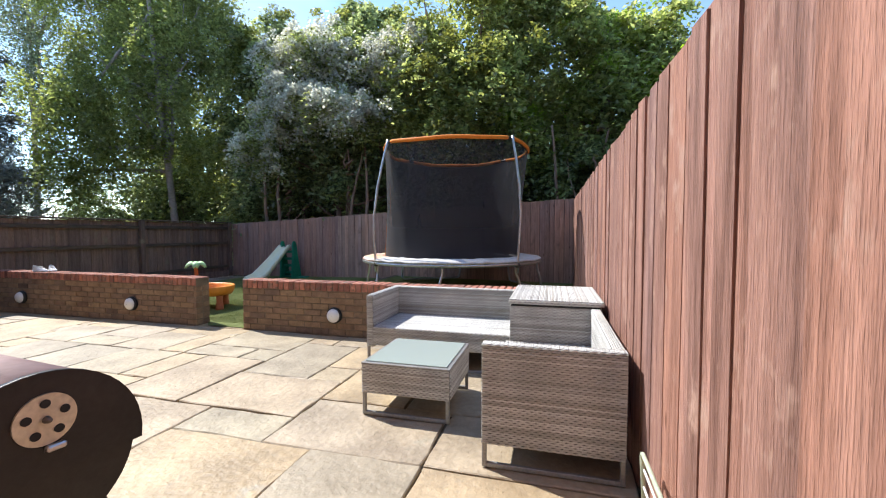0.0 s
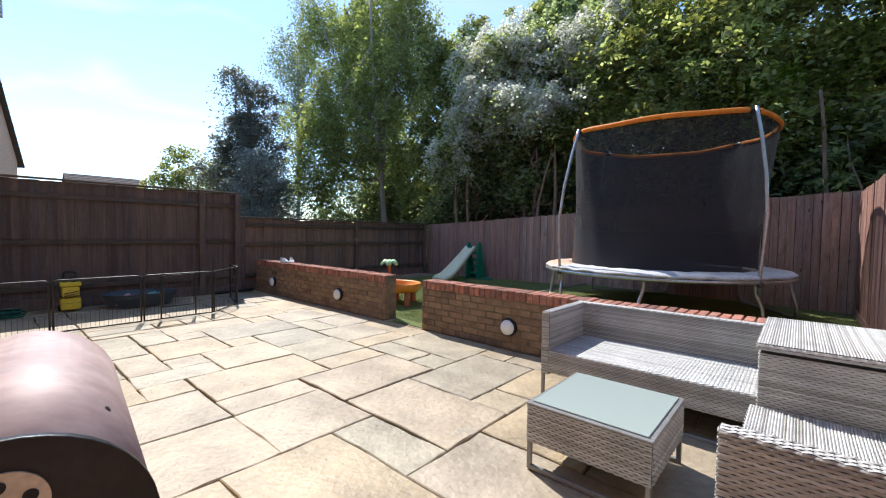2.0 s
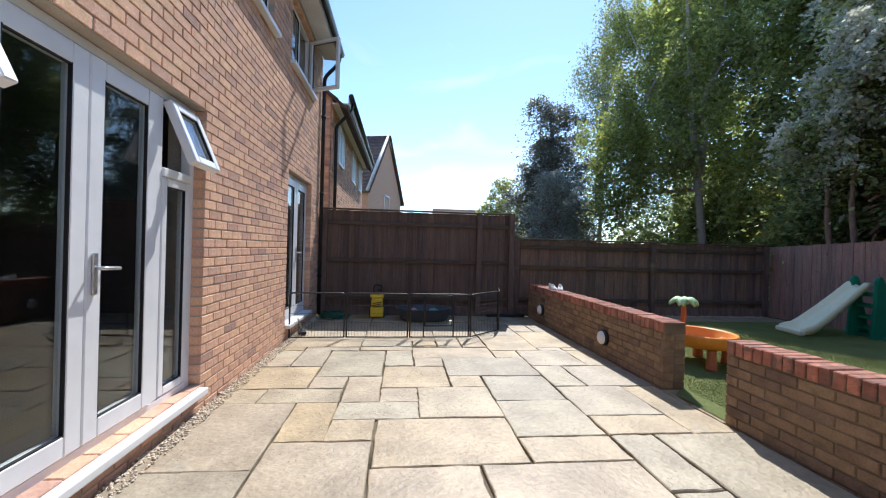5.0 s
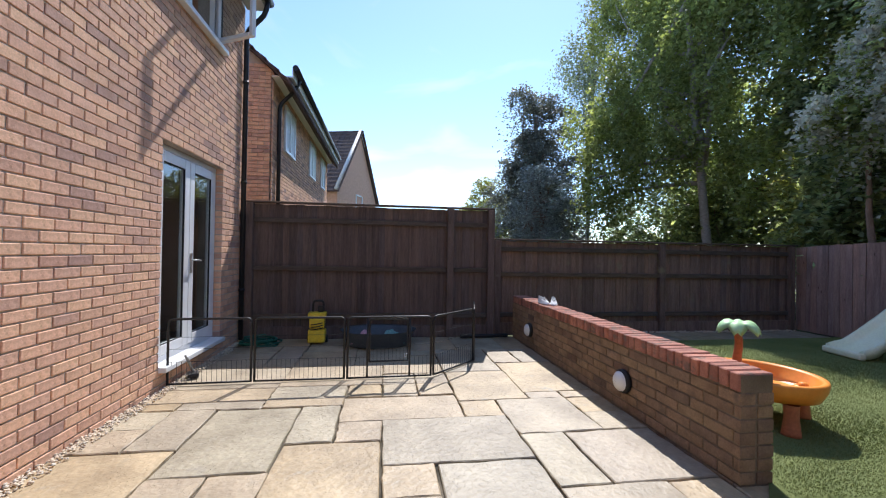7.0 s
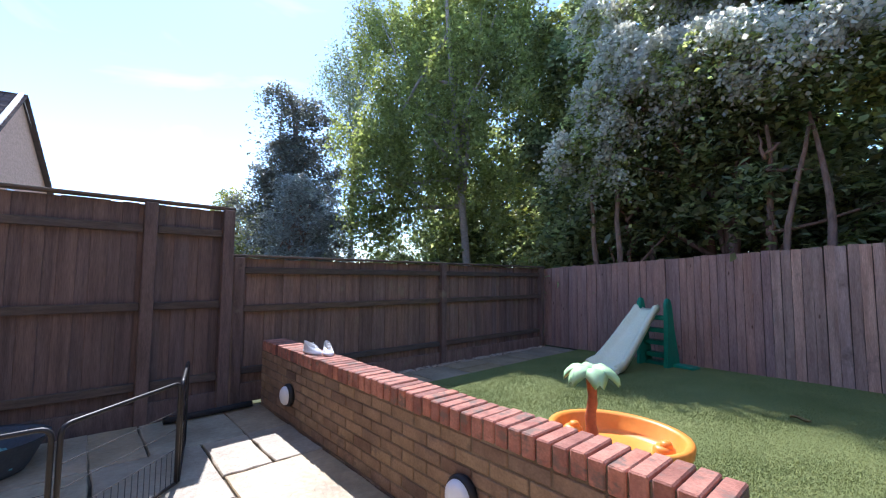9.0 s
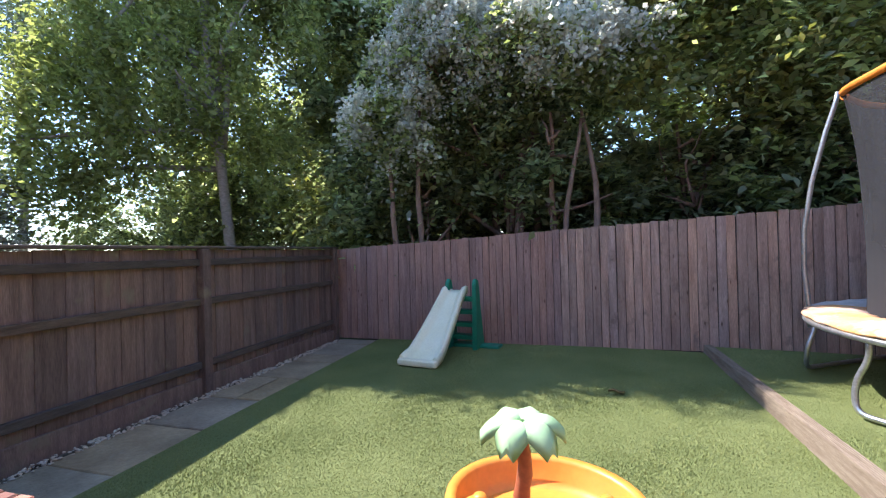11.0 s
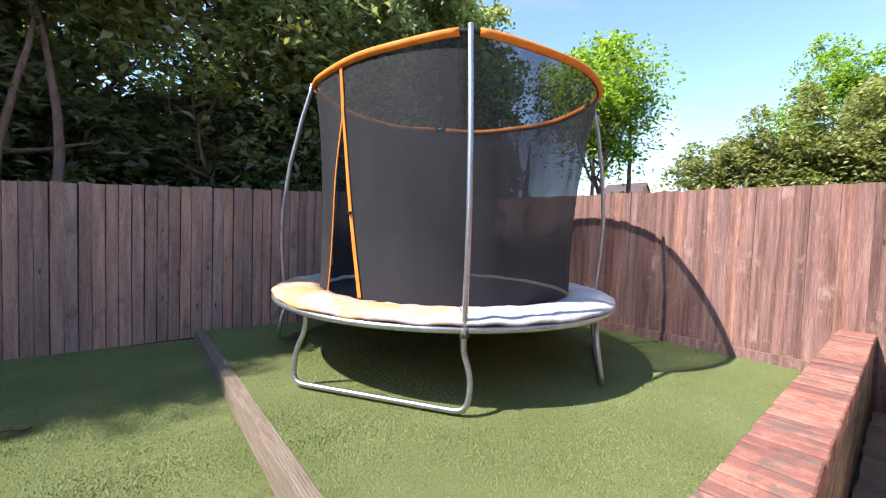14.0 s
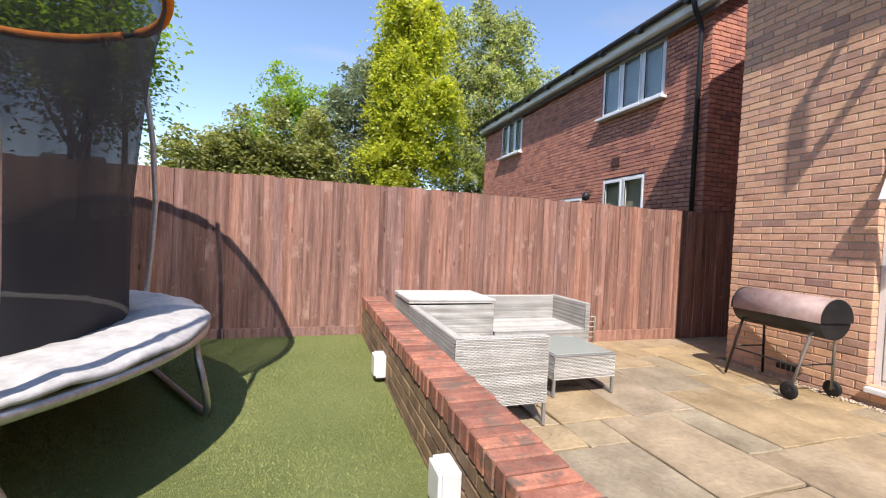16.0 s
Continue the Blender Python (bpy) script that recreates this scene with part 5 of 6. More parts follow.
tree("hawthorn", "hawthorn covered in white blossom overhanging the fence", (-6.9, 10.9, 0), 4.2, 0.12,
     [(-8.7, 10.2, 3.7, 0.7, 0.5, 1.0), (-7.8, 10.3, 4.7, 1.0, 0.6, 0.9), (-6.6, 10.2, 4.6, 1.0, 0.6, 0.6), (-5.6, 10.1, 4.35, 0.9, 0.5, 0.5), (-7.6, 11.2, 6.3, 1.6, 0.9, 1.1), (-5.6, 11.1, 6.0, 1.4, 0.8, 0.9)],
     [("crown", "small dark green leaves", leaf_dark, 24000, 0.125, dict(spread=0.2, shell=0.45)),
      ("new_leaves", "grey-green leaves among the blossom", leaf_mid, 16000, 0.10, dict(spread=0.16, shell=0.9, south=0.3)),
      ("blossom", "clusters of white blossom", blossom, 30000, 0.07, dict(spread=0.115, shell=0.99, per=75, aspect=0.9, flat=0.5, tilt=0.8, south=0.45))], 106, stems=3)
# outer sprays take a paler leaf colour for the sunlight on the crowns
tree("dark_tree", "tall dark broadleaf tree behind the garden", (-10.2, 12.6, 0), 6.6, 0.2,
     [(-10.6, 11.6, 3.8, 1.5, 1.1, 2.2), (-9.6, 12.6, 5.6, 1.9, 1.5, 2.2), (-10.8, 12.8, 7.2, 1.8, 1.5, 1.8), (-9.8, 11.0, 2.4, 1.2, 0.9, 1.4)],
     [("crown", "dense dark leaves", leaf_dark, 34000, 0.17, dict(spread=0.22, shell=0.4)), ("young_leaves", "outer leaves coloured paler as if sunlit", leaf_olive, 14000, 0.11, dict(spread=0.2, shell=0.93))], 107)
tree("dark_tree", "tall dark broadleaf tree behind the garden", (-6.4, 13.2, 0), 7.0, 0.2,
     [(-7.2, 12.8, 4.8, 1.9, 1.3, 2.4), (-5.4, 13.0, 6.4, 2.0, 1.5, 2.2), (-7.4, 13.2, 7.6, 1.8, 1.5, 1.6)],
     [("crown", "dense dark leaves", leaf_dark, 30000, 0.17, dict(spread=0.22, shell=0.4)), ("young_leaves", "outer leaves coloured paler as if sunlit", leaf_olive, 13000, 0.11, dict(spread=0.2, shell=0.93))], 108)
tree("holly_tree", "mid-green leafy tree over the trampoline", (-2.6, 11.6, 0), 6.6, 0.18,
     [(-3.7, 10.2, 4.6, 1.5, 0.9, 1.2), (-2.2, 10.3, 5.0, 1.5, 1.0, 1.4), (-3.0, 11.2, 6.8, 2.0, 1.3, 1.6), (-0.9, 11.2, 5.6, 1.5, 1.2, 1.8), (-4.3, 11.2, 6.0, 1.4, 1.1, 1.3), (-1.8, 11.4, 7.6, 1.3, 1.1, 1.1)],
     [("crown", "glossy mid-green leaves with pale tips", leaf_mid, 34000, 0.14, dict(spread=0.2, shell=0.5)),
      ("young_leaves", "pale yellow-green outer leaves in a sunlit tone", leaf_olive, 30000, 0.11, dict(spread=0.2, shell=0.97))], 109, stems=2)
# the brighter leaf colour on top stands for sunlight on this crown
tree("broad_tree", "green broadleaf tree behind the far fence corner", (1.0, 11.8, 0), 7.0, 0.2,
     [(0.6, 11.2, 4.4, 1.5, 1.2, 2.2), (1.4, 11.6, 5.8, 1.4, 1.3, 1.7), (2.0, 11.4, 4.6, 1.1, 1.1, 1.7), (-1.4, 11.0, 3.4, 1.3, 0.9, 1.5)],
     [("crown", "mid-green leaves", leaf_mid, 34000, 0.15, dict(spread=0.24, shell=0.4)), ("young_leaves", "top leaves coloured brighter as if sunlit", leaf_bright, 7000, 0.1, dict(spread=0.2, shell=0.85, top_only=1.0))], 110, limbs=12)
tree("small_tree", "slender bright green tree with fanned bare branches", (2.9, 8.6, 0), 4.2, 0.09,
     [(2.9, 8.7, 4.8, 1.25, 1.25, 0.9), (2.4, 8.8, 4.1, 0.9, 0.9, 0.7), (3.5, 8.6, 4.2, 0.9, 0.9, 0.8), (3.0, 8.7, 3.4, 0.7, 0.7, 0.5)],
     [("crown", "bright green leaves", leaf_bright, 15000, 0.10, dict(spread=0.2, shell=0.4, per=60))], 111, stems=2, limbs=18)
thicket = [(-8.6 + 1.05 * i, 10.75 + 0.35 * math.sin(i * 2.1), 2.75 + 0.35 * math.sin(i * 1.3), 0.95, 0.5, 1.05) for i in range(11)]
for i in range(0, 11, 2):
    bl = thicket[i:i + 2]
    tree("laurel_bush", "dense dark evergreen bush with bare stems behind the fence", (bl[0][0] + 0.3, bl[0][1] - 0.45, 0), 3.9, 0.075, bl,
         [("crown", "dark glossy leaves", leaf_dark, 7000, 0.17, dict(spread=0.17, shell=0.55, aspect=0.42)), ("young_leaves", "outer leaves in a paler sunlit tone", leaf_mid, 2600, 0.14, dict(spread=0.16, shell=0.9))], 120 + i, stems=3, limbs=9, category="bush")
bushes = [((11.6, 8.0, 0), [(11.2, 9.3, 2.6, 1.2, 0.9, 2.2), (11.5, 8.1, 3.4, 1.3, 1.1, 2.4), (12.0, 6.6, 3.6, 1.3, 1.2, 2.5), (12.6, 5.1, 3.8, 1.2, 1.2, 2.6)], leaf_olive, 44000, "olive green hedge tree beyond the red-brown fence"),
          ((13.0, 3.4, 0), [(13.2, 3.9, 4.2, 1.5, 1.3, 3.6), (13.0, 2.9, 7.2, 1.3, 1.3, 2.8), (13.4, 2.4, 4.0, 1.5, 1.4, 3.0)], leaf_silver, 38000, "grey-green tree beyond the red-brown fence"),
          ((17.5, 6.6, 0), [(17.2, 7.4, 6.4, 1.7, 1.5, 2.8), (17.6, 5.6, 7.2, 1.7, 1.6, 3.0), (17.4, 6.4, 4.0, 2.0, 2.0, 2.5)], leaf_bright, 26000, "bright green tree beyond the red-brown fence"),
          ((11.6, 1.7, 0), [(11.6, 2.2, 4.2, 1.5, 1.3, 3.0), (11.5, 1.7, 7.4, 1.8, 1.6, 2.6), (11.6, 1.3, 10.0, 1.5, 1.3, 2.0), (11.8, 0.3, 6.0, 1.4, 1.2, 3.0)], leaf_yellow, 52000, "tall yellow-green maple beyond the red-brown fence"),
          ((14.6, -3.0, 0), [(14.2, -1.6, 5.4, 2.0, 2.0, 4.2), (14.3, -2.4, 9.6, 2.0, 2.0, 3.4), (14.3, -4.0, 10.2, 1.9, 2.0, 3.0), (13.4, -5.4, 8.2, 1.6, 1.7, 2.6), (13.4, -4.0, 5.0, 2.0, 2.4, 3.6)], leaf_mid, 64000, "tall green tree behind the red brick house")]
for i, (base, bl, mat, n, lab) in enumerate(bushes):
    tree("garden_tree", lab, base, bl[-1][2], 0.16, bl, [("crown", "", mat, n, 0.16, dict(spread=0.27, shell=0.3))], 140 + i, stems=2)
for i, (x, y, z, r) in enumerate([(-15.5, 14.5, 4.0, 3.0), (-13.0, 16.5, 4.6, 3.0), (-9.0, 16.0, 3.6, 2.8), (-5.6, 15.4, 3.8, 2.6), (-2.2, 15.0, 3.6, 2.6), (0.8, 15.0, 3.2, 2.4), (4.5, 18.0, 3.2, 2.6)]):
    tree("woodland_tree", "dark woodland tree far behind the garden", (x, y, 0), z + 1, 0.2, [(x, y, z, r, 1.6, z * 0.95)],
         [("crown", "", leaf_dark if i % 2 else leaf_mid, 15000, 0.2, dict(spread=0.4, shell=0.3))], 160 + i, limbs=5)

for i in range(-6, 6):
    x, y = -9.2 + 1.75 * i, 12.2 + 0.3 * math.sin(i * 2.3) + (0.8 if i < 0 else 0)
    tree("undergrowth_bush", "dense shaded undergrowth behind the back fence", (x, y, 0), 2.0, 0.05, [(x - 0.5, y, 1.6, 0.95, 0.5, 1.7 if i >= 0 else 2.6), (x + 0.5, y + 0.1, 1.9, 0.95, 0.5, 1.7 if i >= 0 else 2.8)],
         [("crown", "shaded dark leaves", leaf_dark, 9000, 0.14, dict(spread=0.2, shell=0.3))], 190 + i, stems=2, limbs=3, category="bush")


# ---- rattan furniture ----
def weave(bm, o, u, v, n, w, h, pitch=0.0115, stake=0.042, amp=0.0032):
    """Flat strands woven over and under upright stakes on a w x h face."""
    o, u, v, n = Vector(o), Vector(u), Vector(v), Vector(n)
    rows = max(1, int(h / pitch))
    segs = max(2, int(w / (stake / 2)))
    for r in range(rows):
        v0, v1 = r * h / rows, (r + 0.9) * h / rows
        strip = []
        for i in range(segs + 1):
            s = w * i / segs
            a = amp * math.cos(math.pi * i + math.pi * (r % 2)) if 0 < i < segs else 0
            strip.append((bm.verts.new(o + u * s + v * v0 + n * (a + 0.001)), bm.verts.new(o + u * s + v * (v0 + v1) / 2 + n * (a + 0.0042)), bm.verts.new(o + u * s + v * v1 + n * (a + 0.001))))
        for p, q in zip(strip, strip[1:]):
            bm.faces.new((p[0], q[0], q[1], p[1]))
            bm.faces.new((p[1], q[1], q[2], p[2]))


def wicker_panel(parent, name, x0, x1, y0, y1, z0, z1, faces="xXyYZ", label=""):
    """A woven block: a core coloured dark for shade between strands on the faces asked for."""
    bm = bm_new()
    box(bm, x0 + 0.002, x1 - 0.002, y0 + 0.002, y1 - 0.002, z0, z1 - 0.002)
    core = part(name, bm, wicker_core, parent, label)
    bm = bm_new()
    dx, dy, dz = x1 - x0, y1 - y0, z1 - z0
    if "y" in faces:
        weave(bm, (x0, y0, z0), (1, 0, 0), (0, 0, 1), (0, -1, 0), dx, dz)
    if "Y" in faces:
        weave(bm, (x1, y1, z0), (-1, 0, 0), (0, 0, 1), (0, 1, 0), dx, dz)
    if "x" in faces:
        weave(bm, (x0, y1, z0), (0, -1, 0), (0, 0, 1), (-1, 0, 0), dy, dz)
    if "X" in faces:
        weave(bm, (x1, y0, z0), (0, 1, 0), (0, 0, 1), (1, 0, 0), dy, dz)
    if "Z" in faces:
        if dx > dy:
            weave(bm, (x0, y0, z1), (1, 0, 0), (0, 1, 0), (0, 0, 1), dx, dy)
        else:
            weave(bm, (x1, y0, z1), (0, 1, 0), (-1, 0, 0), (0, 0, 1), dy, dx)
    part("weave", bm, wicker, core)
    return core


def steel_base(parent, x0, x1, y0, y1, z, sides="yY"):
    """Square-tube legs with floor rails on two ends."""
    t = 0.024
    for x in (x0, x1 - t):
        for y in (y0, y1 - t):
            bm = bm_new()
            round_box(bm, x, x + t, y, y + t, 0.004, z, 0.003, 1)
            part("leg", bm, grey_steel, parent)
    rails = []
    if "y" in sides:
        rails += [(x0 + t, x1 - t, y0, y0 + t), (x0 + t, x1 - t, y1 - t, y1)]
    if "x" in sides:
        rails += [(x0, x0 + t, y0 + t, y1 - t), (x1 - t, x1, y0 + t, y1 - t)]
    for a, b, c, d in rails:
        bm = bm_new()
        round_box(bm, a, b, c, d, 0.004, 0.004 + t, 0.003, 1)
        part("floor_rail", bm, grey_steel, parent)


# sofa along the garden wall
s1 = thing("rattan_sofa", "grey woven rattan sofa without cushions against the brick wall", "sofa", (-1.82, 3.85, 0), group="rattan corner set")
wicker_panel(s1, "armrest", -0.665, -0.605, -0.36, 0.30, 0.17, 0.655, "xXyZ")
wicker_panel(s1, "backrest", -0.665, 0.67, 0.30, 0.36, 0.17, 0.655, "xyYZ")
wicker_panel(s1, "seat", -0.603, 0.67, -0.36, 0.298, 0.19, 0.36, "yZ")
steel_base(s1, -0.665, 0.67, -0.36, 0.36, 0.185)
# sofa along the fence, its end panel to the house
s2 = thing("rattan_sofa", "grey woven rattan sofa without cushions along the red-brown fence", "sofa", (-0.81, 2.69, 0), group="rattan corner set")
wicker_panel(s2, "armrest", -0.355, 0.35, -0.58, -0.52, 0.13, 0.66, "xXyYZ")
wicker_panel(s2, "backrest", 0.29, 0.35, -0.518, 0.60, 0.17, 0.655, "xXZ")
wicker_panel(s2, "seat", -0.355, 0.288, -0.518, 0.60, 0.19, 0.37, "xZ")
steel_base(s2, -0.355, 0.35, -0.58, 0.60, 0.18)
# corner storage box
s3 = thing("storage_box", "grey rattan corner storage box with a lifting lid", "storage box", (-0.79, 3.75, 0), group="rattan corner set")
wicker_panel(s3, "body", -0.345, 0.345, -0.455, 0.46, 0.16, 0.655, "xXyY")
lid = wicker_panel(s3, "lid", -0.355, 0.36, -0.465, 0.47, 0.672, 0.705, "xXyYZ")
# black filler block: the shade in the gap below the lid
bm = bm_new()
box(bm, -0.33, 0.33, -0.44, 0.44, 0.655, 0.672)
part("lid_gap", bm, black_plastic, s3)
steel_base(s3, -0.345, 0.345, -0.455, 0.46, 0.16)
# coffee table
ct = thing("coffee_table", "low grey rattan coffee table with a frosted glass top", "coffee table", (-1.75, 2.83, 0), group="rattan corner set")
wicker_panel(ct, "apron", -0.305, 0.305, -0.315, 0.315, 0.155, 0.35, "xXyY")
bm = bm_new()
frame_bars_pts = [(-0.31, 0.31, -0.32, -0.29), (-0.31, 0.31, 0.29, 0.32), (-0.31, -0.28, -0.29, 0.29), (0.28, 0.31, -0.29, 0.29)]
for a, b, c, d in frame_bars_pts:
    box(bm, a, b, c, d, 0.350, 0.364)
part("rim", soften(bm, 0.003), grey_steel, ct)
bm = bm_new()
round_box(bm, -0.285, 0.285, -0.295, 0.295, 0.3645, 0.3725, 0.002, 1)
part("glass_top", bm, frosted, ct, "pale green frosted glass")
steel_base(ct, -0.305, 0.305, -0.315, 0.315, 0.16)

# ---- trampoline ----
TC = (-2.60, 7.291)
tr = thing("trampoline", "round trampoline with black safety net and faded orange and grey pads", "trampoline", (TC[0], TC[1], UP + 0.012))


def polar(r, a, z):
    return Vector((r * math.cos(radians(a)), r * math.sin(radians(a)), z))


A0 = 233.7                                    # bearing of the pole nearest the lawn's edge
POLES = (A0, A0 + 90, A0 + 180, A0 + 270)
PAD = [(1.20, 0.575), (1.21, 0.612), (1.30, 0.628), (1.42, 0.628), (1.54, 0.612), (1.60, 0.595), (1.613, 0.578), (1.605, 0.566), (1.56, 0.572), (1.42, 0.592), (1.20, 0.575)]


def pad_sheet(bm, a0, a1, seed, n=64):
    """A slack padded sleeve: wrinkles run across it and its rim droops between the ties."""
    cols = []
    for i in range(n + 1):
        a = a0 + (a1 - a0) * i / n
        col = []
        for j, (r, z) in enumerate(PAD):
            edge = 0 < i < n
            w = noise.noise(Vector((a * 0.16, r * 7, seed))) * 0.016 + noise.noise(Vector((a * 0.5, r * 3, seed + 9))) * 0.007
            sag = 0.012 * noise.noise(Vector((a * 0.09, 0, seed + 4))) if r > 1.5 else 0.0
            col.append(bm.verts.new(polar(r + sag * edge, a, z + (w if 0 < j < 8 else 0.4 * w) * edge)))
        cols.append(col)
    for p, q in zip(cols, cols[1:]):
        for j in range(len(PAD) - 1):
            f = bm.faces.new((p[j], q[j], q[j + 1], p[j + 1]))
            f.smooth = True


for k, a0 in enumerate(POLES):
    bm = bm_new()
    pad_sheet(bm, a0 + 0.15, a0 + 89.85, k)
    part("spring_pad", bm, pad_orange if k == 3 else pad_grey, tr, "faded orange and pink pad" if k == 3 else "faded grey pad")
bm = bm_new()
tube(bm, [polar(1.592, i * 5, 0.538) for i in range(72)], 0.024, 8, True)
part("frame_ring", bm, galv, tr, "galvanised steel ring")
bm = bm_new()
rings = [[bm.verts.new(polar(r, i * 7.5, 0.57 - 0.05 * (1 - (r / 1.22) ** 2))) for i in range(48)] for r in (0.05, 0.4, 0.8, 1.22)]
bm.faces.new(rings[0])
for a, b in zip(rings, rings[1:]):
    for i in range(48):
        bm.faces.new((a[i], a[(i + 1) % 48], b[(i + 1) % 48], b[i]))
part("jump_mat", bm, mat_black, tr, "black jumping mat")


HOOP = (1.33, 1.44, 1.40, 1.325)              # the hoop's reach at each pole
SAG = (0.05, 0.06, 0.05, 0.155)               # and how far it is drawn in between one pole and the next


def rim(a):
    """Radius and height of the net's top hoop, pulled out to the poles."""
    u = ((a - A0) % 360) / 90
    k, f = int(u) % 4, u % 1
    e = f * f * (3 - 2 * f)
    w = math.sin(math.pi * f)
    return HOOP[k] * (1 - e) + HOOP[(k + 1) % 4] * e - SAG[k] * w, 2.492 - 0.03 * w + 0.006 * math.sin(radians(a * 8))


DOOR = (176.0, 182.0, 197.0)                  # far foot, head and near foot of the doorway


def net_point(a, t):
    """A point of the hanging net: bearing a, t from its foot (0) to the hoop (1)."""
    r1, z1 = rim(a)
    slack = math.sin(math.pi * t) ** 0.8
    fold = 0.030 * noise.noise(Vector((a * 0.045 + 1.1 * t, 0.6 * t, 2.0))) + 0.014 * noise.noise(Vector((a * 0.16 + 1.6 * t, 1.1 * t, 7.0)))
    return polar(1.21 + (r1 - 1.21) * t ** 1.5 + fold * slack - 0.02 * slack, a, 0.585 + (z1 - 0.585) * t)


bm = bm_new()
NC, NR = 180, 22
cols = [[bm.verts.new(net_point(i * 360 / NC, k / NR)) for k in range(NR + 1)] for i in range(NC)]
for i in range(NC):
    for k in range(NR):
        a, u = (i + 0.5) * 360 / NC, (k + 0.5) / NR / 0.80
        if u < 1 and DOOR[0] + (DOOR[1] - DOOR[0]) * u < a < DOOR[2] + (DOOR[1] - DOOR[2]) * u:
            continue
        f = bm.faces.new((cols[i][k], cols[(i + 1) % NC][k], cols[(i + 1) % NC][k + 1], cols[i][k + 1]))
        f.smooth = True
part("safety_net", bm, net_mat, tr, "fine black mesh net with an unzipped doorway")
for k, a0 in enumerate(POLES):
    bm = bm_new()
    tube(bm, [polar(rim(a0 + 3 + 84 * i / 30)[0], a0 + 3 + 84 * i / 30, rim(a0 + 3 + 84 * i / 30)[1]) for i in range(31)], 0.031, 8)
    part("top_rim", bm, orange_trim, tr, "orange padded top rim")
bm = bm_new()
tube(bm, [polar(rim(i * 3)[0], i * 3, rim(i * 3)[1]) for i in range(120)], 0.018, 8, True)
part("hoop", bm, black_plastic, tr, "black hoop inside the orange sleeve")


def strap(a_top, a_bot, t_top, t_bot, wide):
    bm = bm_new()
    prev = None
    for k in range(15):
        u = k / 14
        a = a_top + (a_bot - a_top) * u
        p = net_point(a, t_top + (t_bot - t_top) * u)
        out = Vector((p.x, p.y, 0)).normalized()
        side = Vector((-out.y, out.x, 0)) * wide / 2
        q = [bm.verts.new(p + out * d + side * s) for d in (0.006, 0.012) for s in (-1, 1)]
        if prev:
            for i, j in ((0, 1), (1, 3), (3, 2), (2, 0)):
                bm.faces.new((prev[i], prev[j], q[j], q[i]))
        else:
            bm.faces.new((q[0], q[1], q[3], q[2]))
        prev = q
    bm.faces.new((prev[0], prev[2], prev[3], prev[1]))
    return part("door_strap", bm, orange_trim, tr, "orange webbing door edge")


strap(180, DOOR[1], 0.985, 0.80, 0.042)
near_strap = strap(DOOR[1], DOOR[2], 0.80, 0.02, 0.036)
strap(DOOR[1], DOOR[0], 0.80, 0.02, 0.014)
bm = bm_new()
p = net_point(DOOR[1] + (DOOR[2] - DOOR[1]) * 0.56, 0.80 - 0.78 * 0.56)
out = Vector((p.x, p.y, 0)).normalized()
tube(bm, [p + out * 0.016 - Vector((0, 0, 0.012)), p + out * 0.016 + Vector((0, 0, 0.012))], 0.02, 6)
part("buckle", bm, black_plastic, near_strap, "black plastic buckle")
for a, hoop in zip(POLES, HOOP):
    d = hoop - 1.33
    bm = bm_new()
    tube(bm, [polar(r + d * min(1, max(0, z - 0.9) / 1.5), a, z) for r, z in ((1.585, 0.40), (1.59, 0.62), (1.615, 0.95), (1.61, 1.3), (1.545, 1.75), (1.44, 2.2), (1.37, 2.44), (1.352, 2.53))], 0.0195, 10)
    p = part("enclosure_pole", bm, galv, tr, "galvanised net pole")
    bm = bm_new()
    tube(bm, [polar(1.59, a, 0.555), polar(1.59, a, 0.49)], 0.034, 8)
    tube(bm, [polar(1.54, a, 0.52), polar(1.645, a, 0.52)], 0.009, 6)
    part("bracket", bm, rust, p)
for a in POLES:
    a2 = a - 45
    bm = bm_new()
    def leg_pts(b, s):
        return [polar(1.548, b, 0.52), polar(1.548, b, 0.38), polar(1.60, b + s * 2.0, 0.2), polar(1.622, b + s * 1.0, 0.0)]
    path = leg_pts(a2, -1) + leg_pts(a, 1)[::-1]
    tube(bm, arc([p + Vector((0, 0, 0.022)) for p in path], 0.09, 6), 0.02, 8)
    part("leg_frame", bm, galv, tr, "bent galvanised tube leg")


# ---- slide ----
def loft(bm, sections, closed=False):
    rows = [[bm.verts.new(p) for p in s] for s in sections]
    for a, b in zip(rows, rows[1:]):
        n = len(a)
        for i in range(n if closed else n - 1):
            f = bm.faces.new((a[i], a[(i + 1) % n], b[(i + 1) % n], b[i]))
            f.smooth = True
    return rows


SLZ = lawn_z(-7.6, 8.8)
sd = thing("slide", "small toddler slide with cream chute and green ladder", "slide", (-7.58, 8.8, SLZ), -10)
sections = []
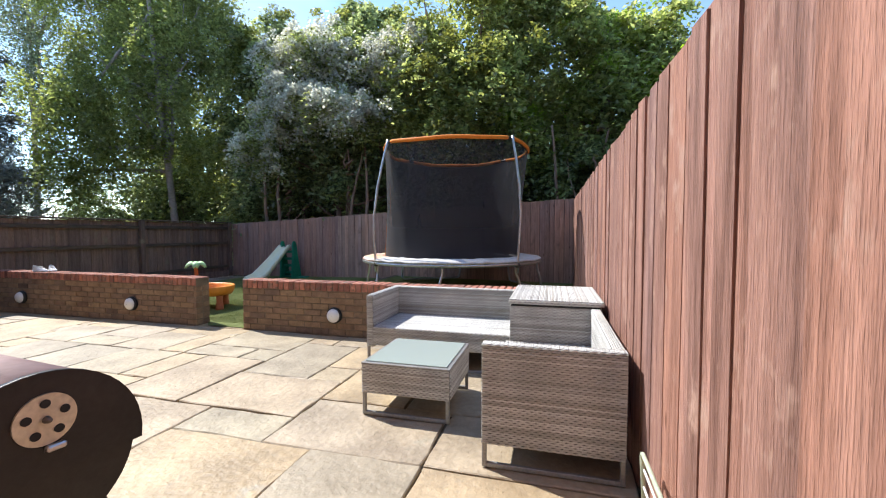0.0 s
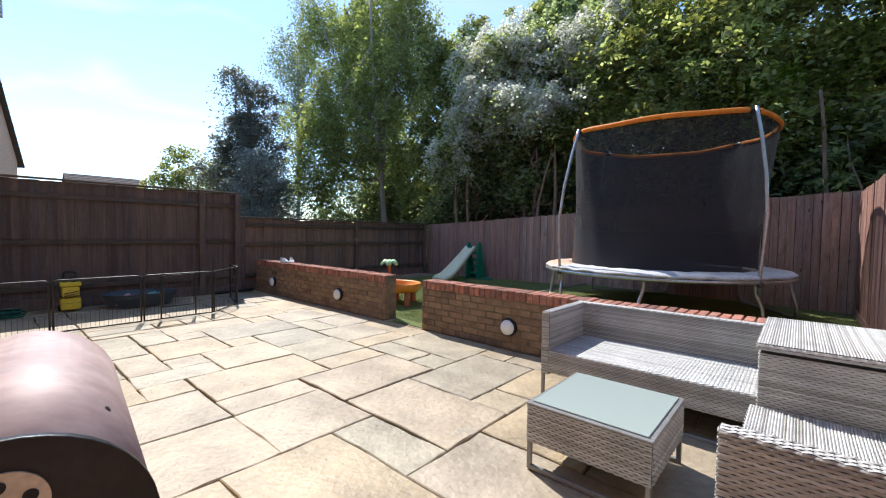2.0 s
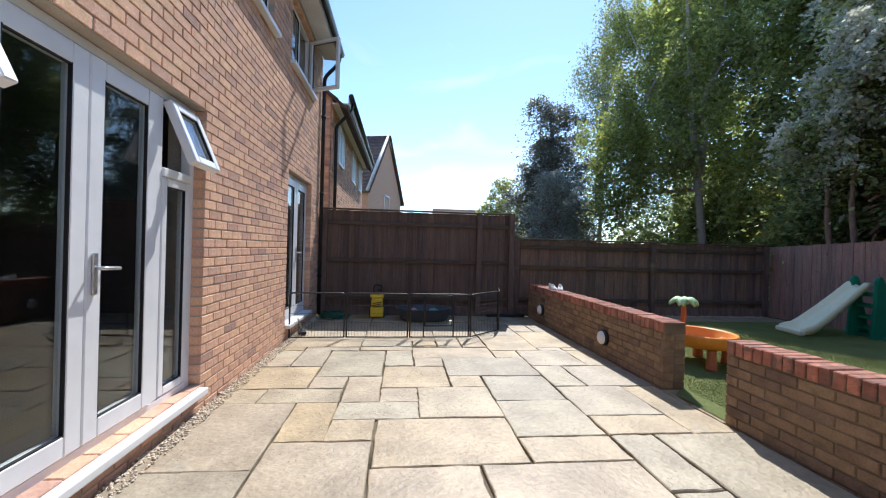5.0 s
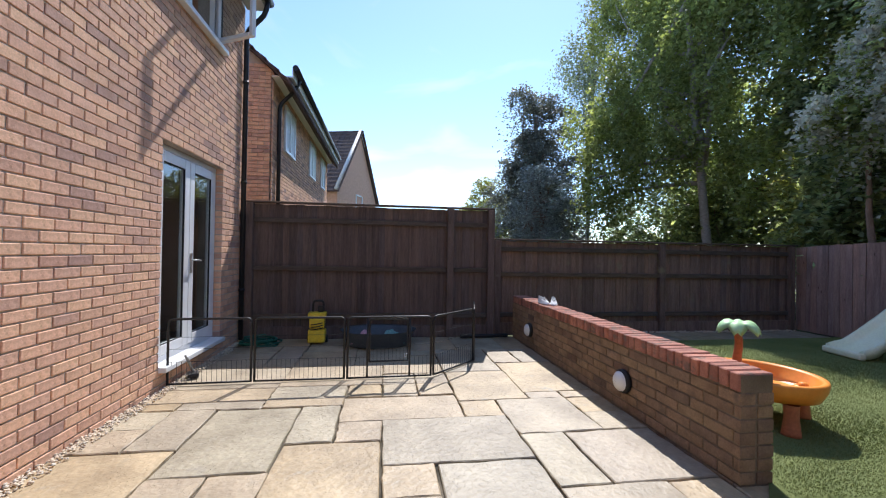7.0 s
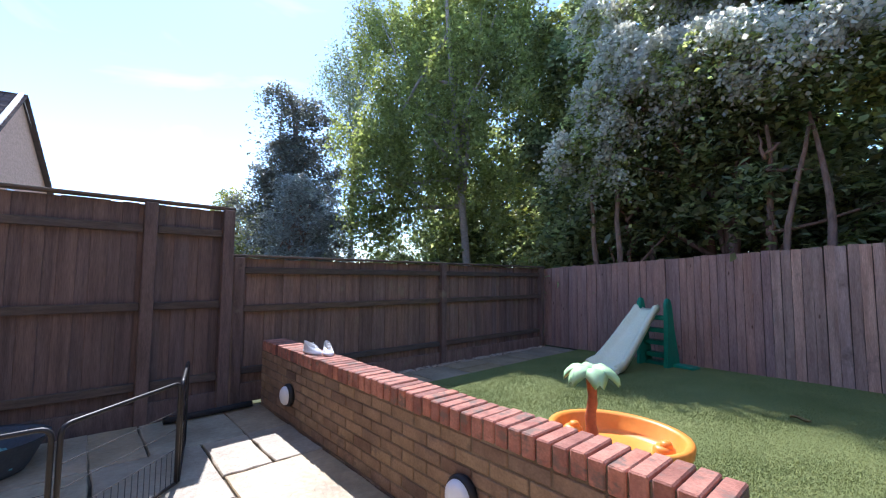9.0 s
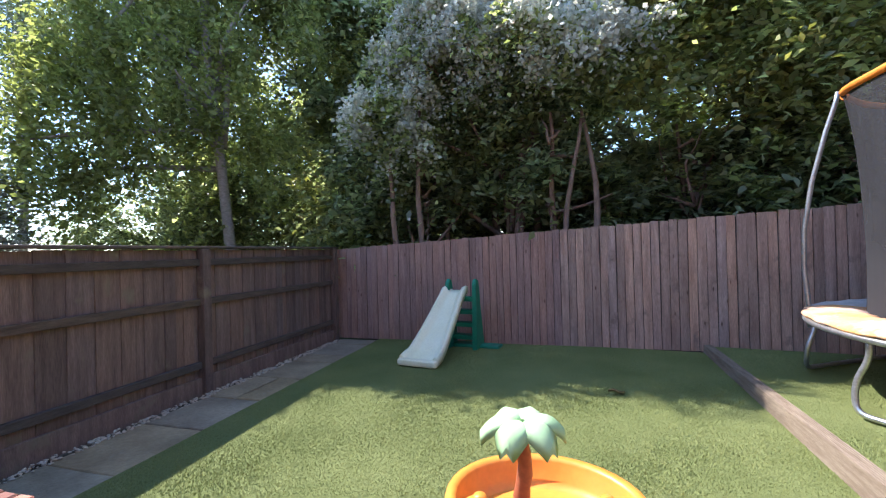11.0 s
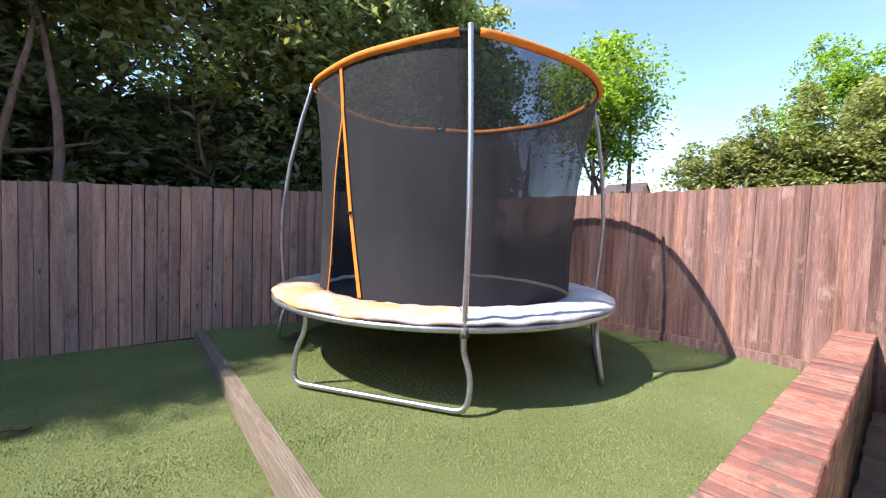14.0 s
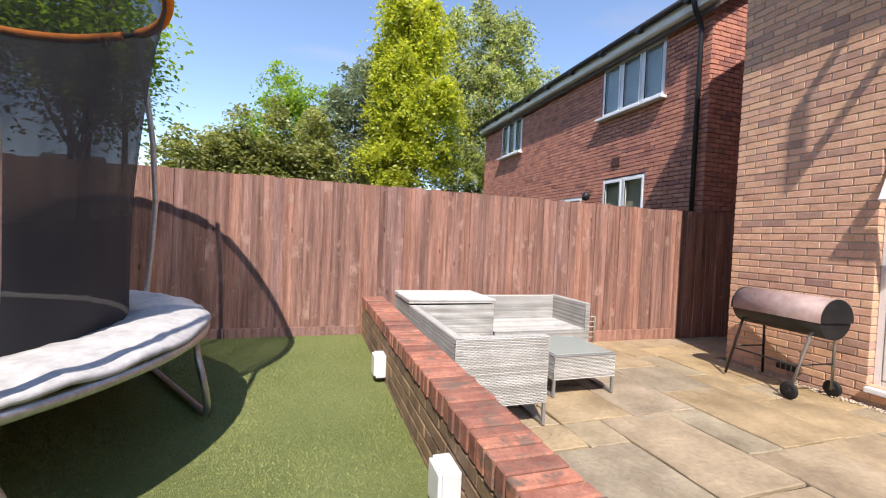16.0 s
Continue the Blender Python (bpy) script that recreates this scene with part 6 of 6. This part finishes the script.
for k in range(13):
    u = k / 12
    y = -0.62 + 0.98 * u
    z = 0.055 + 0.80 * (max(0, u - 0.13) / 0.87) ** 1.12 if u < 0.92 else 0.055 + 0.80 * ((0.92 - 0.13) / 0.87) ** 1.12 + (u - 0.92) * 0.5
    half = 0.255 - 0.085 * min(1, u * 1.15)
    wall = 0.085 if 0.08 < u < 0.97 else 0.05
    cx_ = -0.07 + 0.09 * u
    sections.append([Vector((cx_ - half, y, z - 0.035)), Vector((cx_ - half, y, z + wall)), Vector((cx_ - half + 0.025, y, z + wall + 0.012)), Vector((cx_ - half + 0.05, y, z + wall)), Vector((cx_ - half + 0.075, y, z + 0.02)), Vector((cx_ - half + 0.12, y, z)),
                     Vector((cx_ + half - 0.12, y, z)), Vector((cx_ + half - 0.075, y, z + 0.02)), Vector((cx_ + half - 0.05, y, z + wall)), Vector((cx_ + half - 0.025, y, z + wall + 0.012)), Vector((cx_ + half, y, z + wall)), Vector((cx_ + half, y, z - 0.035))])
bm = bm_new()
rows = loft(bm, sections, True)
bm.faces.new(rows[0][::-1])
bm.faces.new(rows[-1])
part("chute", bm, slide_white, sd, "cream plastic chute")
bm = bm_new()
round_box(bm, -0.33, 0.19, -0.68, -0.58, 0.0, 0.085, 0.03, 3)
part("foot", bm, slide_white, sd)
for sx in (-1, 1):
    bm = bm_new()
    outline = [(0.26, 0.0), (0.60, 0.0), (0.56, 0.10), (0.47, 0.55), (0.44, 0.86), (0.40, 0.96), (0.34, 0.97), (0.30, 0.90), (0.31, 0.6)]
    x0, x1 = (0.10 + sx * 0.20 - 0.03, 0.10 + sx * 0.20 + 0.03)
    a = [bm.verts.new((x0, y, z)) for y, z in outline]
    b = [bm.verts.new((x1, y, z)) for y, z in outline]
    bm.faces.new(a)
    bm.faces.new(b[::-1])
    for i in range(len(outline)):
        bm.faces.new((a[i], a[(i + 1) % len(outline)], b[(i + 1) % len(outline)], b[i]))
    bmesh.ops.bevel(bm, geom=bm.edges[:], offset=0.014, segments=2, affect="EDGES")
    part("side_panel", bm, slide_green, sd, "dark green ladder side")
for i, z in enumerate((0.16, 0.34, 0.52, 0.70)):
    bm = bm_new()
    round_box(bm, -0.07, 0.27, 0.40 - 0.02 * i, 0.55 - 0.03 * i, z - 0.045, z + 0.02, 0.015, 2)
    part("step", bm, slide_green, sd)
bm = bm_new()
round_box(bm, -0.16, 0.60, 0.40, 0.60, 0.0, 0.055, 0.025, 3)
part("base_bar", bm, slide_green, sd)

# ---- sand and water table ----
wt = thing("water_table", "orange plastic water play table with a toy palm tree", "play table", (-6.21, 5.38, lawn_z(-6.2, 5.46)))


def oval(a, b, z, n=36, wob=0.03):
    return [Vector((a * math.cos(t) * (1 + wob * math.cos(2 * t)), b * math.sin(t) * (1 + wob * math.cos(2 * t)), z)) for t in (2 * math.pi * i / n for i in range(n))]


bm = bm_new()
rows = loft(bm, [oval(0.30, 0.27, 0.205), oval(0.36, 0.33, 0.22), oval(0.395, 0.365, 0.29), oval(0.405, 0.375, 0.345), oval(0.398, 0.368, 0.36), oval(0.37, 0.34, 0.36), oval(0.355, 0.325, 0.345), oval(0.34, 0.31, 0.265), oval(0.30, 0.27, 0.24)], True)
bm.faces.new(rows[0][::-1])
bm.faces.new(rows[-1])
part("tub", bm, toy_orange, wt, "deep orange tub")
for x, y in ((0.29, -0.1), (-0.27, -0.16), (0.05, 0.26), (-0.22, 0.16)):
    bm = bm_new()
    lathe(bm, [(0.0, 0.0), (0.062, 0.0), (0.058, 0.02), (0.045, 0.14), (0.05, 0.22)], 14, (x * 1.15, y * 1.15, 0))
    part("leg", bm, toy_red if (x, y) == (-0.27, -0.16) else toy_brown, wt, "terracotta plastic leg")
bm = bm_new()
pts = [(-0.07 + 0.008 * math.sin(k), -0.16, 0.24 + 0.0415 * k) for k in range(12)]
tube(bm, pts, [0.036 - 0.0012 * k + (0.003 if k % 2 else 0) for k in range(12)], 12)
part("palm_trunk", bm, toy_brown, wt, "ridged terracotta palm trunk")
for k in range(6):
    bm = bm_new()
    a = radians(60 * k + 15)
    secs = []
    for i in range(8):
        u = i / 7
        r = 0.012 + 0.148 * u
        w = 0.07 * math.sin(math.pi * (0.2 + 0.74 * u)) ** 0.7 + 0.003
        z = 0.725 + 0.05 * math.sin(math.pi * 0.62 * u) - 0.09 * u * u
        c, s = math.cos(a), math.sin(a)
        row = []
        for lat, lift in ((-1, -0.03), (-0.5, -0.002), (0, 0.016), (0.5, -0.002), (1, -0.03), (0.5, -0.018), (0, -0.006), (-0.5, -0.018)):
            q = lat * w
            row.append(Vector((-0.07 + c * r - s * q, -0.16 + s * r + c * q, z + lift * (0.5 + u * 0.6))))
        secs.append(row)
    rows = loft(bm, secs, True)
    bm.faces.new(rows[0][::-1])
    bm.faces.new(rows[-1])
    part("palm_leaf", bm, toy_leaf, wt, "pale green plastic palm leaf")
for x, y in ((0.24, 0.08), (-0.28, -0.02)):
    bm = bm_new()
    lathe(bm, [(0.0, 0.07), (0.04, 0.075), (0.06, 0.06), (0.066, 0.0)], 12, (x, y, 0.245))
    lathe(bm, [(0.0, 0.10), (0.026, 0.098), (0.034, 0.08), (0.036, 0.06)], 12, (x + 0.012, y, 0.245))
    part("moulded_castle", bm, toy_orange, wt)
bm = bm_new()
for i in range(5):
    round_box(bm, -0.12 + 0.03 * i, -0.06 + 0.03 * i, -0.26 + 0.02 * (i % 2), -0.19, 0.245, 0.30 + 0.012 * (i % 3), 0.012, 2)
part("rock", bm, toy_grey, wt, "grey moulded rock")
sp = thing("toy_spade", "small blue plastic toy spade in the play table", "toy spade", (-6.13, 5.31, lawn_z(-6.2, 5.46) + 0.245), 125)
bm = bm_new()
round_box(bm, -0.012, 0.012, -0.02, 0.11, 0.0, 0.014, 0.005)
part("handle", bm, toy_blue, sp)
bm = bm_new()
round_box(bm, -0.028, 0.028, -0.085, -0.02, 0.0, 0.012, 0.005)
part("blade", bm, toy_blue, sp)

# ---- barbecue ----
BX0, BX1, BY, BZ, BR = -2.70, -1.84, 0.66, 0.752, 0.193
bq = thing("drum_barbecue", "weathered burgundy lidded drum barbecue on wheeled legs", "barbecue", ((BX0 + BX1) / 2, BY, 0), -6)
bl = (BX1 - BX0) / 2


def half_drum(bm, a0, a1, r, x0, x1, n=18, capped=True):
    """A half cylinder along x with closed ends."""
    ends = []
    for x in (x0, x1):
        ends.append([bm.verts.new((x, r * math.cos(radians(a0 + (a1 - a0) * i / n)), BZ + r * math.sin(radians(a0 + (a1 - a0) * i / n)))) for i in range(n + 1)])
    for i in range(n):
        f = bm.faces.new((ends[0][i], ends[0][i + 1], ends[1][i + 1], ends[1][i]))
        f.smooth = True
    bm.faces.new(ends[0])
    bm.faces.new(ends[1][::-1])


bm = bm_new()
half_drum(bm, -8, 188, BR, -bl, bl - 0.004, 24)
lid_ob = part("lid", bm, bbq_lid, bq, "faded burgundy metal lid")
bm = bm_new()
half_drum(bm, -8, 188, BR + 0.004, bl - 0.016, bl, 24)
part("lid_end", bm, bbq_black, lid_ob, "black enamel end plate")
bm = bm_new()
half_drum(bm, -8, 188, BR - 0.006, -bl - 0.004, -bl - 0.0005, 24)
part("lid_end", bm, bbq_black, lid_ob, "black enamel end plate")
bm = bm_new()
half_drum(bm, 188, 352, BR - 0.012, -bl + 0.01, bl - 0.008, 20)
part("fire_bowl", bm, bbq_black, bq, "black enamel lower half")
bm = bm_new()
n = 40
outer = [bm.verts.new((bl + 0.005, 0.054 * math.cos(2 * math.pi * i / n) + 0.005, BZ + 0.098 + 0.054 * math.sin(2 * math.pi * i / n))) for i in range(n)]
bm.faces.new(outer)
back = [bm.verts.new((bl + 0.0005, v.co.y, v.co.z)) for v in outer]
for i in range(n):
    bm.faces.new((outer[i], outer[(i + 1) % n], back[(i + 1) % n], back[i]))
vent = part("vent_disc", bm, brass, bq, "dull brass vent disc with five holes")
# black discs on the uncut plate give the darkness inside the holes
for k in range(5):
    bm = bm_new()
    a = radians(72 * k + 20)
    c = Vector((bl + 0.0075, 0.034 * math.cos(a) + 0.005, BZ + 0.098 + 0.034 * math.sin(a)))
    ring_ = [bm.verts.new(c + Vector((0, 0.009 * math.cos(t), 0.009 * math.sin(t)))) for t in (2 * math.pi * i / 14 for i in range(14))]
    bm.faces.new(ring_)
    rb = [bm.verts.new(v.co - Vector((0.004, 0, 0))) for v in ring_]
    for i in range(14):
        bm.faces.new((ring_[i], ring_[(i + 1) % 14], rb[(i + 1) % 14], rb[i]))
    part("vent_hole", bm, rubber, vent)
bm = bm_new()
lathe(bm, [(0.0, 0.012), (0.006, 0.010), (0.008, 0.0)], 10)
bm.transform(Matrix.Translation((bl + 0.006, 0.005, BZ + 0.098)) @ Matrix.Rotation(math.pi / 2, 4, "Y"))
part("screw", bm, rust, vent)
bm = bm_new()
round_box(bm, bl + 0.002, bl + 0.018, 0.0, 0.034, BZ + 0.03, BZ + 0.043, 0.003, 1)
part("vent_tab", bm, galv, bq, "bright vent tab")
for x, wheel in ((bl - 0.1, False), (-bl + 0.1, True)):
    bm = bm_new()
    foot = 0.07 if wheel else 0.02
    tube(bm, arc([(x + 0.06, 0.26, foot), (x, 0.14, BZ - 0.13), (x, -0.14, BZ - 0.13), (x + 0.06, -0.23, foot)], 0.02), 0.0125, 8)
    part("leg_frame", bm, grey_steel if wheel else bbq_black, bq, "steel tube legs")
    bm = bm_new()
    tube(bm, [(x + 0.03, 0.20, 0.32), (x + 0.03, -0.19, 0.32)], 0.009, 6)
    part("brace", bm, bbq_black, bq)
bm = bm_new()
tube(bm, [(bl - 0.07, 0.20, 0.3), (-bl + 0.13, 0.20, 0.3)], 0.009, 6)
part("brace", bm, bbq_black, bq)
for y in (0.27, -0.24):
    bm = bm_new()
    rings = lathe(bm, [(0.028, -0.014), (0.07, -0.018), (0.076, -0.01), (0.076, 0.01), (0.07, 0.018), (0.028, 0.014)], 24)
    bm.transform(Matrix.Translation((-bl + 0.16, y, 0.077)) @ Matrix.Rotation(math.pi / 2, 4, "X"))
    w = part("wheel", bm, rubber, bq, "black plastic wheel")
    bm = bm_new()
    lathe(bm, [(0.0, 0.016), (0.03, 0.015), (0.03, -0.015), (0.0, -0.016)], 12)
    bm.transform(Matrix.Translation((-bl + 0.16, y, 0.077)) @ Matrix.Rotation(math.pi / 2, 4, "X"))
    part("hub", bm, black_plastic, w)
bm = bm_new()
tube(bm, [(0.22, BR * 0.70, BZ + BR * 0.71), (0.22, BR * 0.71 + 0.002, BZ + BR * 0.72)], 0.007, 8)
part("rivet", bm, rust, bq)


# ---- puppy pen ----
PEN = [(-7.455, 0.37), (-7.494, 1.124), (-7.503, 2.0), (-7.537, 2.874), (-8.08, 3.43), (-8.78, 3.58)]
PH = 0.62


def pen_panel(a, b, door, label):
    A, B = Vector((*a, 0)), Vector((*b, 0))
    L = (B - A).length - 0.02
    p = thing("pen_panel", label, "pet pen", (a[0], a[1], 0.006), math.degrees(math.atan2(B.y - A.y, B.x - A.x)), group="puppy pen panels")
    bm = bm_new()
    tube(bm, arc([(0.012, 0, 0.008), (0.012, 0, PH), (L, 0, PH), (L, 0, 0.008)], 0.05), 0.0115, 8)
    tube(bm, [(0.012, 0, 0.014), (L, 0, 0.014)], 0.0105, 6)
    part("frame", bm, black_plastic, p, "black steel tube frame")
    bm = bm_new()
    d0, d1 = (L * 0.24, L * 0.74) if door else (9, 9)
    n = int(L / 0.042)
    for i in range(1, n):
        x = L * i / n
        if d0 < x < d1:
            tube(bm, [(x, 0, 0.012), (x, 0, 0.155)], 0.002, 4, cap=False)
        else:
            tube(bm, [(x, 0, 0.012), (x, 0, 0.22)], 0.002, 4, cap=False)
    zs = (0.22, 0.34, 0.45) if not door else (0.22, 0.34)
    for z in zs:
        if door:
            tube(bm, [(0.012, 0, z), (d0, 0, z)], 0.002, 4, cap=False)
            tube(bm, [(d1, 0, z), (L, 0, z)], 0.002, 4, cap=False)
        else:
            tube(bm, [(0.012, 0, z), (L, 0, z)], 0.002, 4, cap=False)
    part("wire_mesh", bm, black_plastic, p, "thin black wires", "stuff")
    if door:
        for x in (d0, d1):
            bm = bm_new()
            tube(bm, [(x, 0, 0.012), (x, 0, PH)], 0.010, 6)
            part("door_post", bm, black_plastic, p)
        bm = bm_new()
        tube(bm, arc([(d0 + 0.02, 0.01, 0.17), (d0 + 0.02, 0.01, PH - 0.02), (d1 - 0.02, 0.01, PH - 0.02), (d1 - 0.02, 0.01, 0.17)], 0.04) + [Vector((d0 + 0.02, 0.01, 0.17))], 0.010, 6)
        g = part("gate", bm, black_plastic, p, "small black pen gate")
        bm = bm_new()
        for i in range(1, 10):
            x = d0 + 0.02 + (d1 - d0 - 0.04) * i / 10
            tube(bm, [(x, 0.01, 0.17), (x, 0.01, 0.3)], 0.002, 4, cap=False)
        tube(bm, [(d0 + 0.02, 0.01, 0.3), (d1 - 0.02, 0.01, 0.3)], 0.002, 4, cap=False)
        part("wire_mesh", bm, black_plastic, g, "", "stuff")
        bm = bm_new()
        tube(bm, arc([(d1 - 0.03, 0.02, 0.24), (d1 - 0.03, 0.035, 0.2), (d1 - 0.05, 0.035, 0.2), (d1 - 0.05, 0.02, 0.24)], 0.01), 0.004, 6)
        part("latch", bm, galv, g)
    return p


for i in range(5):
    pen_panel(PEN[i], PEN[i + 1], i == 2, "black wire puppy pen panel with a small gate" if i == 2 else "black wire puppy pen panel on the patio")

# ---- things in the pen ----
tub = thing("dog_bed", "oval slate-grey plastic dog bed in the shade", "dog bed", (-9.02, 2.3, 0.006), 90)
bm = bm_new()
rows = loft(bm, [oval(0.40, 0.27, 0.0, wob=0), oval(0.42, 0.29, 0.03, wob=0), oval(0.50, 0.35, 0.2, wob=0), oval(0.52, 0.37, 0.215, wob=0), oval(0.49, 0.34, 0.205, wob=0), oval(0.41, 0.28, 0.05, wob=0)], True)
bm.faces.new(rows[0][::-1])
bm.faces.new(rows[-1])
part("shell", bm, tub_grey, tub)


def blanket(x, y, material, label, seed):
    t = thing("blanket", label, "blanket", (x, y, 0.056))
    bm = bm_new()
    n = 14
    g = [[bm.verts.new(((i / n - 0.5) * 0.3, (j / n - 0.5) * 0.36, 0.012 + 0.15 * max(0, 1 - 3.6 * ((i / n - 0.5) ** 2 + (j / n - 0.5) ** 2)) * (0.75 + 0.7 * noise.noise(Vector((i * 0.45, j * 0.45, seed)))))) for j in range(n + 1)] for i in range(n + 1)]
    for i in range(n):
        for j in range(n):
            f = bm.faces.new((g[i][j], g[i + 1][j], g[i + 1][j + 1], g[i][j + 1]))
            f.smooth = True
    ob = part("folds", bm, material, t)
    md = ob.modifiers.new("thickness", "SOLIDIFY")
    md.thickness = 0.01


blanket(-8.98, 2.12, cloth_pink, "crumpled pink blanket in the dog bed", 2)
blanket(-8.98, 2.47, cloth_teal, "crumpled teal blanket in the dog bed", 5)

pw = thing("pressure_washer", "yellow and black upright pressure washer by the fence", "pressure washer", (-9.15, 1.46, 0.006))
bm = bm_new()
round_box(bm, -0.09, 0.09, -0.115, 0.115, 0.02, 0.2, 0.03, 3)
part("base", bm, toy_yellow, pw, "yellow plastic base")
bm = bm_new()
round_box(bm, -0.08, 0.08, -0.1, 0.1, 0.21, 0.36, 0.03, 3)
part("housing", bm, toy_yellow, pw, "yellow plastic housing")
bm = bm_new()
round_box(bm, -0.075, 0.075, -0.12, 0.12, 0.365, 0.43, 0.02, 2)
part("top_cover", bm, toy_yellow, pw)
bm = bm_new()
tube(bm, arc([(-0.05, -0.07, 0.36), (-0.06, -0.07, 0.58), (-0.06, 0.07, 0.58), (-0.05, 0.07, 0.36)], 0.05), 0.015, 8)
round_box(bm, -0.04, 0.03, 0.0, 0.08, 0.43, 0.52, 0.015, 2)
part("handle", bm, black_plastic, pw, "black carrying handle")
for k in range(3):
    bm = bm_new()
    tube(bm, [polar(0.105 + 0.006 * math.sin(i), i * 20, 0.21 + 0.035 * k + 0.02 * math.sin(radians(i * 20))) for i in range(18)], 0.007, 6, True)
    part("hose_loop", bm, black_plastic, pw)
for y in (-0.12, 0.12):
    bm = bm_new()
    lathe(bm, [(0.0, -0.015), (0.05, -0.015), (0.055, 0.0), (0.05, 0.015), (0.0, 0.015)], 16)
    bm.transform(Matrix.Translation((-0.05, y, 0.055)) @ Matrix.Rotation(math.pi / 2, 4, "X"))
    part("wheel", bm, rubber, pw)

hose = thing("garden_hose", "coiled dark green garden hose on the patio", "garden hose", (-9.1, 0.72, 0.006))
bm = bm_new()
pts = []
for i in range(220):
    a = i * 0.2
    r = 0.17 + 0.035 * math.sin(i * 0.37) + 0.02 * math.sin(i * 0.11)
    pts.append((r * math.cos(a), r * 1.25 * math.sin(a), 0.014 + 0.012 * (i / 31.4) + 0.008 * math.sin(i * 0.9)))
tube(bm, pts, 0.011, 6)
part("coil", bm, hose_green, hose)

dp = thing("hand_brush", "small black dustpan and brush by the door sill", "hand brush", (-7.72, 0.49, 0.006), 25)
bm = bm_new()
round_box(bm, -0.07, 0.07, -0.05, 0.05, 0.0, 0.05, 0.015, 2)
part("head", bm, black_plastic, dp)
bm = bm_new()
tube(bm, [(0.0, 0, 0.045), (0.02, -0.03, 0.14), (0.05, -0.07, 0.235)], [0.012, 0.014, 0.011], 8)
part("handle", bm, grey_steel, dp)

dr = thing("drain_pipe", "short black drain pipe lying at the fence foot", "pipe", (-9.36, 3.83, 0.035))
bm = bm_new()
tube(bm, arc([(0.02, -0.32, 0), (0.0, 0.2, 0), (-0.02, 0.28, 0.0), (-0.02, 0.42, 0.0)], 0.06), 0.028, 10)
part("pipe", bm, rubber, dr)


def shoe(x, y, turn):
    s = thing("shoe", "white canvas shoe resting on the brick wall", "shoe", (x, y, CAP_Z + 0.003), turn, group="pair of shoes")
    bm = bm_new()
    def foot(w, z, k):
        return [Vector((1.0 * (-0.12 + 0.25 * (0.5 - 0.5 * math.cos(t))), w * math.sin(t) * (1.0 + 0.25 * (0.5 - 0.5 * math.cos(t))), z)) for t in (2 * math.pi * i / 24 for i in range(24))]
    rows = loft(bm, [foot(0.036, 0.0, 0), foot(0.039, 0.006, 0), foot(0.039, 0.022, 0)], True)
    bm.faces.new(rows[0][::-1])
    bm.faces.new(rows[-1])
    part("sole", bm, upvc, s, "white rubber sole")
    bm = bm_new()
    def up(k):
        out = []
        for i in range(24):
            t = 2 * math.pi * i / 24
            u = 0.5 - 0.5 * math.cos(t)
            top = 0.085 - 0.05 * u
            out.append(Vector((-0.117 + (0.243 - 0.11 * k * k * 0.9) * u + 0.006 * k, 0.037 * math.sin(t) * (1 + 0.22 * u) * (1 - 0.32 * k), 0.022 + (top - 0.01) * k)))
        return out
    rows = loft(bm, [up(0), up(0.35), up(0.7), up(1.0)], True)
    part("upper", bm, shoe_white, s, "white canvas upper")
    bm = bm_new()
    for k in range(4):
        tube(bm, [(0.0 + 0.02 * k, -0.018, 0.082 - 0.009 * k), (0.0 + 0.02 * k, 0.018, 0.082 - 0.009 * k)], 0.004, 5)
    part("laces", bm, shoe_white, s)


shoe(-8.42, 4.43, 10)
shoe(-8.30, 4.52, -18)

lf = thing("fallen_leaf", "curled brown fallen leaf on the grass", "leaf", (-6.0 + 0.35, 7.6, lawn_z(-5.65, 7.6) + 0.022))
bm = bm_new()
secs = [[Vector((-0.07 + 0.14 * i / 6, 0.028 * math.sin(math.pi * (0.08 + 0.84 * i / 6)) * s, 0.018 * abs(s) + 0.01 * math.sin(i))) for s in (-1, -0.5, 0, 0.5, 1)] for i in range(7)]
loft(bm, secs)
ob = part("blade", bm, surface("dry_leaf", (0.10, 0.075, 0.03), (0.2, 0.15, 0.06), 30, 0.8), lf)
md = ob.modifiers.new("thickness", "SOLIDIFY")
md.thickness = 0.002

# open slatted thing standing in the gap between the sofa and the fence
ld = thing("folded_airer", "folded pale green metal rack leaning in the gap by the fence", "rack", (-0.44, 1.62, 0.0), 90)
bm = bm_new()
tube(bm, arc([(-0.16, 0, 0.01), (-0.16, 0.02, 0.36), (0.16, 0.02, 0.36), (0.16, 0, 0.01)], 0.03), 0.009, 8)
part("frame", bm, surface("pale_green_metal", (0.36, 0.42, 0.30), (0.48, 0.54, 0.42), 8, 0.5), ld)
for k in range(4):
    bm = bm_new()
    tube(bm, [(-0.15, 0.012, 0.08 + 0.07 * k), (0.15, 0.012, 0.08 + 0.07 * k)], 0.005, 6)
    part("bar", bm, white_paint, ld)
